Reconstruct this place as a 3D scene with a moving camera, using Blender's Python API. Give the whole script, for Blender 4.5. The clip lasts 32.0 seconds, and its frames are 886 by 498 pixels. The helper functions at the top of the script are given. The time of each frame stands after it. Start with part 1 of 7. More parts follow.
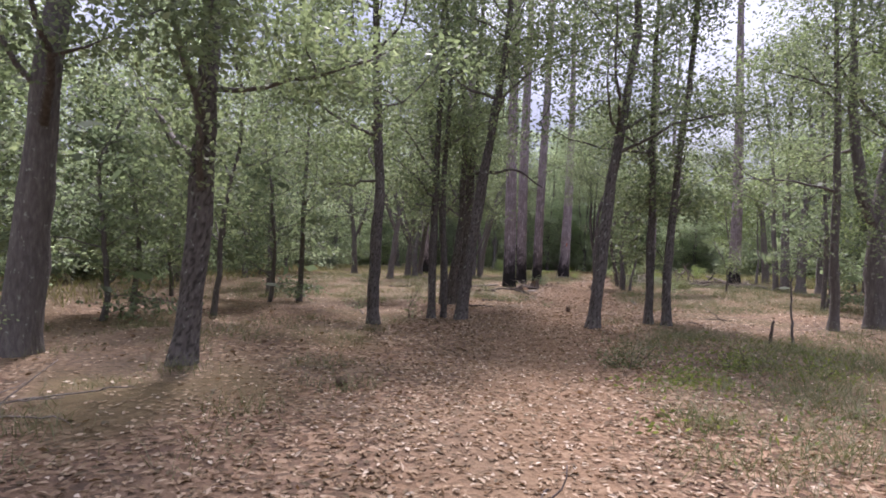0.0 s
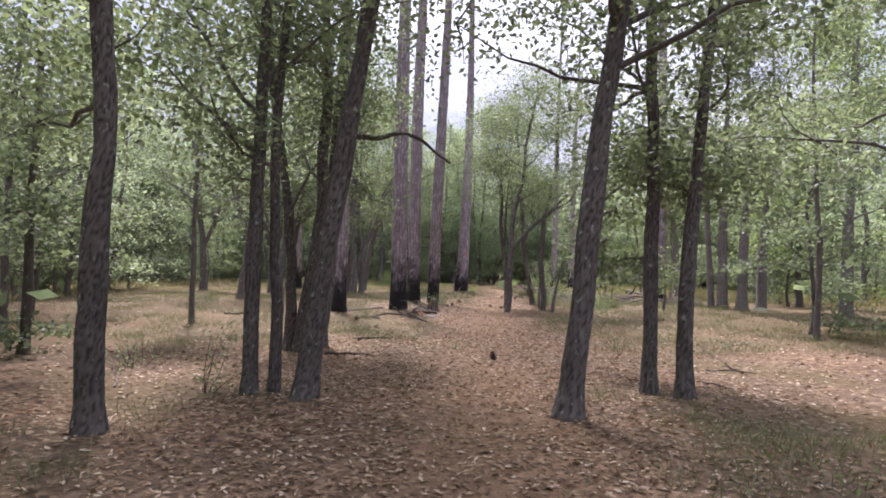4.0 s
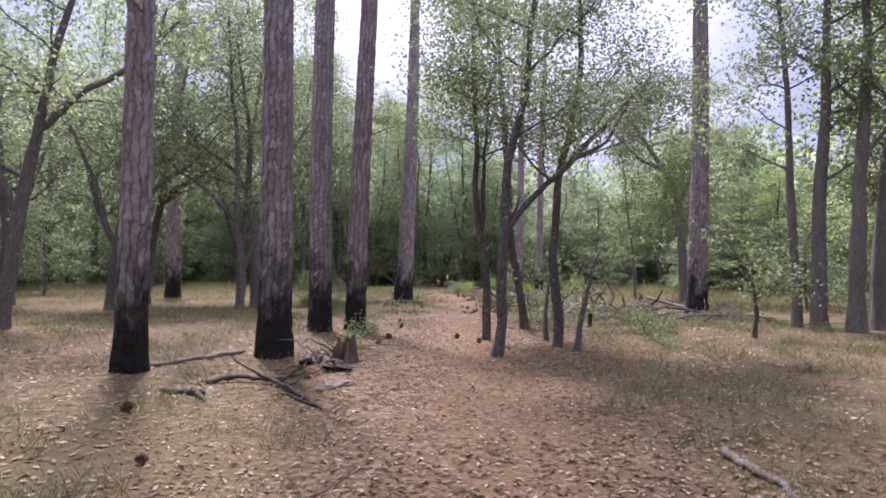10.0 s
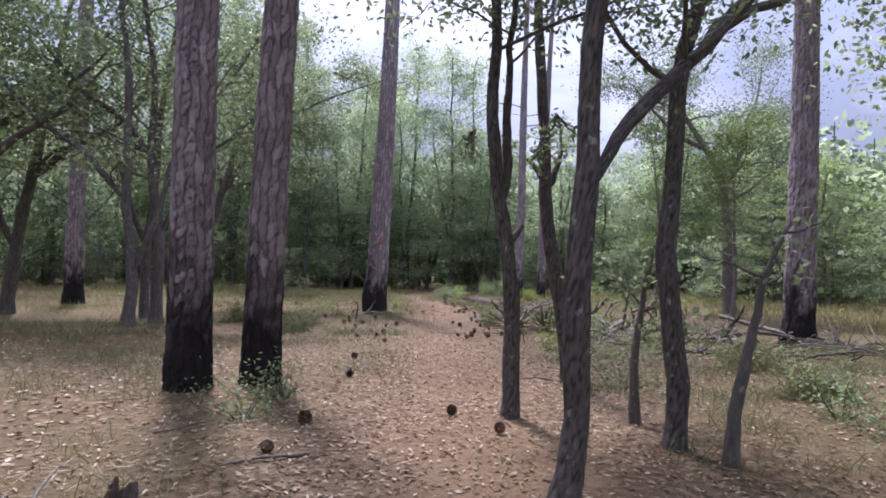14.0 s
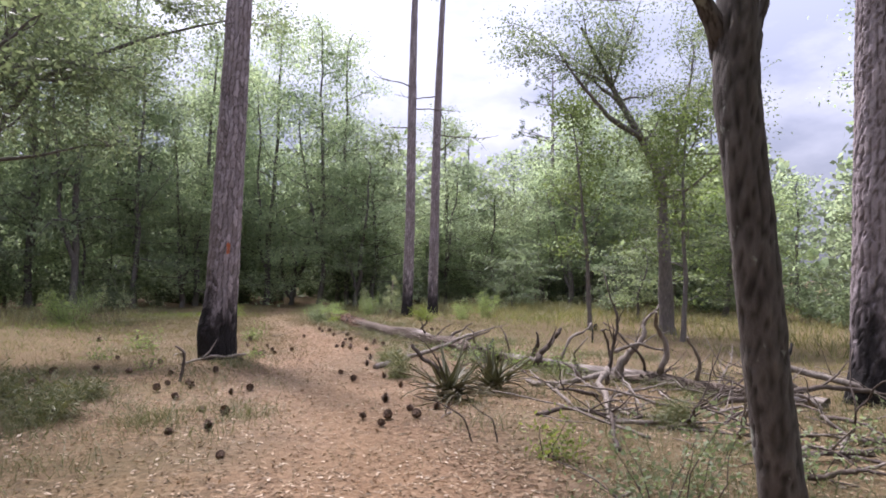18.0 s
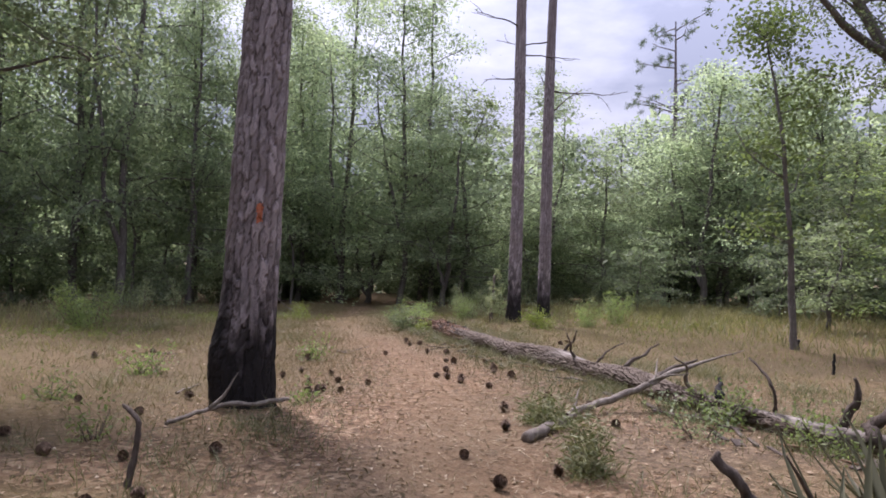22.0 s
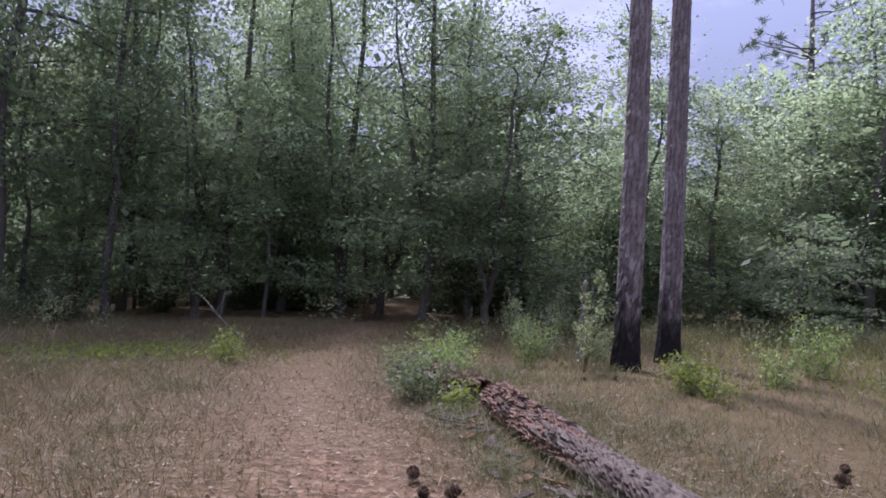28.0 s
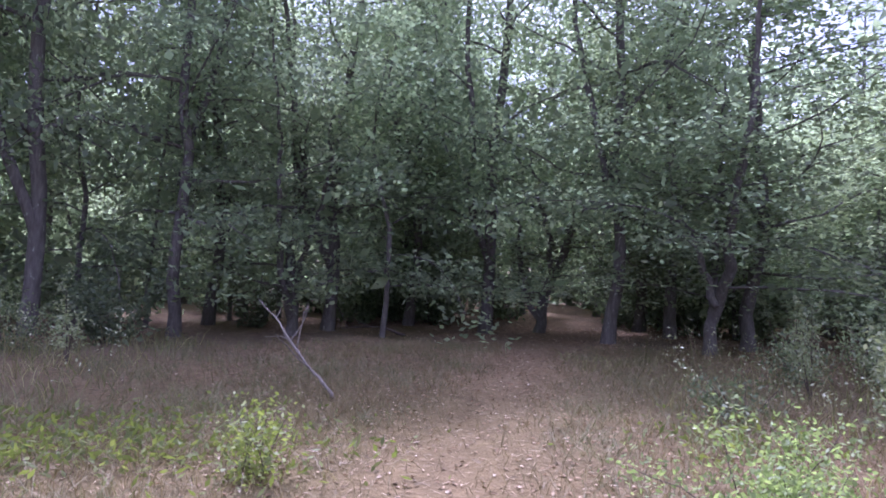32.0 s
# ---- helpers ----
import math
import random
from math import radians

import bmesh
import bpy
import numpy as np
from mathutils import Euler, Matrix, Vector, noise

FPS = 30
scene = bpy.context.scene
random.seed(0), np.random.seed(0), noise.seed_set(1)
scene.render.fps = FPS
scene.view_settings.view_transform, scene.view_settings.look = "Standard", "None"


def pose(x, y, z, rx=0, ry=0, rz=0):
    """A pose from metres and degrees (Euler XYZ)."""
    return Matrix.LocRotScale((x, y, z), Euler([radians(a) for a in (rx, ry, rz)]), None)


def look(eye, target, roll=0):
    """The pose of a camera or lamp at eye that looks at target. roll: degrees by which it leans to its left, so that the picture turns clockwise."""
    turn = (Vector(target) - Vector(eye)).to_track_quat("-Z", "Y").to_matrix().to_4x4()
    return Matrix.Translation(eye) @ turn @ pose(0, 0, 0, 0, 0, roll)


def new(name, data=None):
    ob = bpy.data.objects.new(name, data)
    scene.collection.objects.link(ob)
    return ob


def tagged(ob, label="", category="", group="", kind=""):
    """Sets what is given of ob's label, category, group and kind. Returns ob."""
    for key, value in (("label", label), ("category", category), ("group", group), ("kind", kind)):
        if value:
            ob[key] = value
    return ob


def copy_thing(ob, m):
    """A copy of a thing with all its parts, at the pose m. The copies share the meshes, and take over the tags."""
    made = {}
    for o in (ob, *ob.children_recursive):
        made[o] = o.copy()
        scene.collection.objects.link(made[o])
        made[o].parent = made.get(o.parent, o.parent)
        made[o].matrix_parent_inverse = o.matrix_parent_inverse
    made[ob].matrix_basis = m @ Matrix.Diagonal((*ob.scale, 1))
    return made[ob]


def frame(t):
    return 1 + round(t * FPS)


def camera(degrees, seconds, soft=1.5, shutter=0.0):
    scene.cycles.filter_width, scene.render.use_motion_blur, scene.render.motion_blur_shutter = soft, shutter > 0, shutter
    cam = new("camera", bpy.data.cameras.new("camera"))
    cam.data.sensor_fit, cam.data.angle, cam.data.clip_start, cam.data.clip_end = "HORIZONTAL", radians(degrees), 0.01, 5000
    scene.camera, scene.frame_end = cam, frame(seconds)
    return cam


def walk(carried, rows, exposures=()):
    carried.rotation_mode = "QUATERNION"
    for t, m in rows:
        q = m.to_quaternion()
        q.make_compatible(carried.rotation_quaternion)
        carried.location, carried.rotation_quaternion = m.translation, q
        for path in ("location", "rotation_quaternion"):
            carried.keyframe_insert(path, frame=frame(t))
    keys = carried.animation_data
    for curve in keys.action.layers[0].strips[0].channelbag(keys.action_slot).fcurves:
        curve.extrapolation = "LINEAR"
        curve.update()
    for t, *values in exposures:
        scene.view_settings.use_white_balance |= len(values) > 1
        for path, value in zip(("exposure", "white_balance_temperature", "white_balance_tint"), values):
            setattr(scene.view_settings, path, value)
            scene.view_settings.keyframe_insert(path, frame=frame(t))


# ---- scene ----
# camera and walk
cam = camera(70.9, 32.0, soft=1.75)
PATH = [
    (0, (0.072, -0.038, 1.492), (0.056, 1.962, 1.486), 1.6),
    (0.5, (0.183, 0.712, 1.483), (0.212, 2.712, 1.492), 1.9),
    (1, (0.329, 1.466, 1.509), (0.42, 3.464, 1.518), 1.5),
    (1.5, (0.467, 2.205, 1.524), (0.636, 4.198, 1.536), 1.5),
    (2, (0.522, 2.996, 1.498), (0.798, 4.976, 1.517), 1.6),
    (2.5, (0.605, 3.831, 1.519), (1.028, 5.786, 1.539), 1.8),
    (3, (0.646, 4.637, 1.488), (1.1, 6.585, 1.519), 1.4),
    (3.5, (0.625, 5.405, 1.522), (0.977, 7.374, 1.56), 1.1),
    (4, (0.657, 6.221, 1.488), (0.997, 8.191, 1.524), 1.4),
    (4.5, (0.661, 6.973, 1.508), (0.998, 8.944, 1.548), 1.5),
    (6.5, (1.07, 10.436, 1.486), (1.449, 12.399, 1.503), 1.1),
    (7, (1.249, 11.218, 1.461), (1.641, 13.179, 1.481), 1.2),
    (7.5, (1.484, 11.974, 1.437), (1.899, 13.93, 1.459), 1.1),
    (8, (1.59, 12.684, 1.477), (2.025, 14.636, 1.499), 0.8),
    (8.5, (1.725, 13.355, 1.458), (2.17, 15.305, 1.482), 0.9),
    (9, (1.962, 13.972, 1.447), (2.417, 15.92, 1.474), 0.8),
    (9.5, (2.183, 14.632, 1.454), (2.674, 16.571, 1.473), 0.9),
    (10, (2.474, 15.33, 1.421), (2.999, 17.26, 1.454), 0.9),
    (10.5, (2.673, 16.035, 1.424), (3.237, 17.953, 1.456), 1.0),
    (11, (2.852, 16.717, 1.38), (3.413, 18.636, 1.43), 0.9),
    (11.5, (3.001, 17.451, 1.403), (3.563, 19.37, 1.457), 0.9),
    (12, (3.21, 18.168, 1.379), (3.769, 20.088, 1.431), 1.0),
    (12.5, (3.386, 18.829, 1.401), (3.95, 20.747, 1.449), 1.1),
    (13, (3.624, 19.486, 1.387), (4.178, 21.408, 1.43), 1.2),
    (13.5, (3.828, 20.199, 1.373), (4.391, 22.117, 1.41), 1.5),
    (14, (4.025, 20.896, 1.364), (4.594, 22.814, 1.4), 1.7),
    (14.5, (4.113, 21.586, 1.317), (4.691, 23.499, 1.364), 1.3),
    (16.5, (4.643, 24.246, 1.496), (5.089, 26.195, 1.521), 1.4),
    (17, (4.859, 24.916, 1.509), (5.471, 26.82, 1.541), 1.3),
    (17.5, (5.014, 25.488, 1.541), (5.916, 27.272, 1.594), 1.0),
    (18, (5.244, 26.126, 1.531), (6.212, 27.875, 1.597), 1.1),
    (18.5, (5.394, 26.807, 1.486), (6.364, 28.556, 1.539), 1.0),
    (19, (5.558, 27.516, 1.486), (6.39, 29.334, 1.523), 0.6),
    (19.5, (5.679, 28.22, 1.474), (6.408, 30.082, 1.51), 0.7),
    (20, (5.884, 28.863, 1.487), (6.554, 30.747, 1.518), 0.8),
    (20.5, (6.092, 29.459, 1.479), (6.818, 31.322, 1.51), 1.1),
    (21, (6.317, 30.089, 1.444), (7.058, 31.947, 1.485), 1.3),
    (21.5, (6.481, 30.737, 1.392), (7.236, 32.589, 1.428), 1.5),
    (22, (6.698, 31.393, 1.349), (7.451, 33.245, 1.399), 1.5),
    (22.5, (6.918, 32.081, 1.332), (7.684, 33.928, 1.388), 1.5),
    (23, (7.219, 32.76, 1.304), (7.986, 34.606, 1.359), 1.5),
    (23.5, (7.477, 33.401, 1.318), (8.243, 35.247, 1.378), 1.6),
    (24, (7.783, 34.033, 1.319), (8.55, 35.879, 1.379), 1.7),
    (24.5, (8.019, 34.715, 1.293), (8.787, 36.561, 1.352), 1.8),
    (25, (8.276, 35.418, 1.297), (9.039, 37.266, 1.352), 1.8),
    (25.5, (8.473, 36.082, 1.326), (9.225, 37.934, 1.374), 1.8),
    (27.5, (9.369, 38.721, 1.282), (10.132, 40.57, 1.326), 3.0),
    (28, (9.608, 39.485, 1.265), (10.266, 41.373, 1.313), 2.5),
    (28.5, (9.79, 40.233, 1.242), (10.35, 42.152, 1.285), 3.2),
    (29, (9.934, 40.952, 1.258), (10.452, 42.883, 1.307), 3.3),
    (29.5, (10.037, 41.669, 1.243), (10.473, 43.621, 1.29), 3.0),
    (30, (10.103, 42.354, 1.221), (10.358, 44.337, 1.275), 3.0),
    (30.5, (10.241, 43.071, 1.239), (10.475, 45.056, 1.278), 2.9),
    (31, (10.337, 43.83, 1.199), (10.572, 45.816, 1.236), 2.5),
    (31.5, (10.404, 44.555, 1.166), (10.636, 46.542, 1.194), 2.4),
    (32, (10.396, 45.244, 1.149), (10.629, 47.231, 1.183), 2.1),
]
EXPOSURES = [(0.0, 1.4, 5900, 28), (2.0, 1.45, 5850, 28), (4.5, 1.7, 6050, 26), (7.0, 1.98, 6450, 21), (8.5, 1.95, 6300, 22), (10.0, 1.48, 5750, 31), (11.0, 1.1, 5500, 31), (12.5, 1.02, 5450, 29), (14.5, 1.35, 5550, 25), (17.0, 1.45, 5900, 24), (20.0, 1.26, 6000, 24), (23.0, 1.02, 5850, 26), (25.0, 0.92, 5600, 28), (28.0, 0.9, 5350, 33), (30.0, 1.2, 5150, 38), (32.0, 1.95, 5050, 42)]
walk(cam, [(t, look(eye, target, roll)) for t, eye, target, roll in PATH], EXPOSURES)

# world: bright broken cloud over a pale sky, hazy sun ahead of the walk
SUN_ELEVATION = 60
world = bpy.data.worlds.new("world")
scene.world = world
world.use_nodes = True
wn = world.node_tree.nodes
wl = world.node_tree.links
wn.clear()
w_out = wn.new("ShaderNodeOutputWorld")
w_bg = wn.new("ShaderNodeBackground")
w_sky = wn.new("ShaderNodeTexSky")
w_sky.sky_type = "NISHITA"
w_sky.sun_disc = False
w_sky.sun_elevation = radians(SUN_ELEVATION)
w_sky.sun_rotation = radians(2)
w_dim = wn.new("ShaderNodeVectorMath")
w_dim.operation = "SCALE"
w_dim.inputs["Scale"].default_value = 0.10
w_co = wn.new("ShaderNodeTexCoord")
w_map = wn.new("ShaderNodeMapping")
w_map.inputs["Scale"].default_value = (1.6, 1.6, 4.0)
w_map.inputs["Location"].default_value = (0.4, 0.0, 0.3)
w_noise = wn.new("ShaderNodeTexNoise")
w_noise.inputs["Scale"].default_value = 1.7
w_noise.inputs["Detail"].default_value = 7
w_noise.inputs["Roughness"].default_value = 0.55
w_ramp = wn.new("ShaderNodeValToRGB")
w_ramp.color_ramp.elements[0].position = 0.42
w_ramp.color_ramp.elements[0].color = (0.36, 0.375, 0.43, 1)
w_ramp.color_ramp.elements[1].position = 0.66
w_ramp.color_ramp.elements[1].color = (0.74, 0.74, 0.77, 1)
w_mix = wn.new("ShaderNodeMix")
w_mix.data_type = "RGBA"
w_mix.inputs["Factor"].default_value = 0.85
wl.new(w_co.outputs["Generated"], w_map.inputs["Vector"])
wl.new(w_map.outputs["Vector"], w_noise.inputs["Vector"])
wl.new(w_noise.outputs["Fac"], w_ramp.inputs["Fac"])
wl.new(w_sky.outputs["Color"], w_dim.inputs[0])
wl.new(w_dim.outputs["Vector"], w_mix.inputs["A"])
wl.new(w_ramp.outputs["Color"], w_mix.inputs["B"])
# a cloud deck is three times as bright overhead as at the horizon
w_sep = wn.new("ShaderNodeSeparateXYZ")
w_rise = wn.new("ShaderNodeMath")
w_rise.operation = "MULTIPLY_ADD"
w_rise.use_clamp = False
w_rise.inputs[1].default_value = 1.25
w_rise.inputs[2].default_value = 0.21
w_up = wn.new("ShaderNodeMath")
w_up.operation = "MAXIMUM"
w_up.inputs[1].default_value = 0.0
w_deck = wn.new("ShaderNodeVectorMath")
w_deck.operation = "SCALE"
wl.new(w_co.outputs["Generated"], w_sep.inputs[0])
wl.new(w_sep.outputs["Z"], w_up.inputs[0])
wl.new(w_up.outputs[0], w_rise.inputs[0])
wl.new(w_mix.outputs["Result"], w_deck.inputs[0])
wl.new(w_rise.outputs[0], w_deck.inputs["Scale"])
wl.new(w_deck.outputs["Vector"], w_bg.inputs["Color"])
w_bg.inputs["Strength"].default_value = 1.22
wl.new(w_bg.outputs["Background"], w_out.inputs["Surface"])

sun = new("sun", bpy.data.lights.new("sun", "SUN"))
sun.data.energy = 3.1
sun.data.angle = radians(7)
sun.data.color = (1.0, 0.95, 0.87)
sun.matrix_world = look((0, 0, 0), (0.06, -math.cos(radians(SUN_ELEVATION)), -math.sin(radians(SUN_ELEVATION))))


# ---- materials ----
class Mat:
    """A node material under construction."""

    def __init__(self, name, rough=0.9):
        self.m = bpy.data.materials.new(name)
        self.m.use_nodes = True
        self.n, self.l = self.m.node_tree.nodes, self.m.node_tree.links
        self.bsdf = self.n["Principled BSDF"]
        self.bsdf.inputs["Roughness"].default_value = rough
        self.bsdf.inputs["Specular IOR Level"].default_value = 0.25

    def node(self, kind, **values):
        nd = self.n.new(kind)
        for k, v in values.items():
            nd.inputs[k.replace("_", " ")].default_value = v
        return nd

    def coords(self, scale=(1, 1, 1), which="Object"):
        c = self.n.new("ShaderNodeTexCoord")
        mp = self.node("ShaderNodeMapping", Scale=scale)
        self.l.new(c.outputs[which], mp.inputs["Vector"])
        return mp.outputs["Vector"]

    def noise(self, scale, detail=4, vec=None, rough=0.55):
        nd = self.node("ShaderNodeTexNoise", Scale=scale, Detail=detail, Roughness=rough)
        if vec is not None:
            self.l.new(vec, nd.inputs["Vector"])
        return nd.outputs["Fac"]

    def ramp(self, fac, stops, smooth=False):
        nd = self.n.new("ShaderNodeValToRGB")
        el = nd.color_ramp.elements
        while len(el) < len(stops):
            el.new(0.5)
        for e, (p, c) in zip(el, stops):
            e.position, e.color = p, (*c, 1)
        if smooth:
            nd.color_ramp.interpolation = "EASE"
        self.l.new(fac, nd.inputs["Fac"])
        return nd.outputs["Color"]

    def mix(self, fac, a, b, blend="MIX"):
        nd = self.n.new("ShaderNodeMix")
        nd.data_type, nd.blend_type = "RGBA", blend
        for s, v in (("Factor", fac), ("A", a), ("B", b)):
            if hasattr(v, "links"):
                self.l.new(v, nd.inputs[s])
            elif isinstance(v, tuple):
                nd.inputs[s].default_value = (*v, 1)
            else:
                nd.inputs[s].default_value = v
        return nd.outputs["Result"]

    def math(self, op, a, b=0.5, clamp=False):
        nd = self.n.new("ShaderNodeMath")
        nd.operation, nd.use_clamp = op, clamp
        for i, v in enumerate((a, b)):
            if hasattr(v, "links"):
                self.l.new(v, nd.inputs[i])
            else:
                nd.inputs[i].default_value = v
        return nd.outputs[0]

    def attr(self, name):
        nd = self.n.new("ShaderNodeAttribute")
        nd.attribute_name = name
        return nd.outputs["Fac"]

    def island(self):
        return self.n.new("ShaderNodeNewGeometry").outputs["Random Per Island"]

    def height(self):
        g = self.n.new("ShaderNodeTexCoord")
        s = self.n.new("ShaderNodeSeparateXYZ")
        self.l.new(g.outputs["Object"], s.inputs[0])
        return s.outputs["Z"]

    def each(self):
        return self.n.new("ShaderNodeObjectInfo").outputs["Random"]

    def done(self, color, bump=None, strength=0.5, dist=0.02):
        self.l.new(color, self.bsdf.inputs["Base Color"])
        if bump is not None:
            b = self.node("ShaderNodeBump", Strength=strength, Distance=dist)
            self.l.new(bump, b.inputs["Height"])
            self.l.new(b.outputs["Normal"], self.bsdf.inputs["Normal"])
        return self.m


def leaf_material(name, stops, through_share=0.4, rough=0.5, glow=(1.8, 2.0, 1.2)):
    """Leaves: colour by leaf and by tree, light passing through the blade."""
    k = Mat(name, rough)
    col = k.ramp(k.island(), stops)
    big = k.noise(0.5, 2, k.coords())
    col = k.mix(k.math("MULTIPLY", big, 0.5), col, (0.15, 0.17, 0.085))
    tone = k.node("ShaderNodeHueSaturation")
    k.l.new(k.math("ADD", k.math("MULTIPLY", k.each(), 0.5), 0.75), tone.inputs["Value"])
    k.l.new(col, tone.inputs["Color"])
    col = tone.outputs["Color"]
    k.l.new(col, k.bsdf.inputs["Base Color"])
    tr = k.n.new("ShaderNodeBsdfTranslucent")
    k.l.new(k.mix(1.0, col, glow, "MULTIPLY"), tr.inputs["Color"])
    ms = k.n.new("ShaderNodeMixShader")
    ms.inputs["Fac"].default_value = through_share
    k.l.new(k.bsdf.outputs[0], ms.inputs[1])
    k.l.new(tr.outputs[0], ms.inputs[2])
    k.l.new(ms.outputs[0], k.n["Material Output"].inputs["Surface"])
    return k.m


OAK_LEAF = leaf_material("oak leaves", [(0.0, (0.078, 0.096, 0.066)), (0.45, (0.115, 0.136, 0.09)), (0.8, (0.16, 0.182, 0.12)), (1.0, (0.27, 0.285, 0.195))], 0.5, glow=(1.75, 1.9, 1.35))
# distance haze is put into this colour as a bluish tone
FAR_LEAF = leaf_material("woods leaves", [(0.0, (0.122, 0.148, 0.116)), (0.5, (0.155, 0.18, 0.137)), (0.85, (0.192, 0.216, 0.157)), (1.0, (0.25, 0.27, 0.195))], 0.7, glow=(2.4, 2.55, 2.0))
# leaf colour darkened to stand in for the shade under the woods
SHADE_TONED_LEAF = leaf_material("leaves with shade in colour", [(0.0, (0.075, 0.095, 0.068)), (0.6, (0.12, 0.145, 0.1)), (1.0, (0.2, 0.225, 0.15))], 0.5, glow=(1.8, 1.95, 1.5))
# young green, and sunlight put into the colour of trees past the clearing
BRIGHT_LEAF = leaf_material("light green and sun-toned leaves", [(0.0, (0.12, 0.155, 0.07)), (0.6, (0.16, 0.195, 0.085)), (1.0, (0.22, 0.25, 0.115))], 0.5)
HERB_LEAF = leaf_material("yellow-green herb leaves", [(0.0, (0.12, 0.148, 0.042)), (0.6, (0.17, 0.2, 0.06)), (1.0, (0.26, 0.285, 0.1))], 0.45, glow=(1.6, 1.7, 0.8))
SHRUB_LEAF = leaf_material("shrub leaves", [(0.0, (0.11, 0.145, 0.085)), (0.5, (0.17, 0.205, 0.12)), (1.0, (0.30, 0.33, 0.20))], 0.4, glow=(1.5, 1.6, 1.1))
PALE_LEAF = leaf_material("pale sapling leaves", [(0.0, (0.2, 0.24, 0.13)), (0.6, (0.3, 0.33, 0.2)), (1.0, (0.45, 0.47, 0.33))], 0.45, glow=(1.4, 1.45, 1.0))
NEEDLES = leaf_material("pine needles", [(0.0, (0.045, 0.08, 0.035)), (0.6, (0.08, 0.12, 0.045)), (1.0, (0.14, 0.16, 0.07))], 0.25)
GRASS = leaf_material("meadow grass", [(0.0, (0.10, 0.115, 0.045)), (0.35, (0.18, 0.175, 0.08)), (0.7, (0.27, 0.235, 0.125)), (1.0, (0.39, 0.34, 0.21))], 0.4, glow=(1.2, 1.2, 0.7))
DRY_GRASS = leaf_material("dry grass", [(0.0, (0.11, 0.08, 0.034)), (0.5, (0.17, 0.125, 0.057)), (1.0, (0.27, 0.205, 0.1))], 0.25, glow=(1.1, 1.05, 0.8))
WEED_HEAD = leaf_material("pale weed heads", [(0.0, (0.2, 0.22, 0.11)), (0.6, (0.32, 0.34, 0.2)), (1.0, (0.55, 0.55, 0.42))], 0.35, glow=(1.2, 1.2, 0.9))
GREY_GRASS = leaf_material("grey green tufts", [(0.0, (0.09, 0.10, 0.045)), (0.5, (0.15, 0.155, 0.075)), (1.0, (0.26, 0.23, 0.13))], 0.25, glow=(1.1, 1.2, 0.7))
YUCCA_LEAF = leaf_material("sword leaves", [(0.0, (0.035, 0.032, 0.018)), (0.5, (0.07, 0.063, 0.036)), (1.0, (0.17, 0.145, 0.09))], 0.04)
DEAD_SWORD = leaf_material("withered sword leaves", [(0.0, (0.05, 0.036, 0.026)), (0.5, (0.13, 0.098, 0.072)), (1.0, (0.30, 0.245, 0.185))], 0.05)
PINE_STRAW = leaf_material("pine straw", [(0.0, (0.1, 0.054, 0.03)), (0.5, (0.2, 0.122, 0.07)), (0.85, (0.32, 0.218, 0.135)), (1.0, (0.48, 0.375, 0.26))], 0.12, glow=(1.1, 0.95, 0.8))
DEAD_LEAF = leaf_material("dead oak leaves", [(0.0, (0.08, 0.046, 0.028)), (0.3, (0.2, 0.113, 0.066)), (0.65, (0.35, 0.228, 0.14)), (0.88, (0.5, 0.37, 0.26)), (1.0, (0.66, 0.55, 0.43))], 0.2, 0.7, glow=(1.1, 0.9, 0.7))


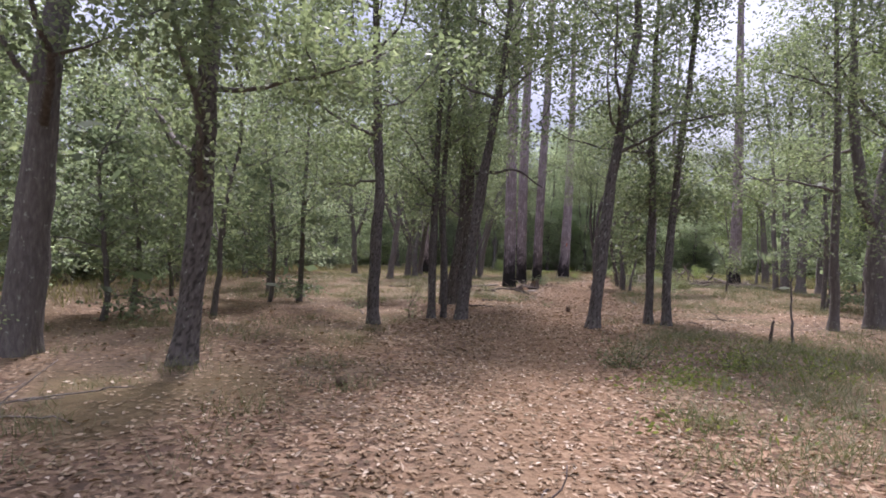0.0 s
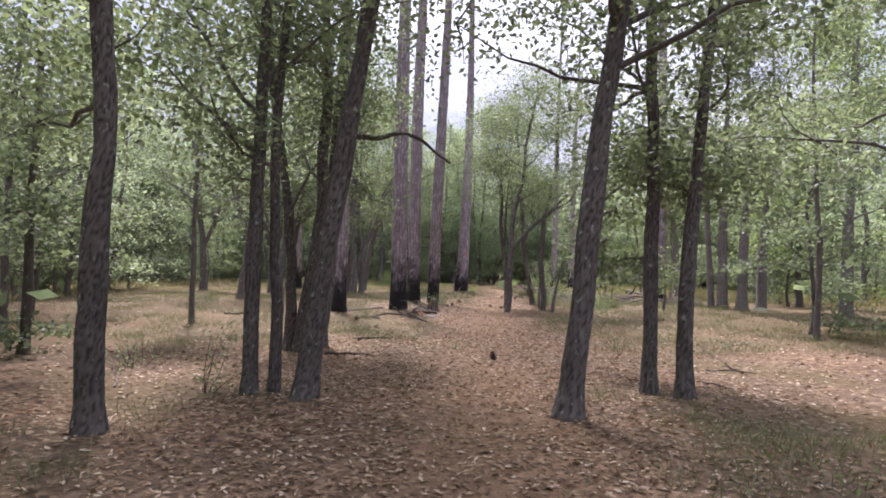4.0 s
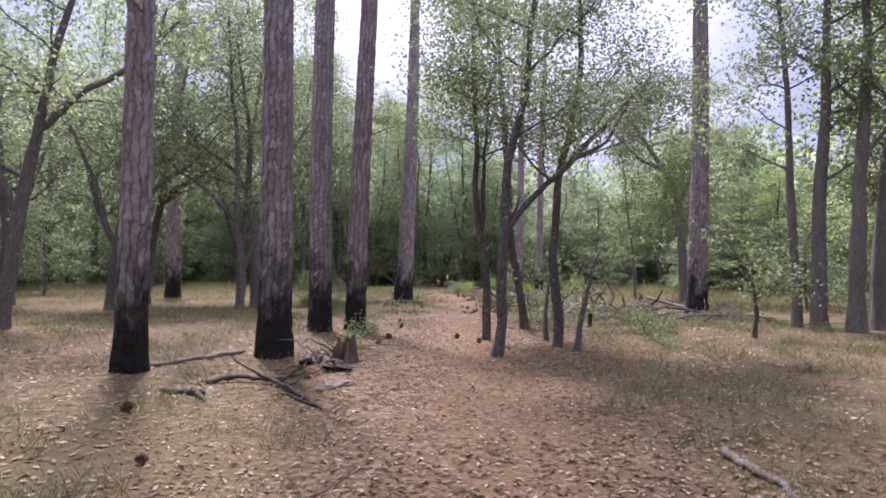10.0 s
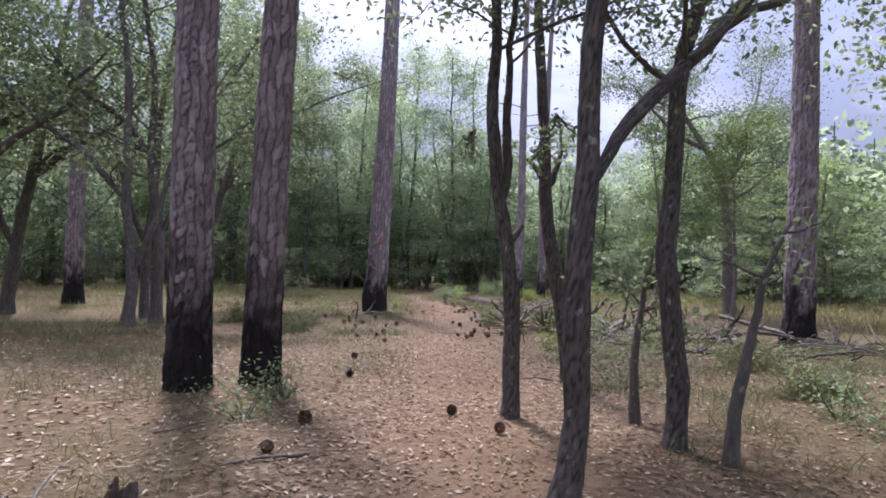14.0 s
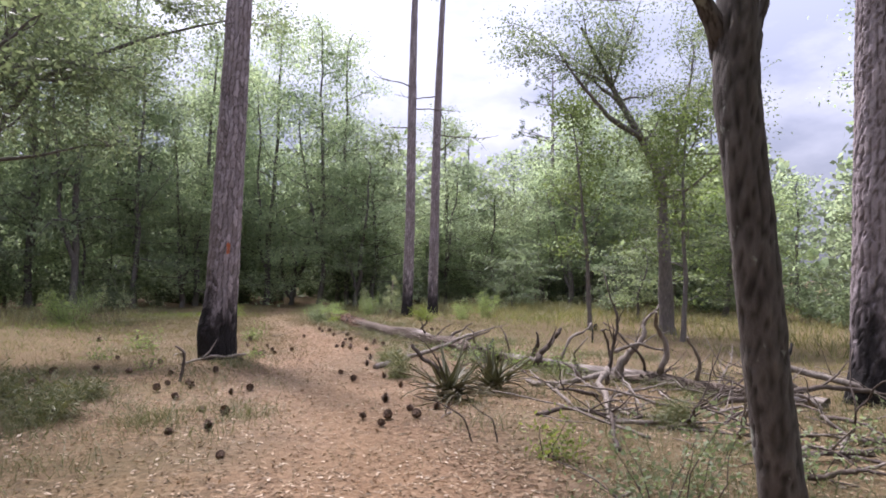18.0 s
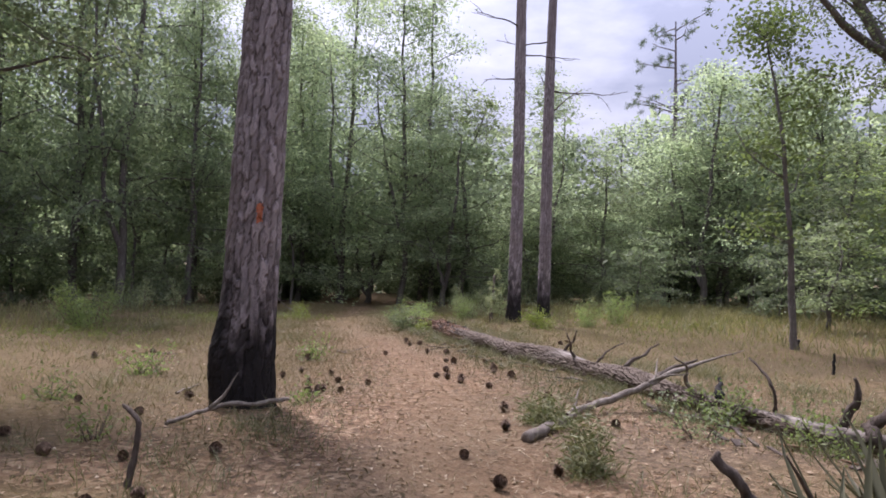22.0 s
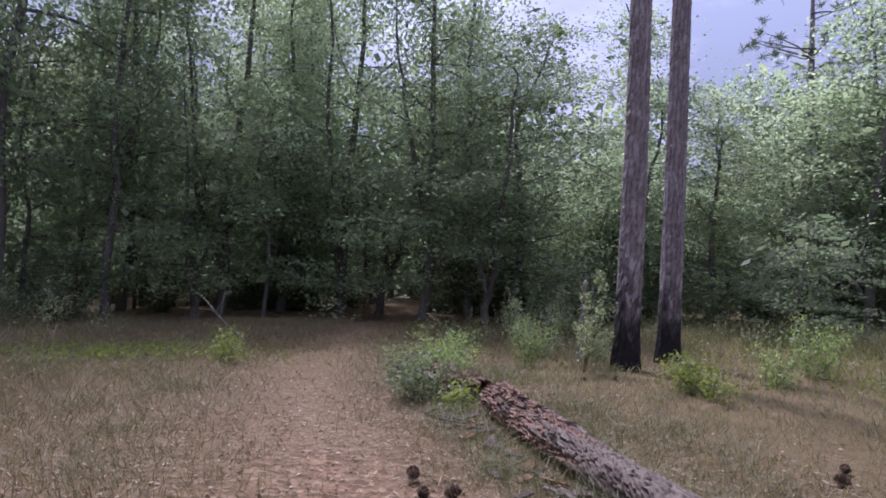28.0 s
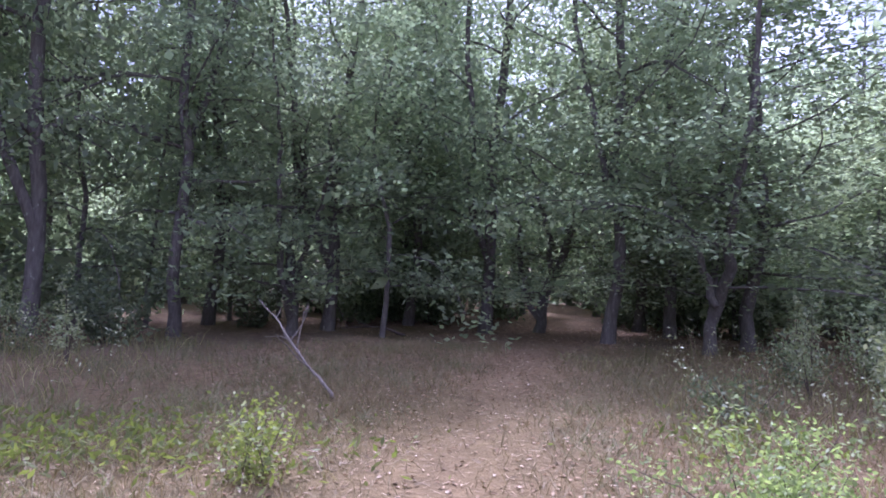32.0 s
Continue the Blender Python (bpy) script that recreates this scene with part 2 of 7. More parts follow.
def pine_bark():
    k = Mat("charred pine bark", 0.92)
    fine = k.noise(28, 5, k.coords((1, 1, 0.35)))
    plate = k.attr("plate")
    col = k.ramp(k.math("ADD", k.math("MULTIPLY", plate, 0.65), k.math("MULTIPLY", fine, 0.35)), [(0.0, (0.18, 0.148, 0.148)), (0.45, (0.275, 0.232, 0.236)), (0.75, (0.36, 0.31, 0.32)), (1.0, (0.43, 0.35, 0.34))])
    col = k.mix(k.math("MULTIPLY", k.math("SUBTRACT", 1.0, k.attr("proud")), 0.8), col, (0.075, 0.056, 0.053))
    warp = k.node("ShaderNodeVectorMath")
    warp.operation = "ADD"
    k.l.new(k.coords((1, 1, 0.38)), warp.inputs[0])
    bend = k.node("ShaderNodeTexNoise", Scale=9.0, Detail=6.0, Roughness=0.7)
    k.l.new(k.coords(), bend.inputs["Vector"])
    soft = k.node("ShaderNodeVectorMath")
    soft.operation = "SCALE"
    soft.inputs["Scale"].default_value = 0.2
    k.l.new(bend.outputs["Color"], soft.inputs[0])
    k.l.new(soft.outputs[0], warp.inputs[1])
    crack = k.node("ShaderNodeTexVoronoi", Scale=15.0)
    crack.feature = "DISTANCE_TO_EDGE"
    k.l.new(warp.outputs[0], crack.inputs["Vector"])
    broken = k.ramp(k.noise(7, 3, k.coords()), [(0.35, (0.1, 0.1, 0.1)), (0.65, (1, 1, 1))])
    split = k.math("MULTIPLY", k.ramp(crack.outputs["Distance"], [(0.0, (1, 1, 1)), (0.16, (0, 0, 0))]), broken)
    col = k.mix(k.math("MULTIPLY", split, 0.5), col, (0.07, 0.056, 0.055))
    stain = k.ramp(k.noise(2.2, 4, k.coords((1, 1, 0.4))), [(0.45, (0, 0, 0)), (0.7, (0.3, 0.3, 0.3))])
    col = k.mix(stain, col, (0.21, 0.155, 0.135))
    relief = k.math("SUBTRACT", fine, k.math("MULTIPLY", split, 0.9))
    # soot of old ground fires, with a ragged upper edge
    edge = k.math("ADD", k.math("ADD", k.math("ADD", k.height(), k.math("MULTIPLY", plate, 0.35)), 0.45), k.math("MULTIPLY", k.noise(3.0, 6, k.coords((1, 1, 0.45)), 0.65), -2.5))
    soot = k.ramp(edge, [(0.0, (0.98, 0.98, 0.98)), (0.3, (0.8, 0.8, 0.8)), (0.95, (0, 0, 0))])
    col = k.mix(soot, col, (0.014, 0.012, 0.012))
    return k.done(col, relief, 0.7, 0.014)


def oak_bark(name, tones, lichen=0.0):
    k = Mat(name, 0.93)
    v = k.coords((1, 1, 0.28))
    ridge = k.noise(22, 6, v, 0.65)
    patch = k.noise(1.3, 3, k.coords())
    col = k.ramp(k.math("ADD", k.math("MULTIPLY", ridge, 0.7), k.math("MULTIPLY", patch, 0.3)), tones)
    col = k.mix(k.attr("furrow"), col, (0.03, 0.026, 0.023))
    if lichen:
        spots = k.ramp(k.noise(15, 4, k.coords((1, 1, 0.7))), [(0.63, (0, 0, 0)), (0.70, (1, 1, 1))])
        col = k.mix(k.math("MULTIPLY", spots, lichen), col, (0.30, 0.32, 0.27))
    return k.done(col, ridge, 0.9, 0.03)


PINE_BARK = pine_bark()
OAK_BARK = oak_bark("oak bark", [(0.25, (0.05, 0.044, 0.04)), (0.5, (0.12, 0.105, 0.096)), (0.75, (0.215, 0.195, 0.175))], 0.8)
GREY_BARK = oak_bark("grey bark", [(0.25, (0.065, 0.058, 0.052)), (0.5, (0.145, 0.128, 0.118)), (0.75, (0.25, 0.225, 0.205))], 0.5)
DEAD_WOOD = oak_bark("weathered dead wood", [(0.25, (0.07, 0.056, 0.047)), (0.5, (0.19, 0.16, 0.135)), (0.75, (0.36, 0.32, 0.275))])
DARK_WOOD = oak_bark("damp dark wood", [(0.25, (0.03, 0.024, 0.02)), (0.5, (0.085, 0.066, 0.055)), (0.75, (0.17, 0.14, 0.12))])
ROT_WOOD = oak_bark("crumbling red rotten wood", [(0.25, (0.045, 0.026, 0.016)), (0.5, (0.15, 0.087, 0.047)), (0.75, (0.31, 0.2, 0.115))])
STUMP_WOOD = oak_bark("grey-brown stump wood", [(0.25, (0.035, 0.026, 0.02)), (0.5, (0.11, 0.085, 0.07)), (0.75, (0.24, 0.2, 0.165))])
CHAR = oak_bark("charred wood", [(0.25, (0.008, 0.008, 0.008)), (0.5, (0.02, 0.018, 0.017)), (0.8, (0.06, 0.05, 0.045))])


def cone_material():
    k = Mat("pine cone scales", 0.8)
    return k.done(k.ramp(k.island(), [(0.0, (0.055, 0.035, 0.024)), (0.6, (0.13, 0.085, 0.058)), (1.0, (0.25, 0.175, 0.125))]))


CONE = cone_material()


def paint_material():
    k = Mat("orange trail paint", 0.7)
    worn = k.noise(30, 4, k.coords())
    return k.done(k.ramp(worn, [(0.3, (0.33, 0.10, 0.05)), (0.7, (0.5, 0.17, 0.09))]), worn, 0.5, 0.01)


PAINT = paint_material()


def ground_material():
    k = Mat("forest floor", 0.95)
    v = k.coords()
    cell = k.node("ShaderNodeTexVoronoi", Scale=19.0, Randomness=1.0)
    k.l.new(v, cell.inputs["Vector"])
    sep = k.n.new("ShaderNodeSeparateColor")
    k.l.new(cell.outputs["Color"], sep.inputs[0])
    mottled = k.noise(3.0, 6, v, 0.65)
    broad = k.noise(0.35, 3, v)
    grit = k.noise(60, 4, v, 0.7)
    litter = k.ramp(k.math("ADD", k.math("MULTIPLY", sep.outputs[0], 0.7), k.math("MULTIPLY", grit, 0.3)), [(0.1, (0.048, 0.03, 0.018)), (0.4, (0.14, 0.083, 0.048)), (0.7, (0.24, 0.152, 0.09)), (0.95, (0.39, 0.29, 0.19))])
    litter = k.mix(k.ramp(broad, [(0.4, (0, 0, 0)), (0.68, (0.75, 0.75, 0.75))]), litter, (0.11, 0.085, 0.055))
    litter = k.mix(k.ramp(mottled, [(0.5, (0, 0, 0)), (0.7, (0.6, 0.6, 0.6))]), litter, (0.085, 0.055, 0.04))
    trodden = k.ramp(k.math("ADD", k.math("MULTIPLY", grit, 0.6), k.math("MULTIPLY", mottled, 0.4)), [(0.3, (0.08, 0.046, 0.023)), (0.5, (0.175, 0.108, 0.056)), (0.72, (0.285, 0.195, 0.108))])
    turf = k.ramp(k.math("ADD", k.math("MULTIPLY", grit, 0.5), k.math("MULTIPLY", mottled, 0.5)), [(0.3, (0.046, 0.035, 0.014)), (0.5, (0.098, 0.073, 0.03)), (0.7, (0.165, 0.124, 0.055))])
    col = k.mix(k.attr("turf"), litter, turf)
    col = k.mix(k.attr("trodden"), col, trodden)
    bump = k.math("ADD", cell.outputs["Distance"], grit)
    return k.done(col, bump, 0.7, 0.025)


GROUND = ground_material()


# ---- mesh tools ----
class Geo:
    """Vertices and four-cornered faces, gathered and then linked as one mesh."""

    def __init__(self):
        self.v, self.f, self.count, self.attrs, self.marks = [], [], 0, {}, []

    def add(self, verts, faces):
        self.v.append(np.asarray(verts, dtype=np.float32))
        self.f.append(np.asarray(faces, dtype=np.int32) + self.count)
        self.count += len(verts)

    def tube(self, pts, radii, sides=8, rough=0.0, rng=None, cap=False):
        pts, radii = np.asarray(pts, float), np.asarray(radii, float)
        if cap:
            pts = np.vstack([pts[:1], pts, pts[-1:]])
            radii = np.concatenate([[0.001], radii, [0.001]])
        n = len(pts)
        way = np.gradient(pts, axis=0)
        if cap:
            way[0], way[-1] = way[1], way[-2]
        way /= np.linalg.norm(way, axis=1, keepdims=True) + 1e-9
        ref = np.where(np.abs(way[:, 1:2]) < 0.85, np.array([[0.0, 1.0, 0.0]]), np.array([[1.0, 0.0, 0.0]]))
        if np.abs(way[:, 1]).max() >= 0.85:
            ref = np.array([[1.0, 0.0, 0.0]]) if np.abs(way[:, 0]).max() < 0.85 else np.array([[0.31, 0.2, 0.93]])
            ref = np.repeat(ref, n, 0)
        a = np.cross(way, ref)
        a /= np.linalg.norm(a, axis=1, keepdims=True) + 1e-9
        b = np.cross(way, a)
        th = np.arange(sides) * 2 * np.pi / sides
        r = np.repeat(radii[:, None], sides, 1)
        if rough and rng is not None:
            r = r * (1 + rough * rng.normal(size=r.shape))
        v = pts[:, None] + r[..., None] * (np.cos(th)[None, :, None] * a[:, None] + np.sin(th)[None, :, None] * b[:, None])
        i = np.arange(n - 1)[:, None] * sides
        j = np.arange(sides)[None]
        q = np.stack([i + j, i + (j + 1) % sides, i + sides + (j + 1) % sides, i + sides + j], -1).reshape(-1, 4)
        self.add(v.reshape(-1, 3), q)

    def leaves(self, pos, length, width, rng, droop=0.0, flat=0.0, fold=0.0):
        """Pointed blades at pos, turned at random; flat lays them level."""
        n = len(pos)
        if not n:
            return
        ax = rng.normal(size=(n, 3))
        ax[:, 2] = ax[:, 2] * (1 - flat) - droop
        ax /= np.linalg.norm(ax, axis=1, keepdims=True)
        up = rng.normal(size=(n, 3)) * (1 - flat * 0.75)
        up[:, 2] += flat * 1.2
        sd = np.cross(ax, up)
        sd /= np.linalg.norm(sd, axis=1, keepdims=True) + 1e-9
        nn = np.cross(sd, ax)
        ln = length * rng.uniform(0.65, 1.3, (n, 1))
        wd = width * rng.uniform(0.7, 1.25, (n, 1)) * 0.5
        base, tip = pos, pos + ax * ln
        mid = pos + ax * ln * 0.45
        if fold:
            lift = nn * wd * fold
            v = np.stack([base, mid + sd * wd + lift, tip, mid - sd * wd + lift, mid - lift * 0.3], 1).reshape(-1, 3)
            k = np.arange(n)[:, None] * 5
            f = np.concatenate([k + np.array([[0, 4, 2, 1]]), k + np.array([[0, 3, 2, 4]])])
        else:
            v = np.stack([base, mid + sd * wd, tip, mid - sd * wd], 1).reshape(-1, 3)
            f = np.arange(n)[:, None] * 4 + np.arange(4)[None]
        self.add(v, f)

    def blades(self, pos, height, width, rng, spread=0.35):
        """Bent grass blades, each of two faces."""
        n = len(pos)
        if not n:
            return
        h = height * rng.uniform(0.5, 1.35, (n, 1))
        th = rng.uniform(0, 2 * np.pi, n)
        sd = np.stack([np.cos(th), np.sin(th), 0 * th], 1) * width * 0.5
        th2 = rng.uniform(0, 2 * np.pi, n)
        bend = np.stack([np.cos(th2), np.sin(th2), 0 * th2], 1) * h * spread * rng.uniform(0.2, 1.6, (n, 1))
        up = np.array([[0, 0, 1.0]])
        m = pos + up * h * 0.55 + bend * 0.35
        t = pos + up * h * 0.93 + bend
        v = np.stack([pos - sd, pos + sd, m - sd * 0.8, m + sd * 0.8, t - sd * 0.15, t + sd * 0.15], 1).reshape(-1, 3)
        k = np.arange(n)[:, None] * 6
        self.add(v, np.concatenate([k + np.array([[0, 1, 3, 2]]), k + np.array([[2, 3, 5, 4]])]))

    def mesh(self, name, material, smooth=True):
        v, f = np.concatenate(self.v), np.concatenate(self.f)
        me = bpy.data.meshes.new(name)
        me.vertices.add(len(v))
        me.vertices.foreach_set("co", v.ravel())
        me.loops.add(f.size)
        me.loops.foreach_set("vertex_index", f.ravel())
        me.polygons.add(len(f))
        me.polygons.foreach_set("loop_start", np.arange(len(f), dtype=np.int32) * 4)
        me.polygons.foreach_set("use_smooth", np.full(len(f), smooth))
        if self.marks:
            full = np.zeros(len(v), dtype=np.float32)
            for start, values in self.marks:
                full[start:start + len(values)] = values
            self.attrs["furrow"] = full
        for key, values in self.attrs.items():
            me.attributes.new(key, "FLOAT", "POINT").data.foreach_set("value", np.asarray(values, dtype=np.float32))
        me.update(calc_edges=True)
        me.validate()
        me.materials.append(material)
        return me


def part(name, geo, material, parent, label="", smooth=True, kind=""):
    ob = new(name, geo.mesh(name, material, smooth))
    ob.parent = parent
    return tagged(ob, label, kind=kind)


def thing(name, place, label, category, group=""):
    ob = new(name)
    ob.matrix_world = place
    return tagged(ob, label, category, group)


def curve(points, n):
    """n points along a smooth line through the given ones."""
    p = np.asarray(points, float)
    s = np.concatenate([[0], np.cumsum(np.linalg.norm(np.diff(p, axis=0), axis=1))])
    u = np.linspace(0, s[-1], n)
    q = np.stack([np.interp(u, s, p[:, i]) for i in range(3)], 1)
    for _ in range(2):
        q[1:-1] = (q[:-2] + 2 * q[1:-1] + q[2:]) / 4
    return q


def wander(rng, start, way, length, n, bend=0.25, lift=0.0):
    """A crooked line from start along way."""
    pts, d = [np.array(start, float)], np.array(way, float)
    d /= np.linalg.norm(d)
    for _ in range(n):
        d = d + rng.normal(size=3) * bend / math.sqrt(n) + np.array([0, 0, lift / n])
        d /= np.linalg.norm(d)
        pts.append(pts[-1] + d * length / n)
    return np.array(pts)


# ---- ground ----
HEIGHTS = [(-400, 0.05), (10, 0.0), (19, -0.06), (25, 0.0), (29, -0.05), (34, -0.2), (37, -0.22), (41, -0.32), (48, -0.36), (60, -0.55), (80, -0.9), (200, -1.5), (900, -2.0)]
TRAIL = [(-14, -0.8), (0, 0.15), (6, 1.0), (12, 2.0), (17, 3.3), (22, 4.9), (26, 6.0), (30, 7.0), (34, 8.2), (38, 9.6), (42, 10.4), (46, 10.5), (50, 11.0), (54, 12.6), (58, 14.3), (64, 16.2), (80, 19.0)]

WALKED = [(0, 0.07), (6.8, 0.64), (11.4, 1.36), (16.7, 2.85), (21.5, 4.1), (24.2, 4.6), (30.1, 6.3), (36, 8.5), (41, 9.95), (45.3, 10.4)]


def base_height(y):
    return np.interp(y, [a for a, _ in HEIGHTS], [b for _, b in HEIGHTS])


def trail_x(y):
    return np.interp(y, [a for a, _ in TRAIL], [b for _, b in TRAIL])


WAVES = [(0.9, 0.4, 0.3, 0.022), (-0.5, 1.1, 1.9, 0.02), (2.1, 0.7, 4.0, 0.012), (1.3, -2.4, 0.7, 0.012), (3.7, 2.9, 2.2, 0.007), (-4.4, 3.3, 5.1, 0.006), (6.1, -5.2, 1.1, 0.004)]


def ground_z(x, y):
    x, y = np.asarray(x, float), np.asarray(y, float)
    z = base_height(y)
    for a, b, c, h in WAVES:
        z = z + h * np.sin(a * x + b * y + c)
    off = np.abs(x - trail_x(y))
    return z - 0.03 * np.exp(-(off / 0.7) ** 2)


def at_ground(x, y, sink=0.0, rz=0.0):
    return pose(x, y, float(ground_z(x, y)) - sink, 0, 0, rz)


def turf_share(x, y):
    """How far grass takes over from leaf litter at a place."""
    n = np.sin(0.9 * x + 1.3) * np.sin(0.7 * y + 0.4) * 0.5 + np.sin(0.37 * x - 0.53 * y) * 0.5
    north = np.clip((y - np.interp(np.abs(x - trail_x(y)), [0, 1.2, 3, 6], [44, 38, 35, 32]) - 1.5 * n) / 6, 0, 1) * np.clip((58 - y) / 6, 0, 1)
    east = np.clip((x - trail_x(y) - 5 - n) / 4, 0, 1) * np.clip((y - 20) / 6, 0, 1)
    herb = 0.6 * np.clip((x - trail_x(y) - 2.2 - n) / 2, 0, 1) * np.clip((12 - y) / 4, 0, 1)
    west = np.clip((-7 - x - n) / 4, 0, 1) * np.clip((y - 6) / 6, 0, 1)
    m = np.sin(1.1 * x + 0.6 * y + 1.0) * np.sin(0.5 * x - 0.9 * y + 2.0) + 0.4 * np.sin(2.7 * x + 1.9 * y)
    patch = 0.8 * np.clip((m - 0.1) / 0.5, 0, 1) * np.clip((np.abs(x - trail_x(y)) - 1.6) / 1.2, 0, 1)
    thatch = np.clip((np.abs(x - trail_x(y)) - 0.9 - 0.5 * n) / 1.2, 0, 1) * np.clip((y - 15) / 4, 0, 1) * np.clip((36 - y) / 4, 0, 1) * (0.85 + 0.15 * np.clip(m, -1, 1))
    return np.clip(np.maximum.reduce([north, east, herb, west, patch, thatch]) * (0.75 + 0.25 * n), 0, 1)


def build_ground():
    fx, fy = np.arange(-9, 23.01, 0.22), np.arange(-3, 64.01, 0.25)
    out = np.array([1, 2, 3.5, 6, 10, 16, 26, 45, 90, 180, 400])
    xs = np.concatenate([fx[0] - out[::-1], fx, fx[-1] + out])
    ys = np.concatenate([fy[0] - out[::-1], fy, fy[-1] + out])
    X, Y = np.meshgrid(xs, ys)
    g = Geo()
    v = np.stack([X, Y, ground_z(X, Y)], -1).reshape(-1, 3)
    nx = len(xs)
    i, j = np.meshgrid(np.arange(len(ys) - 1), np.arange(nx - 1), indexing="ij")
    k = (i * nx + j).reshape(-1, 1)
    g.add(v, k + np.array([[0, 1, nx + 1, nx]]))
    off = np.abs(X - trail_x(Y)) / np.interp(Y, [0, 10, 20, 35, 60], [0.75, 0.9, 0.95, 0.9, 0.7])
    ragged = 0.28 * np.sin(3.1 * X + 2.2 * Y) * np.sin(1.7 * Y - 2.3 * X + 1) + 0.2 * np.sin(7.3 * X + 1) * np.sin(6.1 * Y)
    g.attrs["trodden"] = (np.clip((1.5 - off + ragged) / 1.2, 0, 1) * np.interp(Y, [0, 8, 14, 30, 36, 46, 80], [0.45, 0.55, 0.7, 0.7, 0.55, 0.2, 0.3])).ravel()
    g.attrs["turf"] = turf_share(X, Y).ravel()
    return tagged(new("ground", g.mesh("ground", GROUND)), "forest floor of leaf litter with a worn orange footpath", "ground", kind="structure")


build_ground()


# ---- trees ----
def worley(u, v, wrap, rng_seed):
    """Distances to the nearest two cell centres of a jittered grid that wraps round in u, and the nearest cell's own number."""
    cu, cv = np.floor(u), np.floor(v)
    f1, f2, own = np.full(u.shape, 9.0), np.full(u.shape, 9.0), np.zeros(u.shape)
    for du in (-1, 0, 1):
        for dv in (-1, 0, 1):
            a, b = cu + du, cv + dv
            aw = np.mod(a, wrap)
            h = np.mod(np.sin(aw * 127.1 + b * 311.7 + rng_seed) * 43758.5453, 1)
            h2 = np.mod(np.sin(aw * 269.5 + b * 183.3 + rng_seed * 1.7) * 24634.633, 1)
            d = (np.abs(a + 0.22 + 0.56 * h - u) ** 4 + np.abs(b + 0.1 + 0.8 * h2 - v) ** 4) ** 0.25
            near = d < f1
            f2 = np.where(near, f1, np.minimum(f2, d))
            own = np.where(near, np.mod(h * 7.13 + h2 * 3.1, 1), own)
            f1 = np.where(near, d, f1)
    return f1, f2, own


def fissured(g, line, rad, seed):
    """A stem whose bark is cut into small ridged plates."""
    length = float(np.sum(np.linalg.norm(np.diff(line, axis=0), axis=1)))
    n, ns = int(np.clip(length / 0.035, 40, 240)), 34
    u0, u = np.linspace(0, 1, len(line)), np.linspace(0, 1, n)
    p = np.stack([np.interp(u, u0, line[:, i]) for i in range(3)], 1)
    for _ in range(3):
        p[1:-1] = (p[:-2] + 2 * p[1:-1] + p[2:]) / 4
    r = np.interp(u, u0, rad)
    T = np.arange(ns) * 2 * np.pi / ns
    L, TT = np.meshgrid(u * length, T, indexing="ij")
    f1, f2, own = worley(TT / (2 * np.pi) * 11 + 0.3 * np.sin(L * 11 + TT), L / 0.11 + 0.5 * np.sin(TT * 3 + L), 11, seed * 3.3)
    gap = np.clip((f2 - f1) / 0.22, 0, 1)
    knots = 1 + 0.05 * np.sin(TT * 2 + L * 3.1 + seed) + 0.04 * np.sin(TT * 3 - L * 5.3)
    R = r[:, None] * knots + (gap - 1) * np.minimum(0.009, r[:, None] * 0.12) + (own - 0.5) * 0.005
    way = np.gradient(p, axis=0)
    way /= np.linalg.norm(way, axis=1, keepdims=True)
    a = np.cross(way, np.array([[0.0, 1.0, 0.0]]))
    a /= np.linalg.norm(a, axis=1, keepdims=True) + 1e-9
    b = np.cross(way, a)
    v = p[:, None] + R[..., None] * (np.cos(TT)[..., None] * a[:, None] + np.sin(TT)[..., None] * b[:, None])
    start = g.count
    i, j = np.arange(n - 1)[:, None] * ns, np.arange(ns)[None]
    g.add(v.reshape(-1, 3), np.stack([i + j, i + (j + 1) % ns, i + ns + (j + 1) % ns, i + ns + j], -1).reshape(-1, 4))
    g.marks.append((start, (1 - gap).ravel()))


def clear_of_walk(line, place):
    """Whether a branch leaves head room over the walked line."""
    x, y = line[:, 0] + place.translation.x, line[:, 1] + place.translation.y
    over = np.abs(x - np.interp(y, [a for a, _ in WALKED], [b for _, b in WALKED])) < 1.5
    return not np.any(over & (line[:, 2] < 3.0))


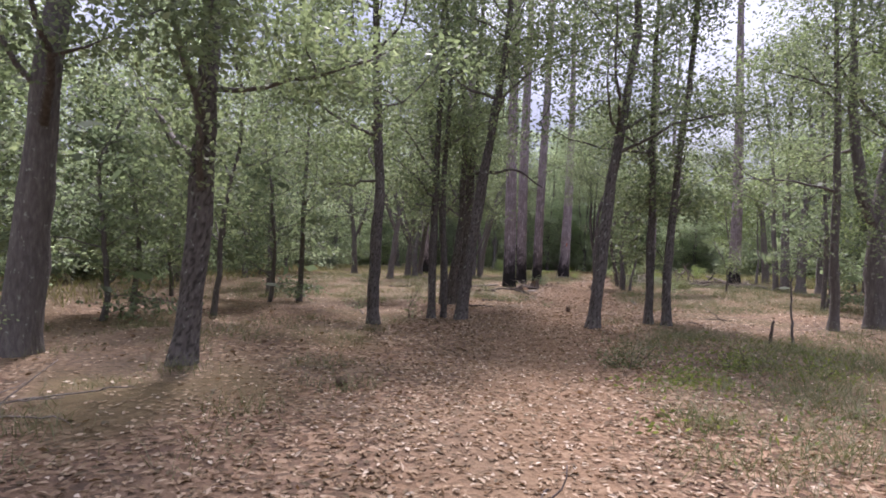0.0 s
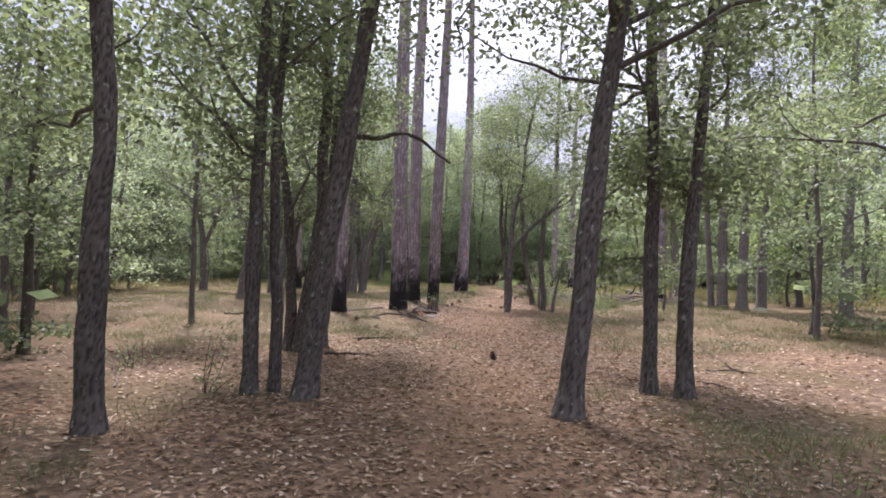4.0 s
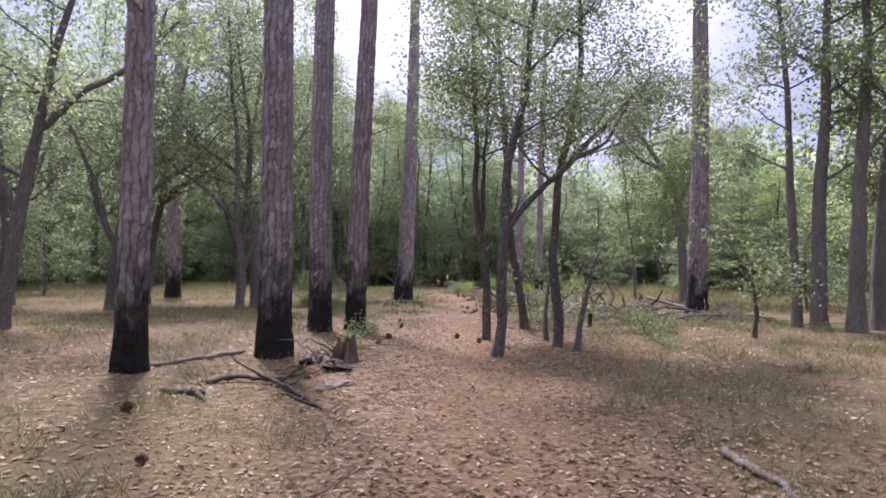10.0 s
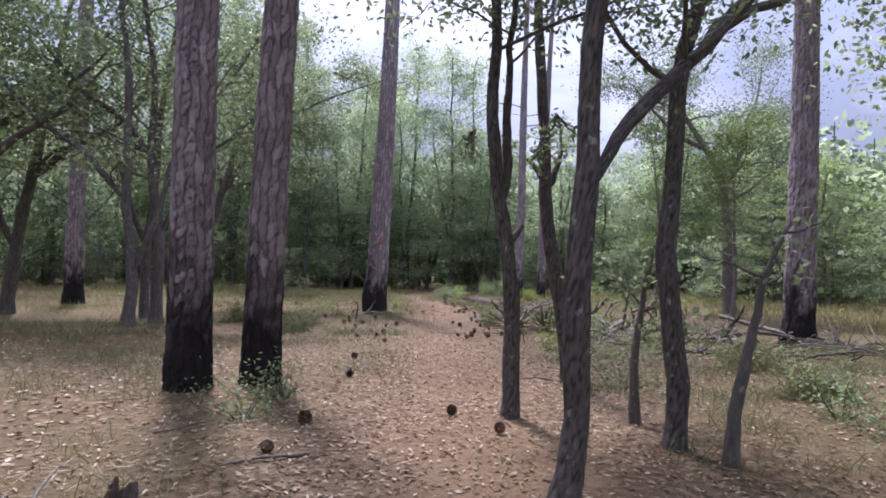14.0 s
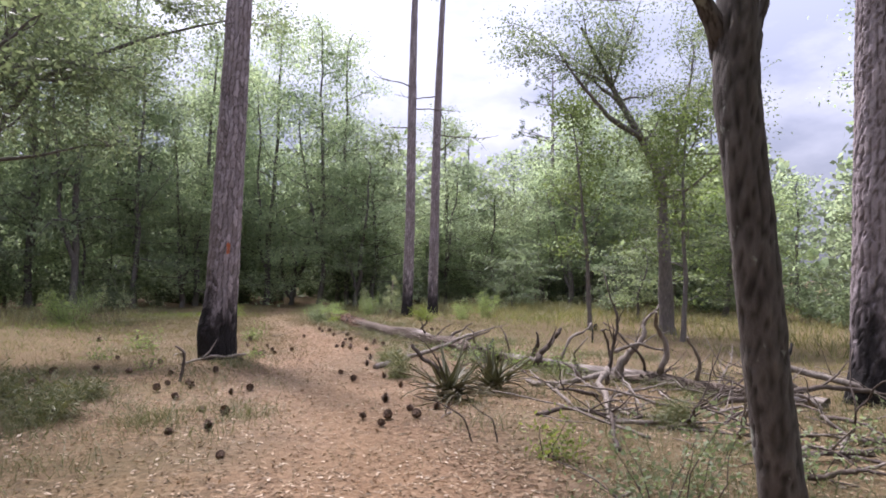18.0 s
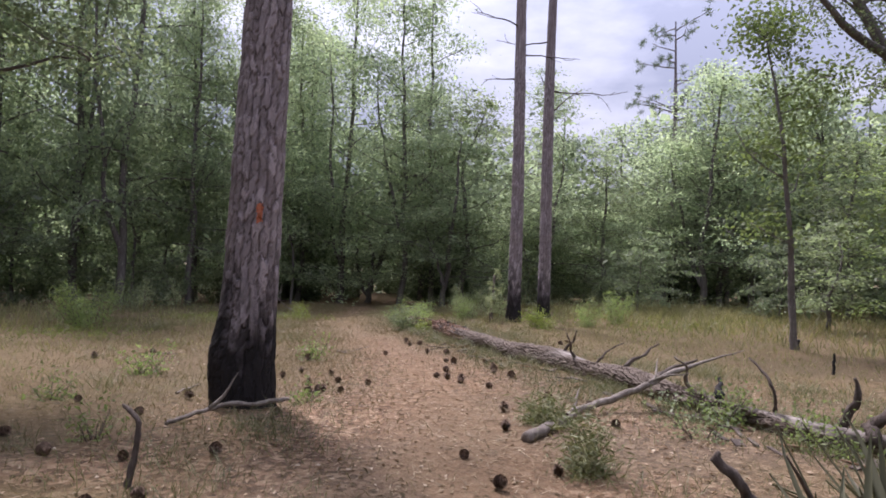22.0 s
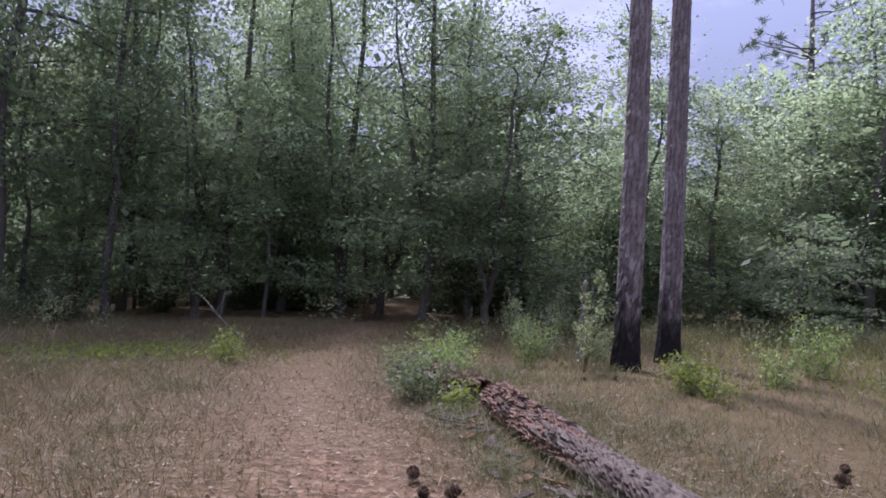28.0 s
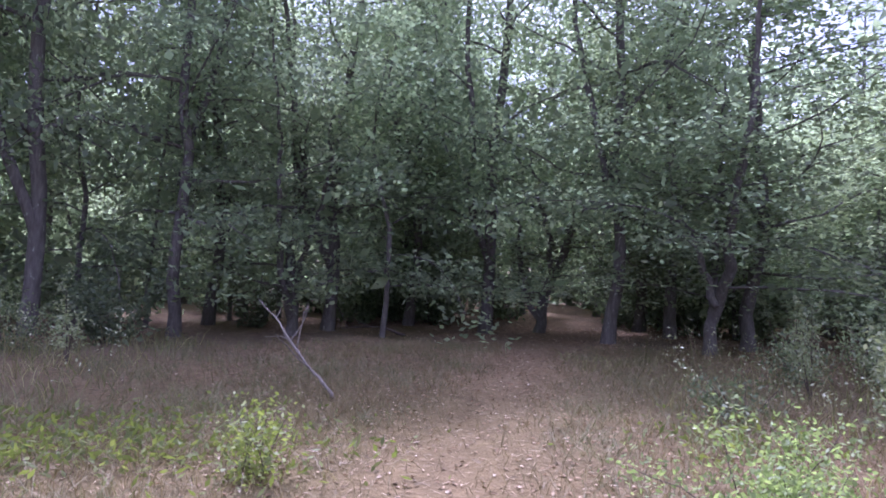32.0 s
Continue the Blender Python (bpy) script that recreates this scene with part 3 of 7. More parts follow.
def oak(name, seed, height, radius, lean=(0, 0), crown_base=2.5, crown_radius=2.6, n_leaves=5000, leaf=0.10, limbs=9, bark=None, foliage=None, label="", stems=None, group="oak trees", cluster=0.36, place=None, close=False, limb_share=0.62, sprays=(), crook=0.017):
    """A broadleaf tree: crooked trunk, limbs, twigs and a crown of leaves."""
    rng = np.random.default_rng(seed)
    bark, foliage = bark or OAK_BARK, foliage or OAK_LEAF
    root = thing(name, place or Matrix(), label, "tree", group)
    g, tips = Geo(), []
    stems = stems or [[(0, 0, -0.15), (lean[0] * height * 0.3 + rng.normal() * 0.06, lean[1] * height * 0.3, height * 0.3), (lean[0] * height * 0.65 + rng.normal() * 0.15, lean[1] * height * 0.65 + rng.normal() * 0.15, height * 0.65), (lean[0] * height + rng.normal() * 0.3, lean[1] * height + rng.normal() * 0.3, height)]]
    for si, st in enumerate(stems):
        st = np.asarray(st, float)
        line = curve(st[:, :3], 22)
        line[1:-1, :2] += np.cumsum(rng.normal(size=(20, 2)), 0) * crook * min(1.0, float(np.sum(np.linalg.norm(np.diff(st, axis=0), axis=1))) / 4)
        u = np.linspace(0, 1, 22)
        r0 = radius * (1 if si == 0 else limb_share)
        rad = r0 * (1 - (0.72 if close else 0.84) * u) + 0.004
        if si == 0:
            rad *= 1 + 0.28 * np.exp(-(line[:, 2] + 0.1) / 0.16)
        if si > 0:
            rad[:4] *= np.array([0.25, 0.6, 0.85, 0.97])
        rad *= 1 + 0.04 * rng.normal(size=22)
        if close:
            fissured(g, line, rad, seed + si)
        else:
            g.tube(line, rad, 12 if r0 > 0.05 else 8, 0.035, rng)
        tips.append(line[-1])
        n_l = limbs if si == 0 else max(3, limbs // 2)
        for li in range(n_l):
            hh = rng.uniform(0, 1) ** 0.8
            zz = crown_base * 0.8 + (line[-1, 2] - crown_base * 0.8) * hh
            k = int(np.clip(np.searchsorted(line[:, 2], zz), 1, 20))
            a = rng.uniform(0, 2 * np.pi)
            out = crown_radius * rng.uniform(0.55, 1.1) * (1 - 0.45 * hh)
            way = (math.cos(a), math.sin(a), rng.uniform(0.15, 0.9))
            ln = wander(rng, line[k], way, out, 7, 0.55, 0.25)
            if place is not None and not clear_of_walk(ln, place):
                continue
            rr = max(0.012, rad[k] * rng.uniform(0.28, 0.5))
            g.tube(ln, np.linspace(rr, 0.006, 8), 6)
            tips += [ln[-1], ln[-2], ln[-4]]
            for _ in range(3):
                k2 = rng.integers(3, 8)
                tw = wander(rng, ln[k2], (rng.normal(), rng.normal(), rng.uniform(-0.3, 0.8)), out * rng.uniform(0.25, 0.5), 4, 0.5)
                if place is not None and not clear_of_walk(tw, place):
                    continue
                g.tube(tw, np.linspace(rr * 0.4, 0.004, 5), 4)
                tips += [tw[-1], tw[3], tw[2]]
    part("trunk", g, bark, root)
    tips = np.array(tips)
    tips = tips[tips[:, 2] > crown_base * 0.7]
    weight = rng.uniform(0.3, 1.5, len(tips))
    idx = rng.choice(len(tips), n_leaves, p=weight / weight.sum())
    pos = tips[idx] + rng.normal(size=(n_leaves, 3)) * np.array([cluster, cluster, cluster * 0.62])
    if place is not None:
        wx, wy = pos[:, 0] + place.translation.x, pos[:, 1] + place.translation.y
        line_x = np.interp(wy, [a for a, _ in WALKED], [b for _, b in WALKED])
        pos = pos[(np.abs(wx - line_x) > 1.5) | (pos[:, 2] > 3.4)]
    twigs = Geo()
    for sx, sy, sz, sr, sn in sprays:
        for _ in range(5):
            tw = wander(rng, (sx * 0.75, sy * 0.75, sz + 0.35), (sx + rng.normal() * 0.5, sy + rng.normal() * 0.5, -0.6 + rng.normal() * 0.3), sr * 2.2, 6, 0.5)
            twigs.tube(tw, np.linspace(0.012, 0.003, 7), 5)
            pos = np.concatenate([pos, tw[rng.integers(1, 7, sn // 5)] + rng.normal(size=(sn // 5, 3)) * sr * 0.22])
    if sprays:
        part("twig_work", twigs, bark, root, kind="stuff")
    c = Geo()
    c.leaves(pos, leaf, leaf * 0.55, rng, droop=0.25, flat=0.3)
    part("crown", c, foliage, root, smooth=False)
    return root


def plates(u, z, cols, width, seed):
    """Bark in tall plates: wandering upright furrows, and cross cracks at heights of each column's own. u counts columns."""
    w = u + 0.2 * np.sin(z * 5.3 + seed + 1.5 * np.sin(z * 1.7)) + 0.12 * np.sin(z * 14.1 + u * 1.9) + 0.06 * np.sin(z * 41 + u * 5)
    col = np.mod(np.floor(w), cols)
    side = np.minimum(w - np.floor(w), 1 - w + np.floor(w)) * width
    h = np.mod(np.sin(col * 91.7 + seed * 7.1) * 43758.5453, 1)
    tall = 0.09 + 0.14 * h
    v = z / tall + h * 9 + 0.25 * np.sin((w - np.floor(w)) * 5 + col * 2.1)
    row = np.floor(v)
    cross = np.minimum(v - row, 1 - v + row) * tall
    own = np.mod(np.sin(col * 12.9898 + row * 78.233 + seed) * 43758.5453, 1)
    open_ = (np.mod(own * 13.7, 1) > 0.3)
    gap = np.minimum(np.clip(side / 0.018, 0, 1), np.where(open_, np.clip(cross / 0.02, 0, 1), 1.0))
    return gap * gap * (3 - 2 * gap), own


def pine(seed, x, y, radius, lean=(0, 0), height=21, fine=True, flare=0.25, crown=True, dead=(), label="", swell=0.0):
    """A tall pine: plated bark over the whole trunk, soot at the foot, needles far up."""
    rng = np.random.default_rng(seed)
    root = thing("pine_tree", at_ground(x, y), label or "tall pine with plated reddish bark and charred foot", "tree", "pines")
    ns = 110 if fine else 60
    zs = np.concatenate([np.arange(-0.15, 8.0, 0.03 if fine else 0.05), np.linspace(8.05, height, 40)])
    th = np.arange(ns) * 2 * np.pi / ns
    Z, T = np.meshgrid(zs, th, indexing="ij")
    cols = max(8, round(2 * np.pi * radius / 0.10))
    gap, own = plates(T / (2 * np.pi) * cols, Z, cols, 2 * np.pi * radius / cols, seed)
    taper = np.interp(Z, [-0.2, 0.0, 0.5, 8, height], [1.16 + flare, 1.1 + flare * 0.7, 1.03, 0.80, 0.16])
    lobes = 1 + 0.035 * np.sin(3 * T + seed) + 0.03 * np.sin(2 * T + 1.7 * seed + Z * 0.3)
    bulge = swell * np.exp(-((Z - 0.55) / 0.4) ** 2) * np.clip(-np.cos(T), 0, 1) ** 2
    R = bulge + radius * taper * lobes + (gap - 1) * 0.014 * np.clip(radius / 0.25, 0.5, 1.2) + (own - 0.5) * 0.016
    bow = 0.05 * np.sin(Z * 0.35 + seed)
    X = R * np.cos(T) + lean[0] * Z + bow - 0.05 * math.sin(seed)
    Y = R * np.sin(T) + lean[1] * Z
    g = Geo()
    n = len(zs)
    i, j = np.arange(n - 1)[:, None] * ns, np.arange(ns)[None]
    q = np.stack([i + j, i + (j + 1) % ns, i + ns + (j + 1) % ns, i + ns + j], -1).reshape(-1, 4)
    g.add(np.stack([X, Y, Z], -1).reshape(-1, 3), q)
    g.attrs["plate"], g.attrs["proud"] = own.ravel(), gap.ravel()
    part("trunk", g, PINE_BARK, root, smooth=False)
    for (z, a, ln) in dead:
        d = Geo()
        s = (lean[0] * z, lean[1] * z, z)
        w = wander(rng, s, (math.cos(a), math.sin(a), 0.18), ln, 8, 0.4)
        d.tube(w, np.linspace(0.03, 0.006, 9), 6)
        for kk in (4, 6):
            d.tube(wander(rng, w[kk], (math.cos(a) + rng.normal() * 0.5, math.sin(a) + rng.normal() * 0.5, 0.1), ln * 0.35, 4, 0.4), np.linspace(0.012, 0.004, 5), 5)
        part("dead_branch", d, DARK_WOOD, root)
    if crown:
        c, b = Geo(), Geo()
        for _ in range(16):
            z = rng.uniform(height * 0.64, height)
            a = rng.uniform(0, 2 * np.pi)
            ln = rng.uniform(1.5, 3.2) * (1.3 - (z / height) * 0.7)
            w = wander(rng, (lean[0] * z, lean[1] * z, z), (math.cos(a), math.sin(a), 0.2), ln, 6, 0.4, 0.3)
            b.tube(w, np.linspace(0.04, 0.01, 7), 5)
            for k in (3, 5, 6, 6):
                tuft = np.repeat(w[k][None] + rng.normal(size=(1, 3)) * 0.28, 46, 0)
                c.leaves(tuft, 0.26, 0.022, rng)
        part("limb_work", b, GREY_BARK, root, kind="stuff")
        part("crown", c, NEEDLES, root, smooth=False, kind="stuff")
    return root

# pines along the walk: place, trunk radius, lean
pine(1, 0.78, 23.75, 0.18, (0.012, 0.0), label="slim pine with flaking pinkish bark and sooty foot")
pine(2, 2.5, 24.45, 0.232, (0.01, 0.0), flare=0.14)
pine(3, 3.38, 27.8, 0.22, (0.006, 0.0), flare=0.1)
pine(4, 4.1, 27.95, 0.195, (0.02, 0.0), flare=0.1)
BLAZED = pine(5, 7.32, 38.64, 0.29, (0.014, 0.0), flare=0.12, swell=0.1, label="tall pine with orange paint blaze and blackened base")
pine(6, 14.1, 30.5, 0.27, (0.0, 0.0), fine=False)
pine(7, 15.85, 48.1, 0.205, (0.012, 0.0), fine=False, dead=((7.4, 2.9, 1.2), (8.2, 0.3, 2.4), (9.0, 3.3, 2.2)))
pine(8, 17.5, 49.1, 0.2, (0.02, 0.0), fine=False, dead=((7.6, 0.2, 3.0), (6.9, 0.1, 1.6), (9.2, 3.0, 2.0)))
pine(9, -1.5, 43.0, 0.27, (0.01, 0.0), fine=False)
pine(11, 30.0, 57.0, 0.16, (0.0, 0.0), height=15, fine=False)


def blaze(tree):
    """A ragged patch of trail paint on the bark, facing the walk."""
    g = Geo()
    rng = np.random.default_rng(5)
    for a0, z0, dz, da in ((-1.6, 2.02, 0.2, 0.19),):
        n, m = 9, 6
        Z, A = np.meshgrid(np.linspace(0, dz, n), np.linspace(-da / 2, da / 2, m), indexing="ij")
        wob = 0.015 * rng.normal(size=Z.shape)
        r = 0.29 * 0.985 + 0.018
        A = A + a0 + wob * 2
        Z = Z + z0 + wob
        v = np.stack([r * np.cos(A) + 0.014 * Z + 0.045, r * np.sin(A), Z], -1).reshape(-1, 3)
        k = (np.arange(n - 1)[:, None] * m + np.arange(m - 1)[None]).reshape(-1, 1)
        g.add(v, k + np.array([[0, 1, m + 1, m]]))
    part("paint_blaze", g, PAINT, tree, "faded orange trail paint")


blaze(BLAZED)

# oaks near the walk: x, y, trunk radius, lean, height, crown base, crown radius, leaves
NEAR_OAKS = [
    (-5.45, 7.9, 0.25, (0.07, 0.02), 9.0, 2.9, 3.4, 9500, "thick dark oak trunk with leafy low boughs"),
    (-3.14, 7.5, 0.16, (0.085, 0.02), 9.0, 2.6, 3.2, 13000, "dark oak with lichen-spotted leaning trunk"),
    (-4.6, 12.4, 0.06, (0.03, 0.0), 6.5, 1.6, 2.4, 6000, "thin young oak with low green foliage"),
    (-1.32, 11.85, 0.115, (0.01, 0.0), 8.5, 3.2, 2.7, 8500, "slender straight oak with mossy trunk foot"),
    (-0.26, 13.45, 0.09, (0.0, 0.02), 8.5, 2.6, 2.2, 3800, "dark oak stem in a tight clump"),
    (0.0, 13.55, 0.07, (-0.02, 0.03), 8.0, 2.6, 2.0, 3000, "dark oak stem in a tight clump"),
    (0.36, 13.0, 0.125, (0.14, 0.0), 9.0, 4.2, 2.6, 5200, "dark oak leaning out of a clump"),
    (-0.02, 16.55, 0.09, (-0.05, 0.0), 8.0, 3.0, 2.0, 2400, "dark slim oak beside its neighbour"),
    (0.12, 16.45, 0.12, (0.02, 0.0), 8.5, 3.0, 2.3, 4000, "dark oak with narrow straight trunk"),
    (2.85, 11.85, 0.12, (0.09, 0.0), 9.0, 4.3, 2.6, 5200, "leaning oak with pale lichen spots"),
    (4.28, 12.95, 0.09, (0.01, 0.0), 8.5, 3.8, 2.4, 4600, "slim dark oak with low leafy sprays"),
    (8.2, 13.1, 0.10, (-0.02, 0.0), 9.0, 3.4, 2.2, 3600, "slender oak with thin bare lower trunk"),
    (15.9, 22.8, 0.15, (0.02, 0.0), 9.5, 3.4, 2.6, 3600, "grey oak at the edge of the clearing"),
    (8.0, 10.9, 0.075, (0.03, 0.0), 7.5, 2.4, 1.9, 3000, "thin oak with crooked upper stem"),
    (17.3, 24.2, 0.2, (0.03, 0.0), 10.0, 3.6, 3.0, 4200, "grey oak with forked upper limbs"),
    (-8.6, 26.5, 0.12, (0.03, 0.0), 8.5, 2.6, 2.6, 4200, "thin oak among shaded woods"),
    (14.5, 27.4, 0.12, (-0.03, 0.0), 10.0, 4.0, 2.4, 3000, "grey oak in a loose clump"),
    (14.65, 26.9, 0.18, (-0.04, 0.0), 10.5, 4.2, 2.6, 3200, "grey oak in a loose clump"),
    (14.9, 26.2, 0.19, (0.03, 0.0), 10.5, 4.2, 2.8, 3200, "grey oak in a loose clump"),
    (15.9, 26.5, 0.17, (0.05, 0.0), 10.0, 4.0, 2.6, 3000, "grey oak in a loose clump"),
    (-2.64, 29.3, 0.15, (0.13, 0.05), 9.0, 3.6, 2.8, 4400, "slanting oak over bare leaf litter"),
    (-2.25, 36.2, 0.17, (0.02, 0.0), 9.5, 3.4, 2.8, 4200, "dark oak at the shaded wood edge"),
    (-5.6, 38.0, 0.18, (-0.03, 0.0), 9.5, 3.2, 2.9, 4200, "dark oak at the shaded wood edge"),
    (-1.62, 37.9, 0.16, (0.06, 0.0), 9.5, 3.4, 2.8, 4200, "dark oak at the shaded wood edge"),
    (1.9, 35.9, 0.13, (0.05, 0.0), 9.0, 3.2, 2.7, 4200, "dark oak with steep upper limbs"),
    (1.4, 37.8, 0.12, (-0.02, 0.0), 9.0, 3.2, 2.5, 3600, "dark oak with steep upper limbs"),
    (1.5, 34.9, 0.12, (0.09, 0.0), 9.0, 3.6, 2.8, 4200, "dark oak leaning over the clearing"),
    (-1.75, 35.2, 0.15, (0.03, 0.0), 9.0, 3.2, 2.6, 4000, "dark oak at the shaded wood edge"),
    (18.75, 40.9, 0.075, (-0.12, 0.0), 7.0, 2.6, 1.9, 2600, "thin grey oak beside tall grass"),
    (18.5, 37.2, 0.07, (0.04, 0.0), 6.0, 2.0, 1.7, 2400, "thin grey oak beside tall grass"),
    (-3.8, 16.2, 0.07, (0.03, 0.0), 8.0, 2.4, 2.4, 3600, "thin oak among shaded woods"),
    (-5.4, 19.0, 0.08, (0.0, 0.0), 8.5, 2.6, 2.6, 3600, "thin oak among shaded woods"),
    (-2.4, 20.6, 0.06, (0.02, 0.0), 8.0, 3.0, 2.2, 3000, "thin oak among shaded woods"),
    (12.4, 15.5, 0.08, (0.03, 0.0), 8.5, 2.6, 2.5, 3600, "thin grey oak among shaded woods"),
    (11.2, 18.4, 0.07, (-0.02, 0.0), 8.0, 3.0, 2.2, 3000, "thin grey oak among shaded woods"),
]
CLOSE = (1, 3, 4, 5, 6, 7, 8, 9, 10)
for i, (x, y, r, ln, h, cb, cr, nl, lab) in enumerate(NEAR_OAKS):
    forked = None
    if 26 < y < 39 and x < 3:
        f = np.random.default_rng(150 + i)
        side, low = f.choice([-1, 1]), f.uniform(0.9, 2.4)
        at_low = ln[0] * low + f.normal() * 0.05
        forked = [[(0, 0, -0.15), (at_low, 0, low), (at_low + 0.25 * side, 0.1, low + 1.5), (at_low + 0.3 * side + ln[0] * 2, 0.1, low + 3.2), (at_low + 0.9 * side + ln[0] * 4, 0.2, h)],
                  [(at_low * 0.9, 0, low * 0.92), (at_low - 0.5 * side, -0.1, low + 1.2), (at_low - 0.85 * side, 0.0, low + 2.6), (at_low - 1.9 * side, 0.1, low + 4.6)],
                  [(at_low + 0.25 * side, 0.1, low + 1.5), (at_low + 1.0 * side, 0.2, low + 2.4), (at_low + 1.9 * side, 0.3, low + 3.0), (at_low + 2.9 * side, 0.3, low + 4.2)]]
    # oaks east of x = 15 get leaves with sunlight put into the colour
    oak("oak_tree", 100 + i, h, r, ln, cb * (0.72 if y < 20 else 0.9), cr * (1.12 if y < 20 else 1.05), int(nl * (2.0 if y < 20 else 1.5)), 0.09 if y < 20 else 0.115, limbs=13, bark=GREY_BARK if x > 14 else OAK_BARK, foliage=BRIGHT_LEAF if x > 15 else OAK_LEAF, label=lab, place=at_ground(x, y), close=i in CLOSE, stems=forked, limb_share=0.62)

# oaks of marked growth, stem by stem
oak("oak_tree", 41, 8, 0.24, crown_base=3.2, crown_radius=3.2, n_leaves=10000, leaf=0.08, limbs=8, label="stout oak dividing into two heavy limbs", place=at_ground(9.4, 13.45),
    stems=[[(0, 0, -0.15), (-0.05, 0, 1.6), (0.1, 0, 3.0), (0.55, 0.1, 5.0), (0.6, 0.2, 9.0)], [(-0.05, 0, 1.9), (-0.5, -0.1, 2.8), (-0.75, 0, 4.4), (-0.7, 0, 8.0)]])
oak("oak_tree", 42, 7, 0.08, crown_base=2.7, crown_radius=2.2, n_leaves=15000, leaf=0.064, limbs=11, label="crooked slim oak with long arching limb", close=True, place=at_ground(5.66, 24.06),
    stems=[[(0, 0, -0.15), (0.16, 0, 0.5), (0.06, 0, 1.2), (0.16, 0, 1.9), (0.1, 0, 2.9), (0.42, 0, 3.9), (0.45, 0.1, 5.2), (0.9, 0.2, 7.0)], [(0.14, 0, 1.75), (0.6, 0.1, 2.4), (1.3, 0.2, 3.1), (2.0, 0.4, 3.35), (2.5, 0.5, 4.1)]])
oak("oak_tree", 43, 7, 0.085, crown_base=2.7, crown_radius=2.1, n_leaves=15000, leaf=0.064, limbs=11, label="crooked slim oak beside the footpath", close=True, place=at_ground(7.1, 24.95),
    stems=[[(0, 0, -0.15), (0.08, 0, 0.6), (-0.06, 0, 1.3), (0.03, 0, 2.3), (0.1, 0, 3.1), (0.45, 0, 4.2), (0.6, 0.1, 6.6)], [(0.06, 0, 2.9), (0.4, 0, 3.3), (1.1, 0.1, 3.9), (1.9, 0.2, 4.7)]])
oak("oak_tree", 44, 7, 0.076, crown_base=3.4, crown_radius=2.1, n_leaves=12000, leaf=0.07, limbs=10, label="slim flaky-barked oak forking above head height", close=True, sprays=((-0.42, 0.15, 2.25, 0.13, 70), (0.5, 0.25, 2.2, 0.16, 80), (0.75, 0.3, 2.5, 0.2, 120)), place=at_ground(6.2, 26.15),
    stems=[[(0.05, 0, -0.15), (0.04, 0, 0.6), (0.03, 0, 1.1), (-0.03, 0, 1.45), (-0.11, 0, 1.8), (-0.17, 0, 2.05), (-0.24, 0, 2.6), (-0.2, 0, 4.0), (-0.35, 0, 6.5)], [(-0.12, 0, 1.8), (0.04, 0.05, 2.2), (0.02, 0.05, 2.8), (0.2, 0.1, 4.6)], [(-0.06, 0, 1.56), (0.06, 0, 1.64), (0.14, 0.0, 1.74)]])
oak("oak_tree", 56, 9, 0.15, crown_base=3.0, crown_radius=2.6, n_leaves=11000, leaf=0.078, limbs=11, label="dark oak with bare limb arching over the path", close=True, limb_share=0.34, sprays=((0.7, -0.4, 2.5, 0.45, 350), (-0.9, -0.6, 2.2, 0.5, 400), (0.9, 0.5, 2.7, 0.4, 300)), place=at_ground(0.38, 17.05),
    stems=[[(0, 0, -0.15), (0.12, 0, 1.2), (0.15, 0, 2.4), (0.35, 0, 4.0), (0.45, 0, 9.0)], [(0.25, -0.05, 3.5), (0.6, -0.1, 3.62), (0.95, -0.1, 3.55), (1.3, -0.15, 3.7), (1.7, -0.2, 3.58), (1.95, -0.2, 3.3), (2.2, -0.2, 3.2)]])
oak("oak_sapling", 45, 2.2, 0.055, crown_base=1.5, crown_radius=0.5, n_leaves=160, leaf=0.08, limbs=3, cluster=0.2, label="dead leaning sapling with broken top", place=at_ground(7.27, 24.55),
    stems=[[(0, 0, -0.1), (0.05, 0, 0.4), (0.22, 0, 1.0), (0.3, 0, 1.35), (0.5, 0, 1.75)]])
oak("oak_sapling", 46, 2.2, 0.05, crown_base=0.9, crown_radius=0.6, n_leaves=420, leaf=0.08, limbs=4, cluster=0.22, label="short leafy sapling beside crooked oaks", place=at_ground(7.25, 25.65),
    stems=[[(0, 0, -0.1), (-0.03, 0, 0.5), (0.02, 0, 1.0), (0.12, 0, 1.5)]])
oak("oak_tree", 47, 8, 0.09, crown_base=5.4, crown_radius=2.0, n_leaves=4500, leaf=0.06, limbs=8, label="slim grey oak with snapped stub of limb", close=True, place=at_ground(7.56, 27.6),
    stems=[[(0.1, 0, -0.15), (0.04, 0, 0.5), (0.0, 0, 0.8), (-0.1, 0, 1.33), (-0.21, 0, 1.72), (-0.25, 0, 2.1), (-0.27, 0, 2.4), (-0.33, 0, 2.9), (-0.42, 0, 3.5), (-0.6, 0.1, 7.0)], [(-0.26, 0, 2.3), (-0.17, 0, 2.55), (-0.1, 0, 2.75)], [(-0.26, 0, 2.28), (-0.42, 0, 2.5), (-0.55, 0.0, 2.62)]])
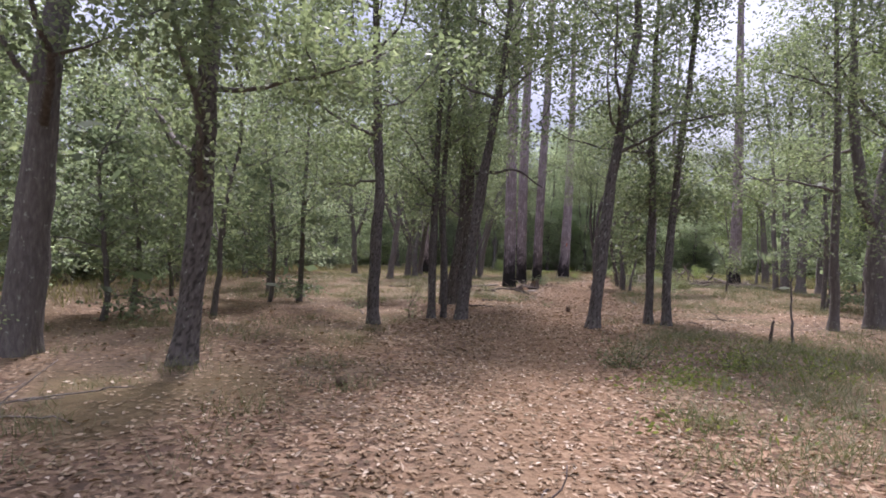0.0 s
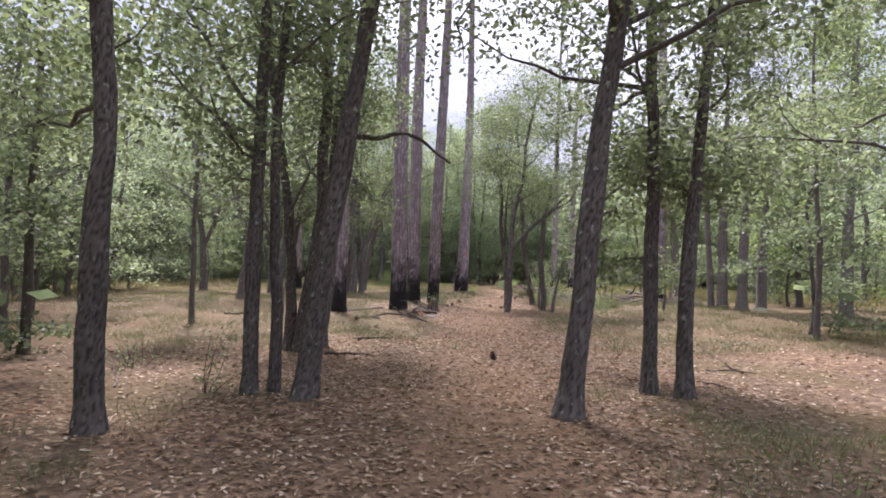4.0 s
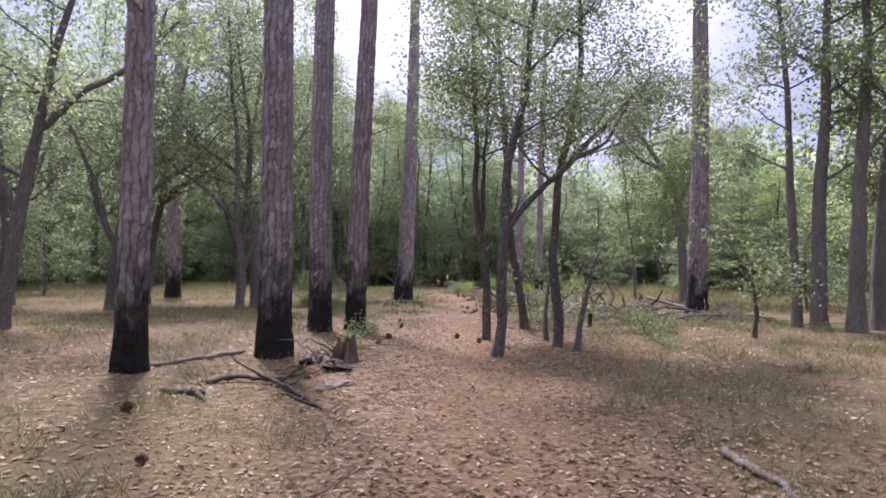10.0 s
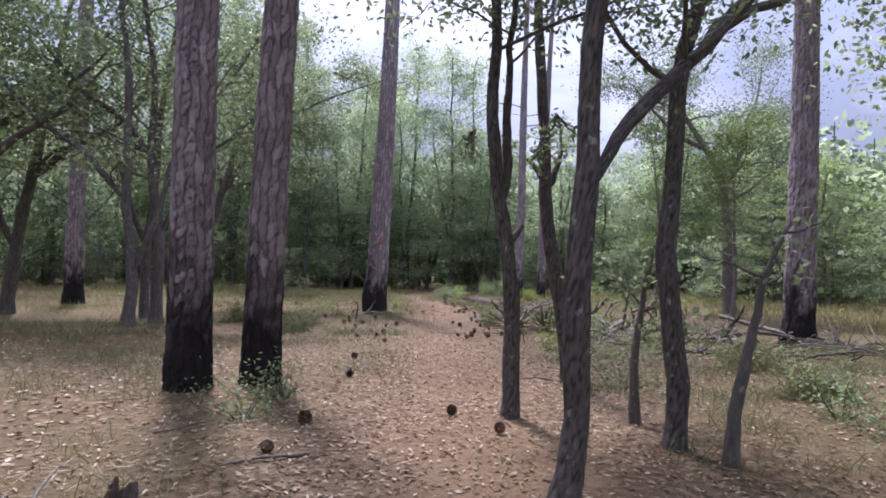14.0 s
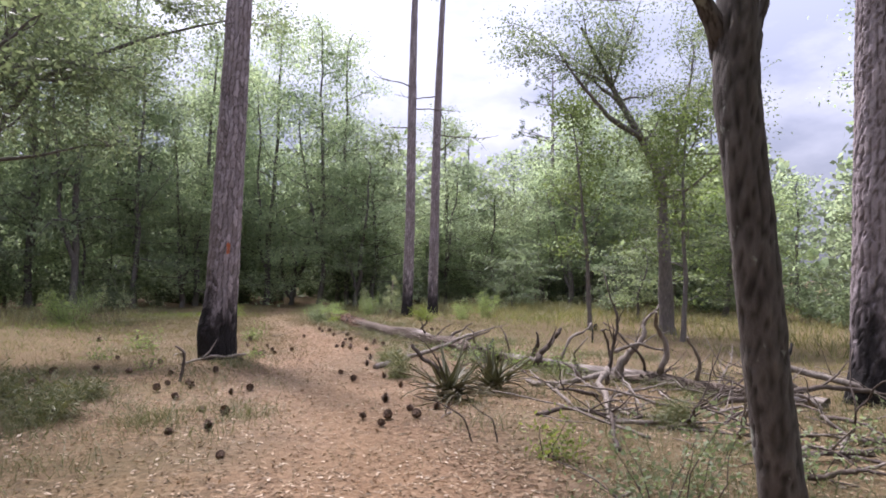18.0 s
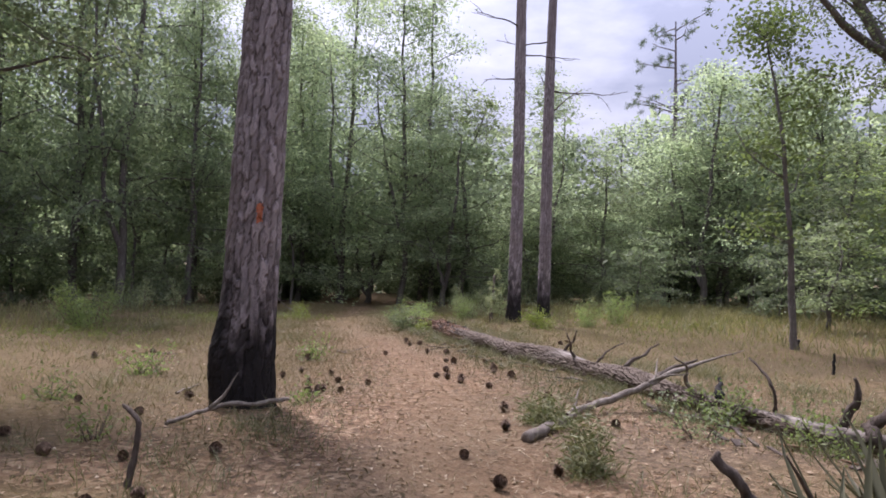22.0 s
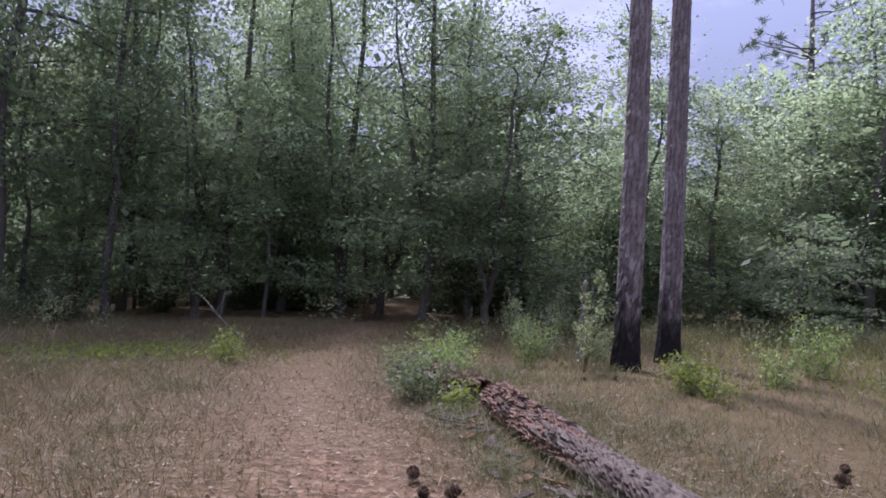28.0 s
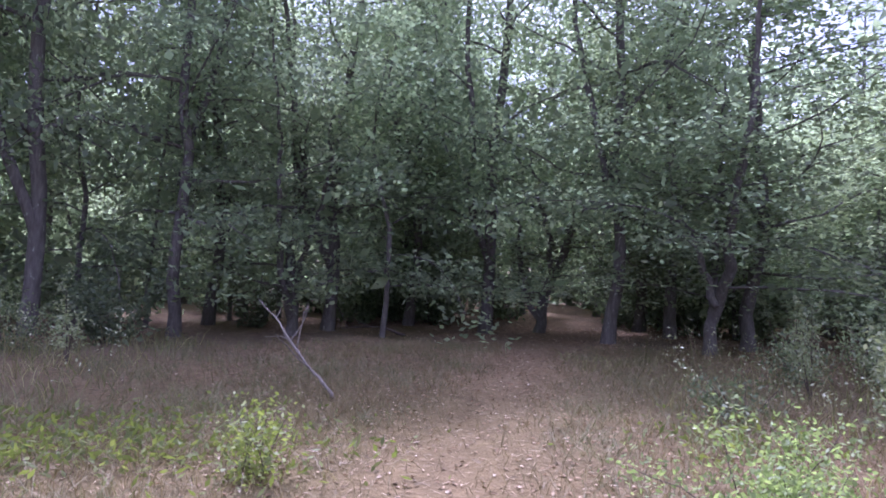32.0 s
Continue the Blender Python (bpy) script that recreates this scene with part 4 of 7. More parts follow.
oak("oak_tree", 49, 9, 0.22, crown_base=4.4, crown_radius=3.8, n_leaves=19000, leaf=0.085, limbs=16, bark=GREY_BARK, foliage=OAK_LEAF, label="spreading grey oak alone in the meadow", limb_share=0.45, place=at_ground(20.0, 39.0),
    stems=[[(0, 0, -0.15), (-0.15, 0, 1.5), (-0.35, 0, 3.4), (-0.5, 0, 4.8), (-1.8, 0.2, 6.6), (-3.2, 0.3, 8.6)], [(-0.45, 0, 4.3), (0.3, 0.1, 5.4), (0.9, 0.2, 7.2), (1.4, 0.3, 9.0)], [(-0.8, 0, 5.6), (-2.4, 0.2, 6.2), (-3.9, 0.4, 7.8)]])
oak("oak_tree", 58, 8.5, 0.09, crown_base=2.4, crown_radius=2.3, n_leaves=11000, leaf=0.085, limbs=9, label="slim leaning oak with low leafy sprays", close=True, limb_share=0.4, sprays=((-0.2, 2.0, 1.9, 0.45, 450), (0.1, 1.4, 1.25, 0.4, 350), (0.0, 2.8, 1.5, 0.45, 350), (0.5, 2.2, 2.9, 0.5, 450), (0.3, 1.2, 2.6, 0.5, 400)), place=at_ground(4.55, 12.65),
    stems=[[(0, 0, -0.15), (0.05, 0, 1.5), (0.2, 0, 3.2), (0.45, 0, 5.5), (0.6, 0, 8.5)], [(0.12, 0, 2.2), (0.25, 0.9, 2.7), (0.1, 1.9, 2.7), (-0.1, 2.9, 2.3)], [(0.15, 0, 2.6), (0.6, 1.0, 3.3), (0.8, 2.2, 3.6), (0.7, 3.4, 3.4)]])
oak("oak_tree", 57, 9, 0.17, crown_base=4.0, crown_radius=3.0, n_leaves=17000, leaf=0.09, limbs=13, label="dark oak with long limb reaching over the clearing", limb_share=0.45, sprays=((2.5, 0.0, 6.0, 0.8, 1100), (3.8, -0.1, 6.6, 0.8, 1100), (1.5, -0.5, 5.0, 0.8, 1000), (5.2, -0.3, 7.2, 0.7, 900), (3.2, -1.0, 5.4, 0.7, 800), (0.8, -1.2, 4.6, 0.8, 900), (2.0, 0.8, 6.8, 0.8, 900)), place=at_ground(2.2, 41.0),
    stems=[[(0, 0, -0.15), (0.2, 0, 1.8), (0.7, 0, 3.6), (1.3, 0.1, 6.0), (1.6, 0.1, 9.0)], [(0.65, 0, 3.3), (1.8, 0, 5.5), (2.9, 0, 6.2), (4.2, -0.2, 6.9), (5.6, -0.3, 7.5)], [(0.7, 0, 3.6), (0.2, 0.2, 5.2), (-0.6, 0.3, 7.5)]])
oak("oak_sapling", 50, 2.0, 0.05, crown_base=0.7, crown_radius=0.8, n_leaves=900, leaf=0.085, limbs=6, cluster=0.25, foliage=SHRUB_LEAF, label="leafy oak sapling at the clearing edge", place=at_ground(11.4, 25.3))
oak("oak_sapling", 51, 1.8, 0.02, crown_base=0.5, crown_radius=0.5, n_leaves=260, leaf=0.07, limbs=5, cluster=0.15, label="spindly sapling with sparse small leaves", place=at_ground(6.2, 11.0))

# the woods round about: kinds of tree, copied with turned and scaled crowns
def woods_tree(name, seed, height, radius, crown_base, crown_radius, foliage, stems=None, limbs=26, sprays=4, per=72, leaf=0.15, label="", group="", crook=0.05, flat_spray=0.17, core=520):
    """A tree of the closed woods: crooked trunk, tiers of limbs all round it, each carrying flat sprays of leaves."""
    rng = np.random.default_rng(seed)
    root = thing(name, Matrix(), label, "tree", group)
    stems = stems or [[(0, 0, -0.15), (rng.normal() * 0.1, rng.normal() * 0.1, height * 0.3), (rng.normal() * 0.25, rng.normal() * 0.25, height * 0.65), (rng.normal() * 0.4, rng.normal() * 0.4, height * 0.97)]]
    g, lines = Geo(), []
    for si, st in enumerate(stems):
        st = np.asarray(st, float)
        line = curve(st[:, :3], 22)
        line[1:-1, :2] += np.cumsum(rng.normal(size=(20, 2)), 0) * crook * min(1.0, height / 8)
        rad = radius * (1 if si == 0 else 0.62) * (1 - 0.86 * np.linspace(0, 1, 22)) + 0.006
        if si == 0:
            rad *= 1 + 0.28 * np.exp(-(line[:, 2] + 0.1) / 0.16)
        g.tube(line, rad, 10, 0.035, rng)
        lines.append((line, rad))
    spots, deep, tilt = [], [], []
    turn = rng.uniform(0, 6.28)
    uneven = rng.uniform(0, 6.28, 3)
    for i in range(limbs):
        u = (i + rng.uniform(0, 1)) / limbs
        z = crown_base + (height * 0.96 - crown_base) * u
        line, rad = lines[i % len(lines)] if rng.uniform() < 0.6 else lines[0]
        z = min(z, line[-1, 2] * 0.985)
        a = turn + i * 2.4 + rng.normal() * 0.4
        out = crown_radius * (1 - u ** 2.0) ** 0.6 * (0.72 + 0.28 * math.sin(min(u / 0.35, 1.0) * math.pi / 2)) * rng.uniform(0.7, 1.12) * (1 + 0.16 * math.sin(2 * a + uneven[0]) + 0.12 * math.sin(3 * a + uneven[1] + 4 * u)) + 0.35
        rise = rng.uniform(0.15, 0.55) * (0.5 + u)
        k = int(np.clip(np.searchsorted(line[:, 2], z - rise * out * 0.5), 1, 20))
        ln = wander(rng, line[k], (math.cos(a), math.sin(a), rise), out * 1.03, 7, 0.45, -0.25)
        rr = max(0.01, rad[k] * rng.uniform(0.25, 0.42))
        g.tube(ln, np.linspace(rr, 0.005, 8), 5)
        for f in np.linspace(0.24, 1.0, sprays):
            c = ln[int(round(f * 7))] + rng.normal(size=3) * np.array([0.22, 0.22, 0.12])
            side = wander(rng, ln[max(1, int(f * 7) - 1)], c - ln[max(1, int(f * 7) - 1)] + rng.normal(size=3) * 0.3, 0.5, 3, 0.4)
            g.tube(side, np.linspace(rr * 0.35, 0.003, 4), 3)
            spots.append(c)
            tilt.append((math.cos(a) * -0.12, math.sin(a) * -0.12))
        deep += [ln[2], ln[3], ln[4]]
    for line, rad in lines:
        for z in np.arange(crown_base * 1.5, line[-1, 2], 0.55):
            k = int(np.clip(np.searchsorted(line[:, 2], z), 1, 20))
            spots.append(line[k] + rng.normal(size=3) * np.array([0.35, 0.35, 0.2]))
            tilt.append((0.0, 0.0))
    part("trunk", g, OAK_BARK, root)
    spots, tilt = np.array(spots), np.array(tilt)
    share = rng.uniform(0.35, 1.6, len(spots))
    n = len(spots) * per
    idx = rng.choice(len(spots), n, p=share / share.sum())
    size = rng.uniform(0.75, 1.25, len(spots))[idx]
    d = rng.normal(size=(n, 3)) * np.array([0.5, 0.5, flat_spray]) * size[:, None] * crown_radius / 3.8
    d[:, 2] += (d[:, :2] * tilt[idx]).sum(1) * 2
    c = Geo()
    c.leaves(spots[idx] + d, leaf, leaf * 0.58, rng, droop=0.2, flat=0.42)
    # oversized leaves hidden inside the crown, added to block light through it
    if core:
        deep = np.array(deep)
        c.leaves(deep[rng.integers(0, len(deep), core)] + rng.normal(size=(core, 3)) * 0.42, 0.34, 0.2, rng, droop=0.2, flat=0.3)
    part("crown", c, foliage, root, smooth=False)
    return root


rng, pick = np.random.default_rng(77), np.random.default_rng(78)
KINDS = []
# crooked stems, forked low
CROOKED = {
    0: [[(0, 0, -0.15), (0.2, 0.05, 1.3), (-0.05, 0.1, 3.0), (0.5, 0.0, 5.5), (0.7, 0.2, 12.0)], [(0.12, 0, 1.0), (-0.5, 0.1, 2.4), (-0.9, 0.0, 4.5), (-1.6, 0.2, 8.5)]],
    1: [[(0, 0, -0.15), (-0.15, 0, 1.8), (0.2, 0.1, 3.6), (0.1, 0.2, 6.5), (0.6, 0.2, 13.0)], [(0.1, 0.1, 2.9), (0.9, 0.2, 4.3), (1.5, 0.1, 6.5), (1.7, 0.2, 9.5)]],
    2: [[(0, 0, -0.15), (0.3, 0, 1.2), (0.45, 0.1, 2.6), (1.0, 0.1, 5.0), (1.1, 0.2, 10.5)], [(0.05, 0, 0.5), (-0.4, 0.1, 2.0), (-0.5, 0.1, 4.0), (-1.2, 0.2, 8.0)], [(0.3, 0, 1.4), (0.2, -0.5, 3.0), (0.0, -0.9, 6.0)]],
}
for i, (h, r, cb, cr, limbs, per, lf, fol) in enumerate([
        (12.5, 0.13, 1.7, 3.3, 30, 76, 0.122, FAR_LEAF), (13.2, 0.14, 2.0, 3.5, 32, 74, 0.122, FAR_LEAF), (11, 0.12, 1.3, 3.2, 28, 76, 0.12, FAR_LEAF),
        # kind 5 bears the leaves with sunlight in their colour
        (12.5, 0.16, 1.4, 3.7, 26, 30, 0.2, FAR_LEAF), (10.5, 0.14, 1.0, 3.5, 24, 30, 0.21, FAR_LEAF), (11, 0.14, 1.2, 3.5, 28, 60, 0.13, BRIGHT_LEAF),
        # kind 7 bears the leaves with shade in their colour
        (5.0, 0.06, 0.7, 1.8, 15, 48, 0.12, OAK_LEAF), (4.0, 0.05, 0.5, 1.6, 13, 76, 0.095, SHADE_TONED_LEAF), (6.0, 0.05, 0.8, 2.2, 16, 48, 0.13, FAR_LEAF), (11.5, 0.13, 1.6, 3.4, 28, 76, 0.125, OAK_LEAF)]):
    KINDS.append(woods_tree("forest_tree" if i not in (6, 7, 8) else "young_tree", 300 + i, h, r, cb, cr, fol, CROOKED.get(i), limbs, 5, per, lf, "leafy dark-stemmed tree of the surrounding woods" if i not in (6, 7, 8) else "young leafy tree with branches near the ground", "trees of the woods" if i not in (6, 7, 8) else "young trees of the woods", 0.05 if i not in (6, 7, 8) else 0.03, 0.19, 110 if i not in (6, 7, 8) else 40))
WOODS = []
# shaded edge that closes the clearing ahead, with the footpath's gap
for row, (y0, n) in enumerate(((58.5, 20), (62.0, 16), (67.0, 13), (72.5, 12))):
    for k in range(n):
        x = -20 + 58 * (k + rng.uniform(0.1, 0.9)) / n
        y = y0 + rng.normal() * 0.8 + np.interp(x, [-20, 6, 22, 40], [-4, 0, -1, -6])
        if abs(x - trail_x(y)) > 1.6 and not (row == 0 and 7 < x < 18):
            WOODS.append((x, y, (rng.integers(0, 3) if -4 < x < 30 else rng.integers(3, 5)) if row < 2 else rng.integers(3, 5)))
# the last five trees are added to shade the floor past the gap
for x, y, k in ((15.4, 57.8, 1), (14.6, 60.4, 2), (13.25, 60.3, 0), (9.5, 59.3, 0), (8.8, 58.4, 2), (11.4, 61.0, 1), (17.4, 59.0, 0), (6.7, 60.3, 1), (17.0, 56.6, 2), (12.3, 63.8, 1), (19.2, 63.0, 1), (16.0, 67.5, 2), (13.4, 67.0, 0), (18.4, 66.5, 1)):
    WOODS.append((x, y, k))
# woods to the west and east of the walk
for _ in range(34):
    x, y = rng.uniform(-24, -8.5), rng.uniform(9, 54)
    WOODS.append((x - max(0, (y - 40)) * 0.1, y, rng.choice([9, 9, 2]) if x > -15 else rng.choice([9, 3, 4])))
for _ in range(38):
    x, y = rng.uniform(19, 42), rng.uniform(12, 56)
    if not (x < 28 and y > 32):
        WOODS.append((x, y, rng.choice([0, 5, 5]) if x < 32 else rng.choice([3, 4])))
# low young trees that fill the lower view
for x, y in ((-6.3, 11.5), (-4.4, 15.6), (-6.5, 13), (-7.5, 17), (-8.5, 10.5), (-10, 21), (-6, 21.5), (-9, 30), (-12, 26), (-11, 14.5), (-6.8, 45), (-9, 38), (-12, 34), (13.5, 17), (16, 15), (12, 19.5), (18, 19), (19, 29), (20.5, 33), (24, 44), (27, 48), (23, 51), (-3, 52.5), (0.5, 55.5), (29, 43), (31, 37)):
    WOODS.append((x, y, rng.integers(6, 8)))
for k in range(26):
    x = -8 + 34 * (k + rng.uniform(0.1, 0.9)) / 26
    y = rng.uniform(57.6, 62.5) - 1.0 * (x > 20)
    if abs(x - trail_x(y)) > 2.6:
        WOODS.append((x, y, 8))
for k in range(22):
    x = -12 + 44 * (k + rng.uniform(0.1, 0.9)) / 22
    y = rng.uniform(64, 71) - 5 * (x > 24)
    if abs(x - trail_x(y)) > 1.6:
        WOODS.append((x, y, 8))
used = set()
for x, y, k in WOODS:
    k = int(k)
    if x > 17 and y > 40 and k < 3 and pick.uniform() < 0.55:
        k = 9
    s = rng.uniform(0.85, 1.12)
    tall = 0.74 if x > 18 and y > 40 else 1.2 if x < 9 and y > 52 and k < 5 else 1.0
    m = at_ground(x, y, 0.05, rng.uniform(0, 360)) @ Matrix.Diagonal((s, s, s * tall * rng.uniform(0.9, 1.1), 1))
    if k not in used:
        used.add(k)
        KINDS[k].matrix_world = m
    else:
        copy_thing(KINDS[k], m)


def distant_woods():
    """Trees too far off to tell apart, round the horizon."""
    r = np.random.default_rng(9)
    t, c = Geo(), Geo()
    for _ in range(230):
        a = r.uniform(0, 2 * np.pi)
        d = r.uniform(40, 70)
        x, y = 5 + d * math.cos(a) * 0.95, 32 + d * math.sin(a)
        if y < -12 and abs(x) < 4:
            continue
        z = float(base_height(y))
        h = r.uniform(10, 15)
        t.tube([(x, y, z - 0.2), (x + r.normal() * 0.2, y, z + h * 0.5), (x, y, z + h * 0.95)], [0.2, 0.13, 0.03], 6)
        n = 620
        p = r.normal(size=(n, 3))
        p /= np.linalg.norm(p, axis=1, keepdims=True)
        p *= r.uniform(0.35, 1, (n, 1)) * np.array([[3.6, 3.6, h * 0.5]])
        c.leaves(p + np.array([[x, y, z + h * 0.5]]), 0.72, 0.46, r, flat=0.2)
    root = tagged(new("distant_woods"), "dense green woods closing the horizon", "woods", kind="stuff")
    part("trunks", t, OAK_BARK, root)
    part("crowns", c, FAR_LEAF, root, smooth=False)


distant_woods()


def undergrowth():
    """Low leafage between the far trunks: leaf colour carries shade northward, sunlight elsewhere."""
    r = np.random.default_rng(19)
    n = 26000
    a = r.uniform(0, 2 * np.pi, n)
    d = r.uniform(0.94, 1.3, n)
    x, y = 8 + 33 * d * np.sign(np.cos(a)) * np.abs(np.cos(a)) ** 0.6, 34 + 41 * d * np.sign(np.sin(a)) * np.abs(np.sin(a)) ** 0.6
    z = base_height(y) + r.uniform(0, 1, n) ** 1.3 * 6.0
    keep = (y > -4) | (np.abs(x) > 4)
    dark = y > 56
    for name, chosen, leafage, label in (("undergrowth", dark & keep, SHADE_TONED_LEAF, "dark leafy undergrowth between distant trees"), ("brushwood_belt", ~dark & keep, FAR_LEAF, "sunlit leafy undergrowth round the openings")):
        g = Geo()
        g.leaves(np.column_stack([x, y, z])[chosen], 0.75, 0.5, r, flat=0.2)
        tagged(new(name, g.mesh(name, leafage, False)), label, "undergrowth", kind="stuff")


undergrowth()


# ---- ground cover ----
def keep_off_trail(p, half):
    return p[np.abs(p[:, 0] - trail_x(p[:, 1])) > half]


def on_ground(p, lift=0.0):
    return np.column_stack([p, ground_z(p[:, 0], p[:, 1]) + lift])


def scatter(rng, n, x0, x1, y0, y1):
    return np.column_stack([rng.uniform(x0, x1, n), rng.uniform(y0, y1, n)])


def build_litter():
    """Fallen leaves, thickest under the oaks, thinner on the worn track and in the grass."""
    rng = np.random.default_rng(21)
    g = Geo()
    y = rng.uniform(0.2, 31, 62000)
    near = np.column_stack([trail_x(y) + rng.normal(size=len(y)) * 2.3, y])
    far = scatter(rng, 60000, -10, 15, 2, 34)
    p = np.concatenate([near, far])
    off = np.abs(p[:, 0] - trail_x(p[:, 1]))
    chance = np.where(off < 0.7, np.interp(p[:, 1], [0, 10, 20], [0.8, 0.65, 0.6]), 1.0) * (1 - 0.6 * turf_share(p[:, 0], p[:, 1]))
    keep = rng.uniform(size=len(p)) < chance
    close = off < 3.2
    g.leaves(on_ground(p[keep & close & (p[:, 1] < 20)], 0.012), 0.066, 0.029, rng, flat=0.88, fold=0.4)
    g.leaves(on_ground(p[keep & close & (p[:, 1] >= 20)], 0.012), 0.055, 0.024, rng, flat=0.88, fold=0.4)
    g.leaves(on_ground(p[keep & ~close], 0.012), 0.075, 0.036, rng, flat=0.9)
    y = rng.uniform(31, 62, 19000)
    p = np.column_stack([trail_x(y) + rng.normal(size=len(y)) * 2.6, y])
    p = p[(np.abs(p[:, 0] - trail_x(p[:, 1])) > 0.6) | (rng.uniform(size=len(p)) < 0.6)]
    g.leaves(on_ground(p, 0.01), 0.052, 0.026, rng, flat=0.88, fold=0.5)
    tagged(new("leaf_litter", g.mesh("leaf_litter", DEAD_LEAF, False)), "dry tan and brown fallen leaves covering the ground", "leaves", kind="stuff")


def build_straw():
    """Fallen needles and fine twigs over the north of the walk."""
    rng = np.random.default_rng(24)
    g = Geo()
    y = rng.uniform(26, 56, 38000)
    p = np.column_stack([trail_x(y) + rng.normal(size=len(y)) * 2.6, y])
    g.leaves(on_ground(p, 0.012), 0.11, 0.0055, rng, flat=0.93)
    q = np.concatenate([scatter(rng, 9000, 8.8, 15.5, 27, 39), scatter(rng, 5000, 11, 14.5, 38, 47.5), scatter(rng, 4000, -1, 4.2, 20.5, 25.5)])
    g.leaves(on_ground(q, 0.02), 0.15, 0.0075, rng, flat=0.85)
    tagged(new("pine_straw", g.mesh("pine_straw", PINE_STRAW, False)), "tan fallen pine needles and fine dry twigs", "pine straw", kind="stuff")


build_straw()


def build_grass():
    rng = np.random.default_rng(22)
    # tall green and straw meadow grass
    p = scatter(rng, 34000, -9, 30, 30, 58)
    ts = turf_share(p[:, 0], p[:, 1])
    clump = 0.5 + 0.5 * np.sin(p[:, 0] * 2.3 + np.sin(p[:, 1] * 1.7)) * np.sin(p[:, 1] * 2.1 + 0.7)
    off = np.abs(p[:, 0] - trail_x(p[:, 1]))
    p = p[(rng.uniform(size=len(p)) < ts * (0.25 + 0.75 * clump) * np.clip((off - 0.7) / 2.2, 0, 1))]
    g = Geo()
    tall = np.interp(np.abs(p[:, 0] - trail_x(p[:, 1])), [0.5, 3, 6, 9], [0.07, 0.11, 0.15, 0.26]) * np.interp(p[:, 1], [34, 42, 48], [0.4, 0.55, 1.0])
    k = 5
    p = np.repeat(p, k, 0) + rng.normal(size=(len(p) * k, 2)) * 0.05
    g.blades(on_ground(p), np.repeat(tall, k)[:, None], 0.006, rng, 0.75)
    tagged(new("meadow_grass", g.mesh("meadow_grass", GRASS, False)), "tall green and straw meadow grass", "grass", kind="stuff")
    # short dry grass beside the track
    y = 29 + 28 * rng.uniform(0, 1, 90000) ** 0.8
    p = np.column_stack([trail_x(y) + rng.normal(size=len(y)) * 2.6, y])
    p = p[rng.uniform(size=len(p)) < np.clip((np.abs(p[:, 0] - trail_x(p[:, 1])) - 0.15) / np.interp(p[:, 1], [36, 46], [1.2, 1.9]), 0, 1) + 0.04]
    p = p[rng.uniform(size=len(p)) < np.interp(p[:, 1], [29, 36, 41], [0.12, 0.3, 1.0])]
    d = Geo()
    d.blades(on_ground(p), np.interp(p[:, 1], [34, 42, 46], [0.08, 0.11, 0.15])[:, None], 0.005, rng, 1.2)
    tagged(new("dry_grass", d.mesh("dry_grass", DRY_GRASS, False)), "short dry straw grass beside the track", "grass", kind="stuff")
    # grey green tufts on the leaf litter
    t = Geo()
    centres = np.concatenate([scatter(rng, 130, 1.5, 10, 3, 13), scatter(rng, 110, 1.9, 8.0, 4.0, 11), scatter(rng, 60, -8, -0.5, 3, 13), scatter(rng, 330, 5, 15, 16, 30), scatter(rng, 330, -7, 3.4, 16, 36), scatter(rng, 70, 4, 8, 32, 38), scatter(rng, 150, 8.8, 15, 27, 40), scatter(rng, 60, 11.2, 14, 40, 48)])
    centres = keep_off_trail(centres, 1.2)
    extra = np.concatenate([scatter(rng, 160, 5, 16, 44, 57), scatter(rng, 60, -2, 9, 40, 56)])
    centres = np.concatenate([centres, keep_off_trail(extra, 0.9)])
    yl = rng.uniform(31, 46, 150)
    centres = np.concatenate([centres, np.column_stack([np.interp(yl, [31, 34, 36, 41, 46], [13.1, 12.4, 12.14, 12.16, 12.36]) + rng.choice([-1, 1], 150) * rng.uniform(0.22, 0.6, 150), yl])])
    for cx, cy in centres:
        n = int(rng.integers(35, 100))
        q = np.column_stack([cx + rng.normal(size=n) * 0.2, cy + rng.normal(size=n) * 0.2])
        t.blades(on_ground(q), rng.uniform(0.08, 0.22), 0.0055, rng, 1.2)
    tagged(new("grass_tufts", t.mesh("grass_tufts", GREY_GRASS, False)), "sparse grey-green grass tufts on leaf litter", "grass", kind="stuff")
    # open meadow beyond the log
    q = np.concatenate([scatter(rng, 22000, 13.6, 29, 33, 56), scatter(rng, 6000, -3, 7.5, 44, 57)])
    clump = np.sin(q[:, 0] * 1.9 + 1.1 * np.sin(q[:, 1])) * np.sin(q[:, 1] * 1.6 + 0.3)
    q = q[rng.uniform(size=len(q)) < (0.55 + 0.45 * clump) * np.interp(q[:, 1], [36, 44, 48], [0.3, 0.5, 1.0])]
    o = Geo()
    o.blades(on_ground(q), np.interp(q[:, 0] - trail_x(q[:, 1]), [-9, -5, 3, 6, 12], [0.35, 0.18, 0.12, 0.18, 0.36])[:, None] * np.interp(q[:, 1], [36, 46, 49], [0.4, 0.6, 1.1])[:, None], 0.014, rng, 0.8)
    tagged(new("open_meadow", o.mesh("open_meadow", GRASS, False)), "pale yellow-green grass of the open meadow", "grass", kind="stuff")
    # far grass of the sunlit openings
    p = np.concatenate([scatter(rng, 16000, 19, 42, 15, 56), scatter(rng, 12000, -26, -8, 12, 56)])
    f = Geo()
    f.blades(on_ground(p), 0.34, 0.02, rng, 0.7)
    tagged(new("far_grass", f.mesh("far_grass", GRASS, False)), "pale green grass in the woodland openings", "grass", kind="stuff")


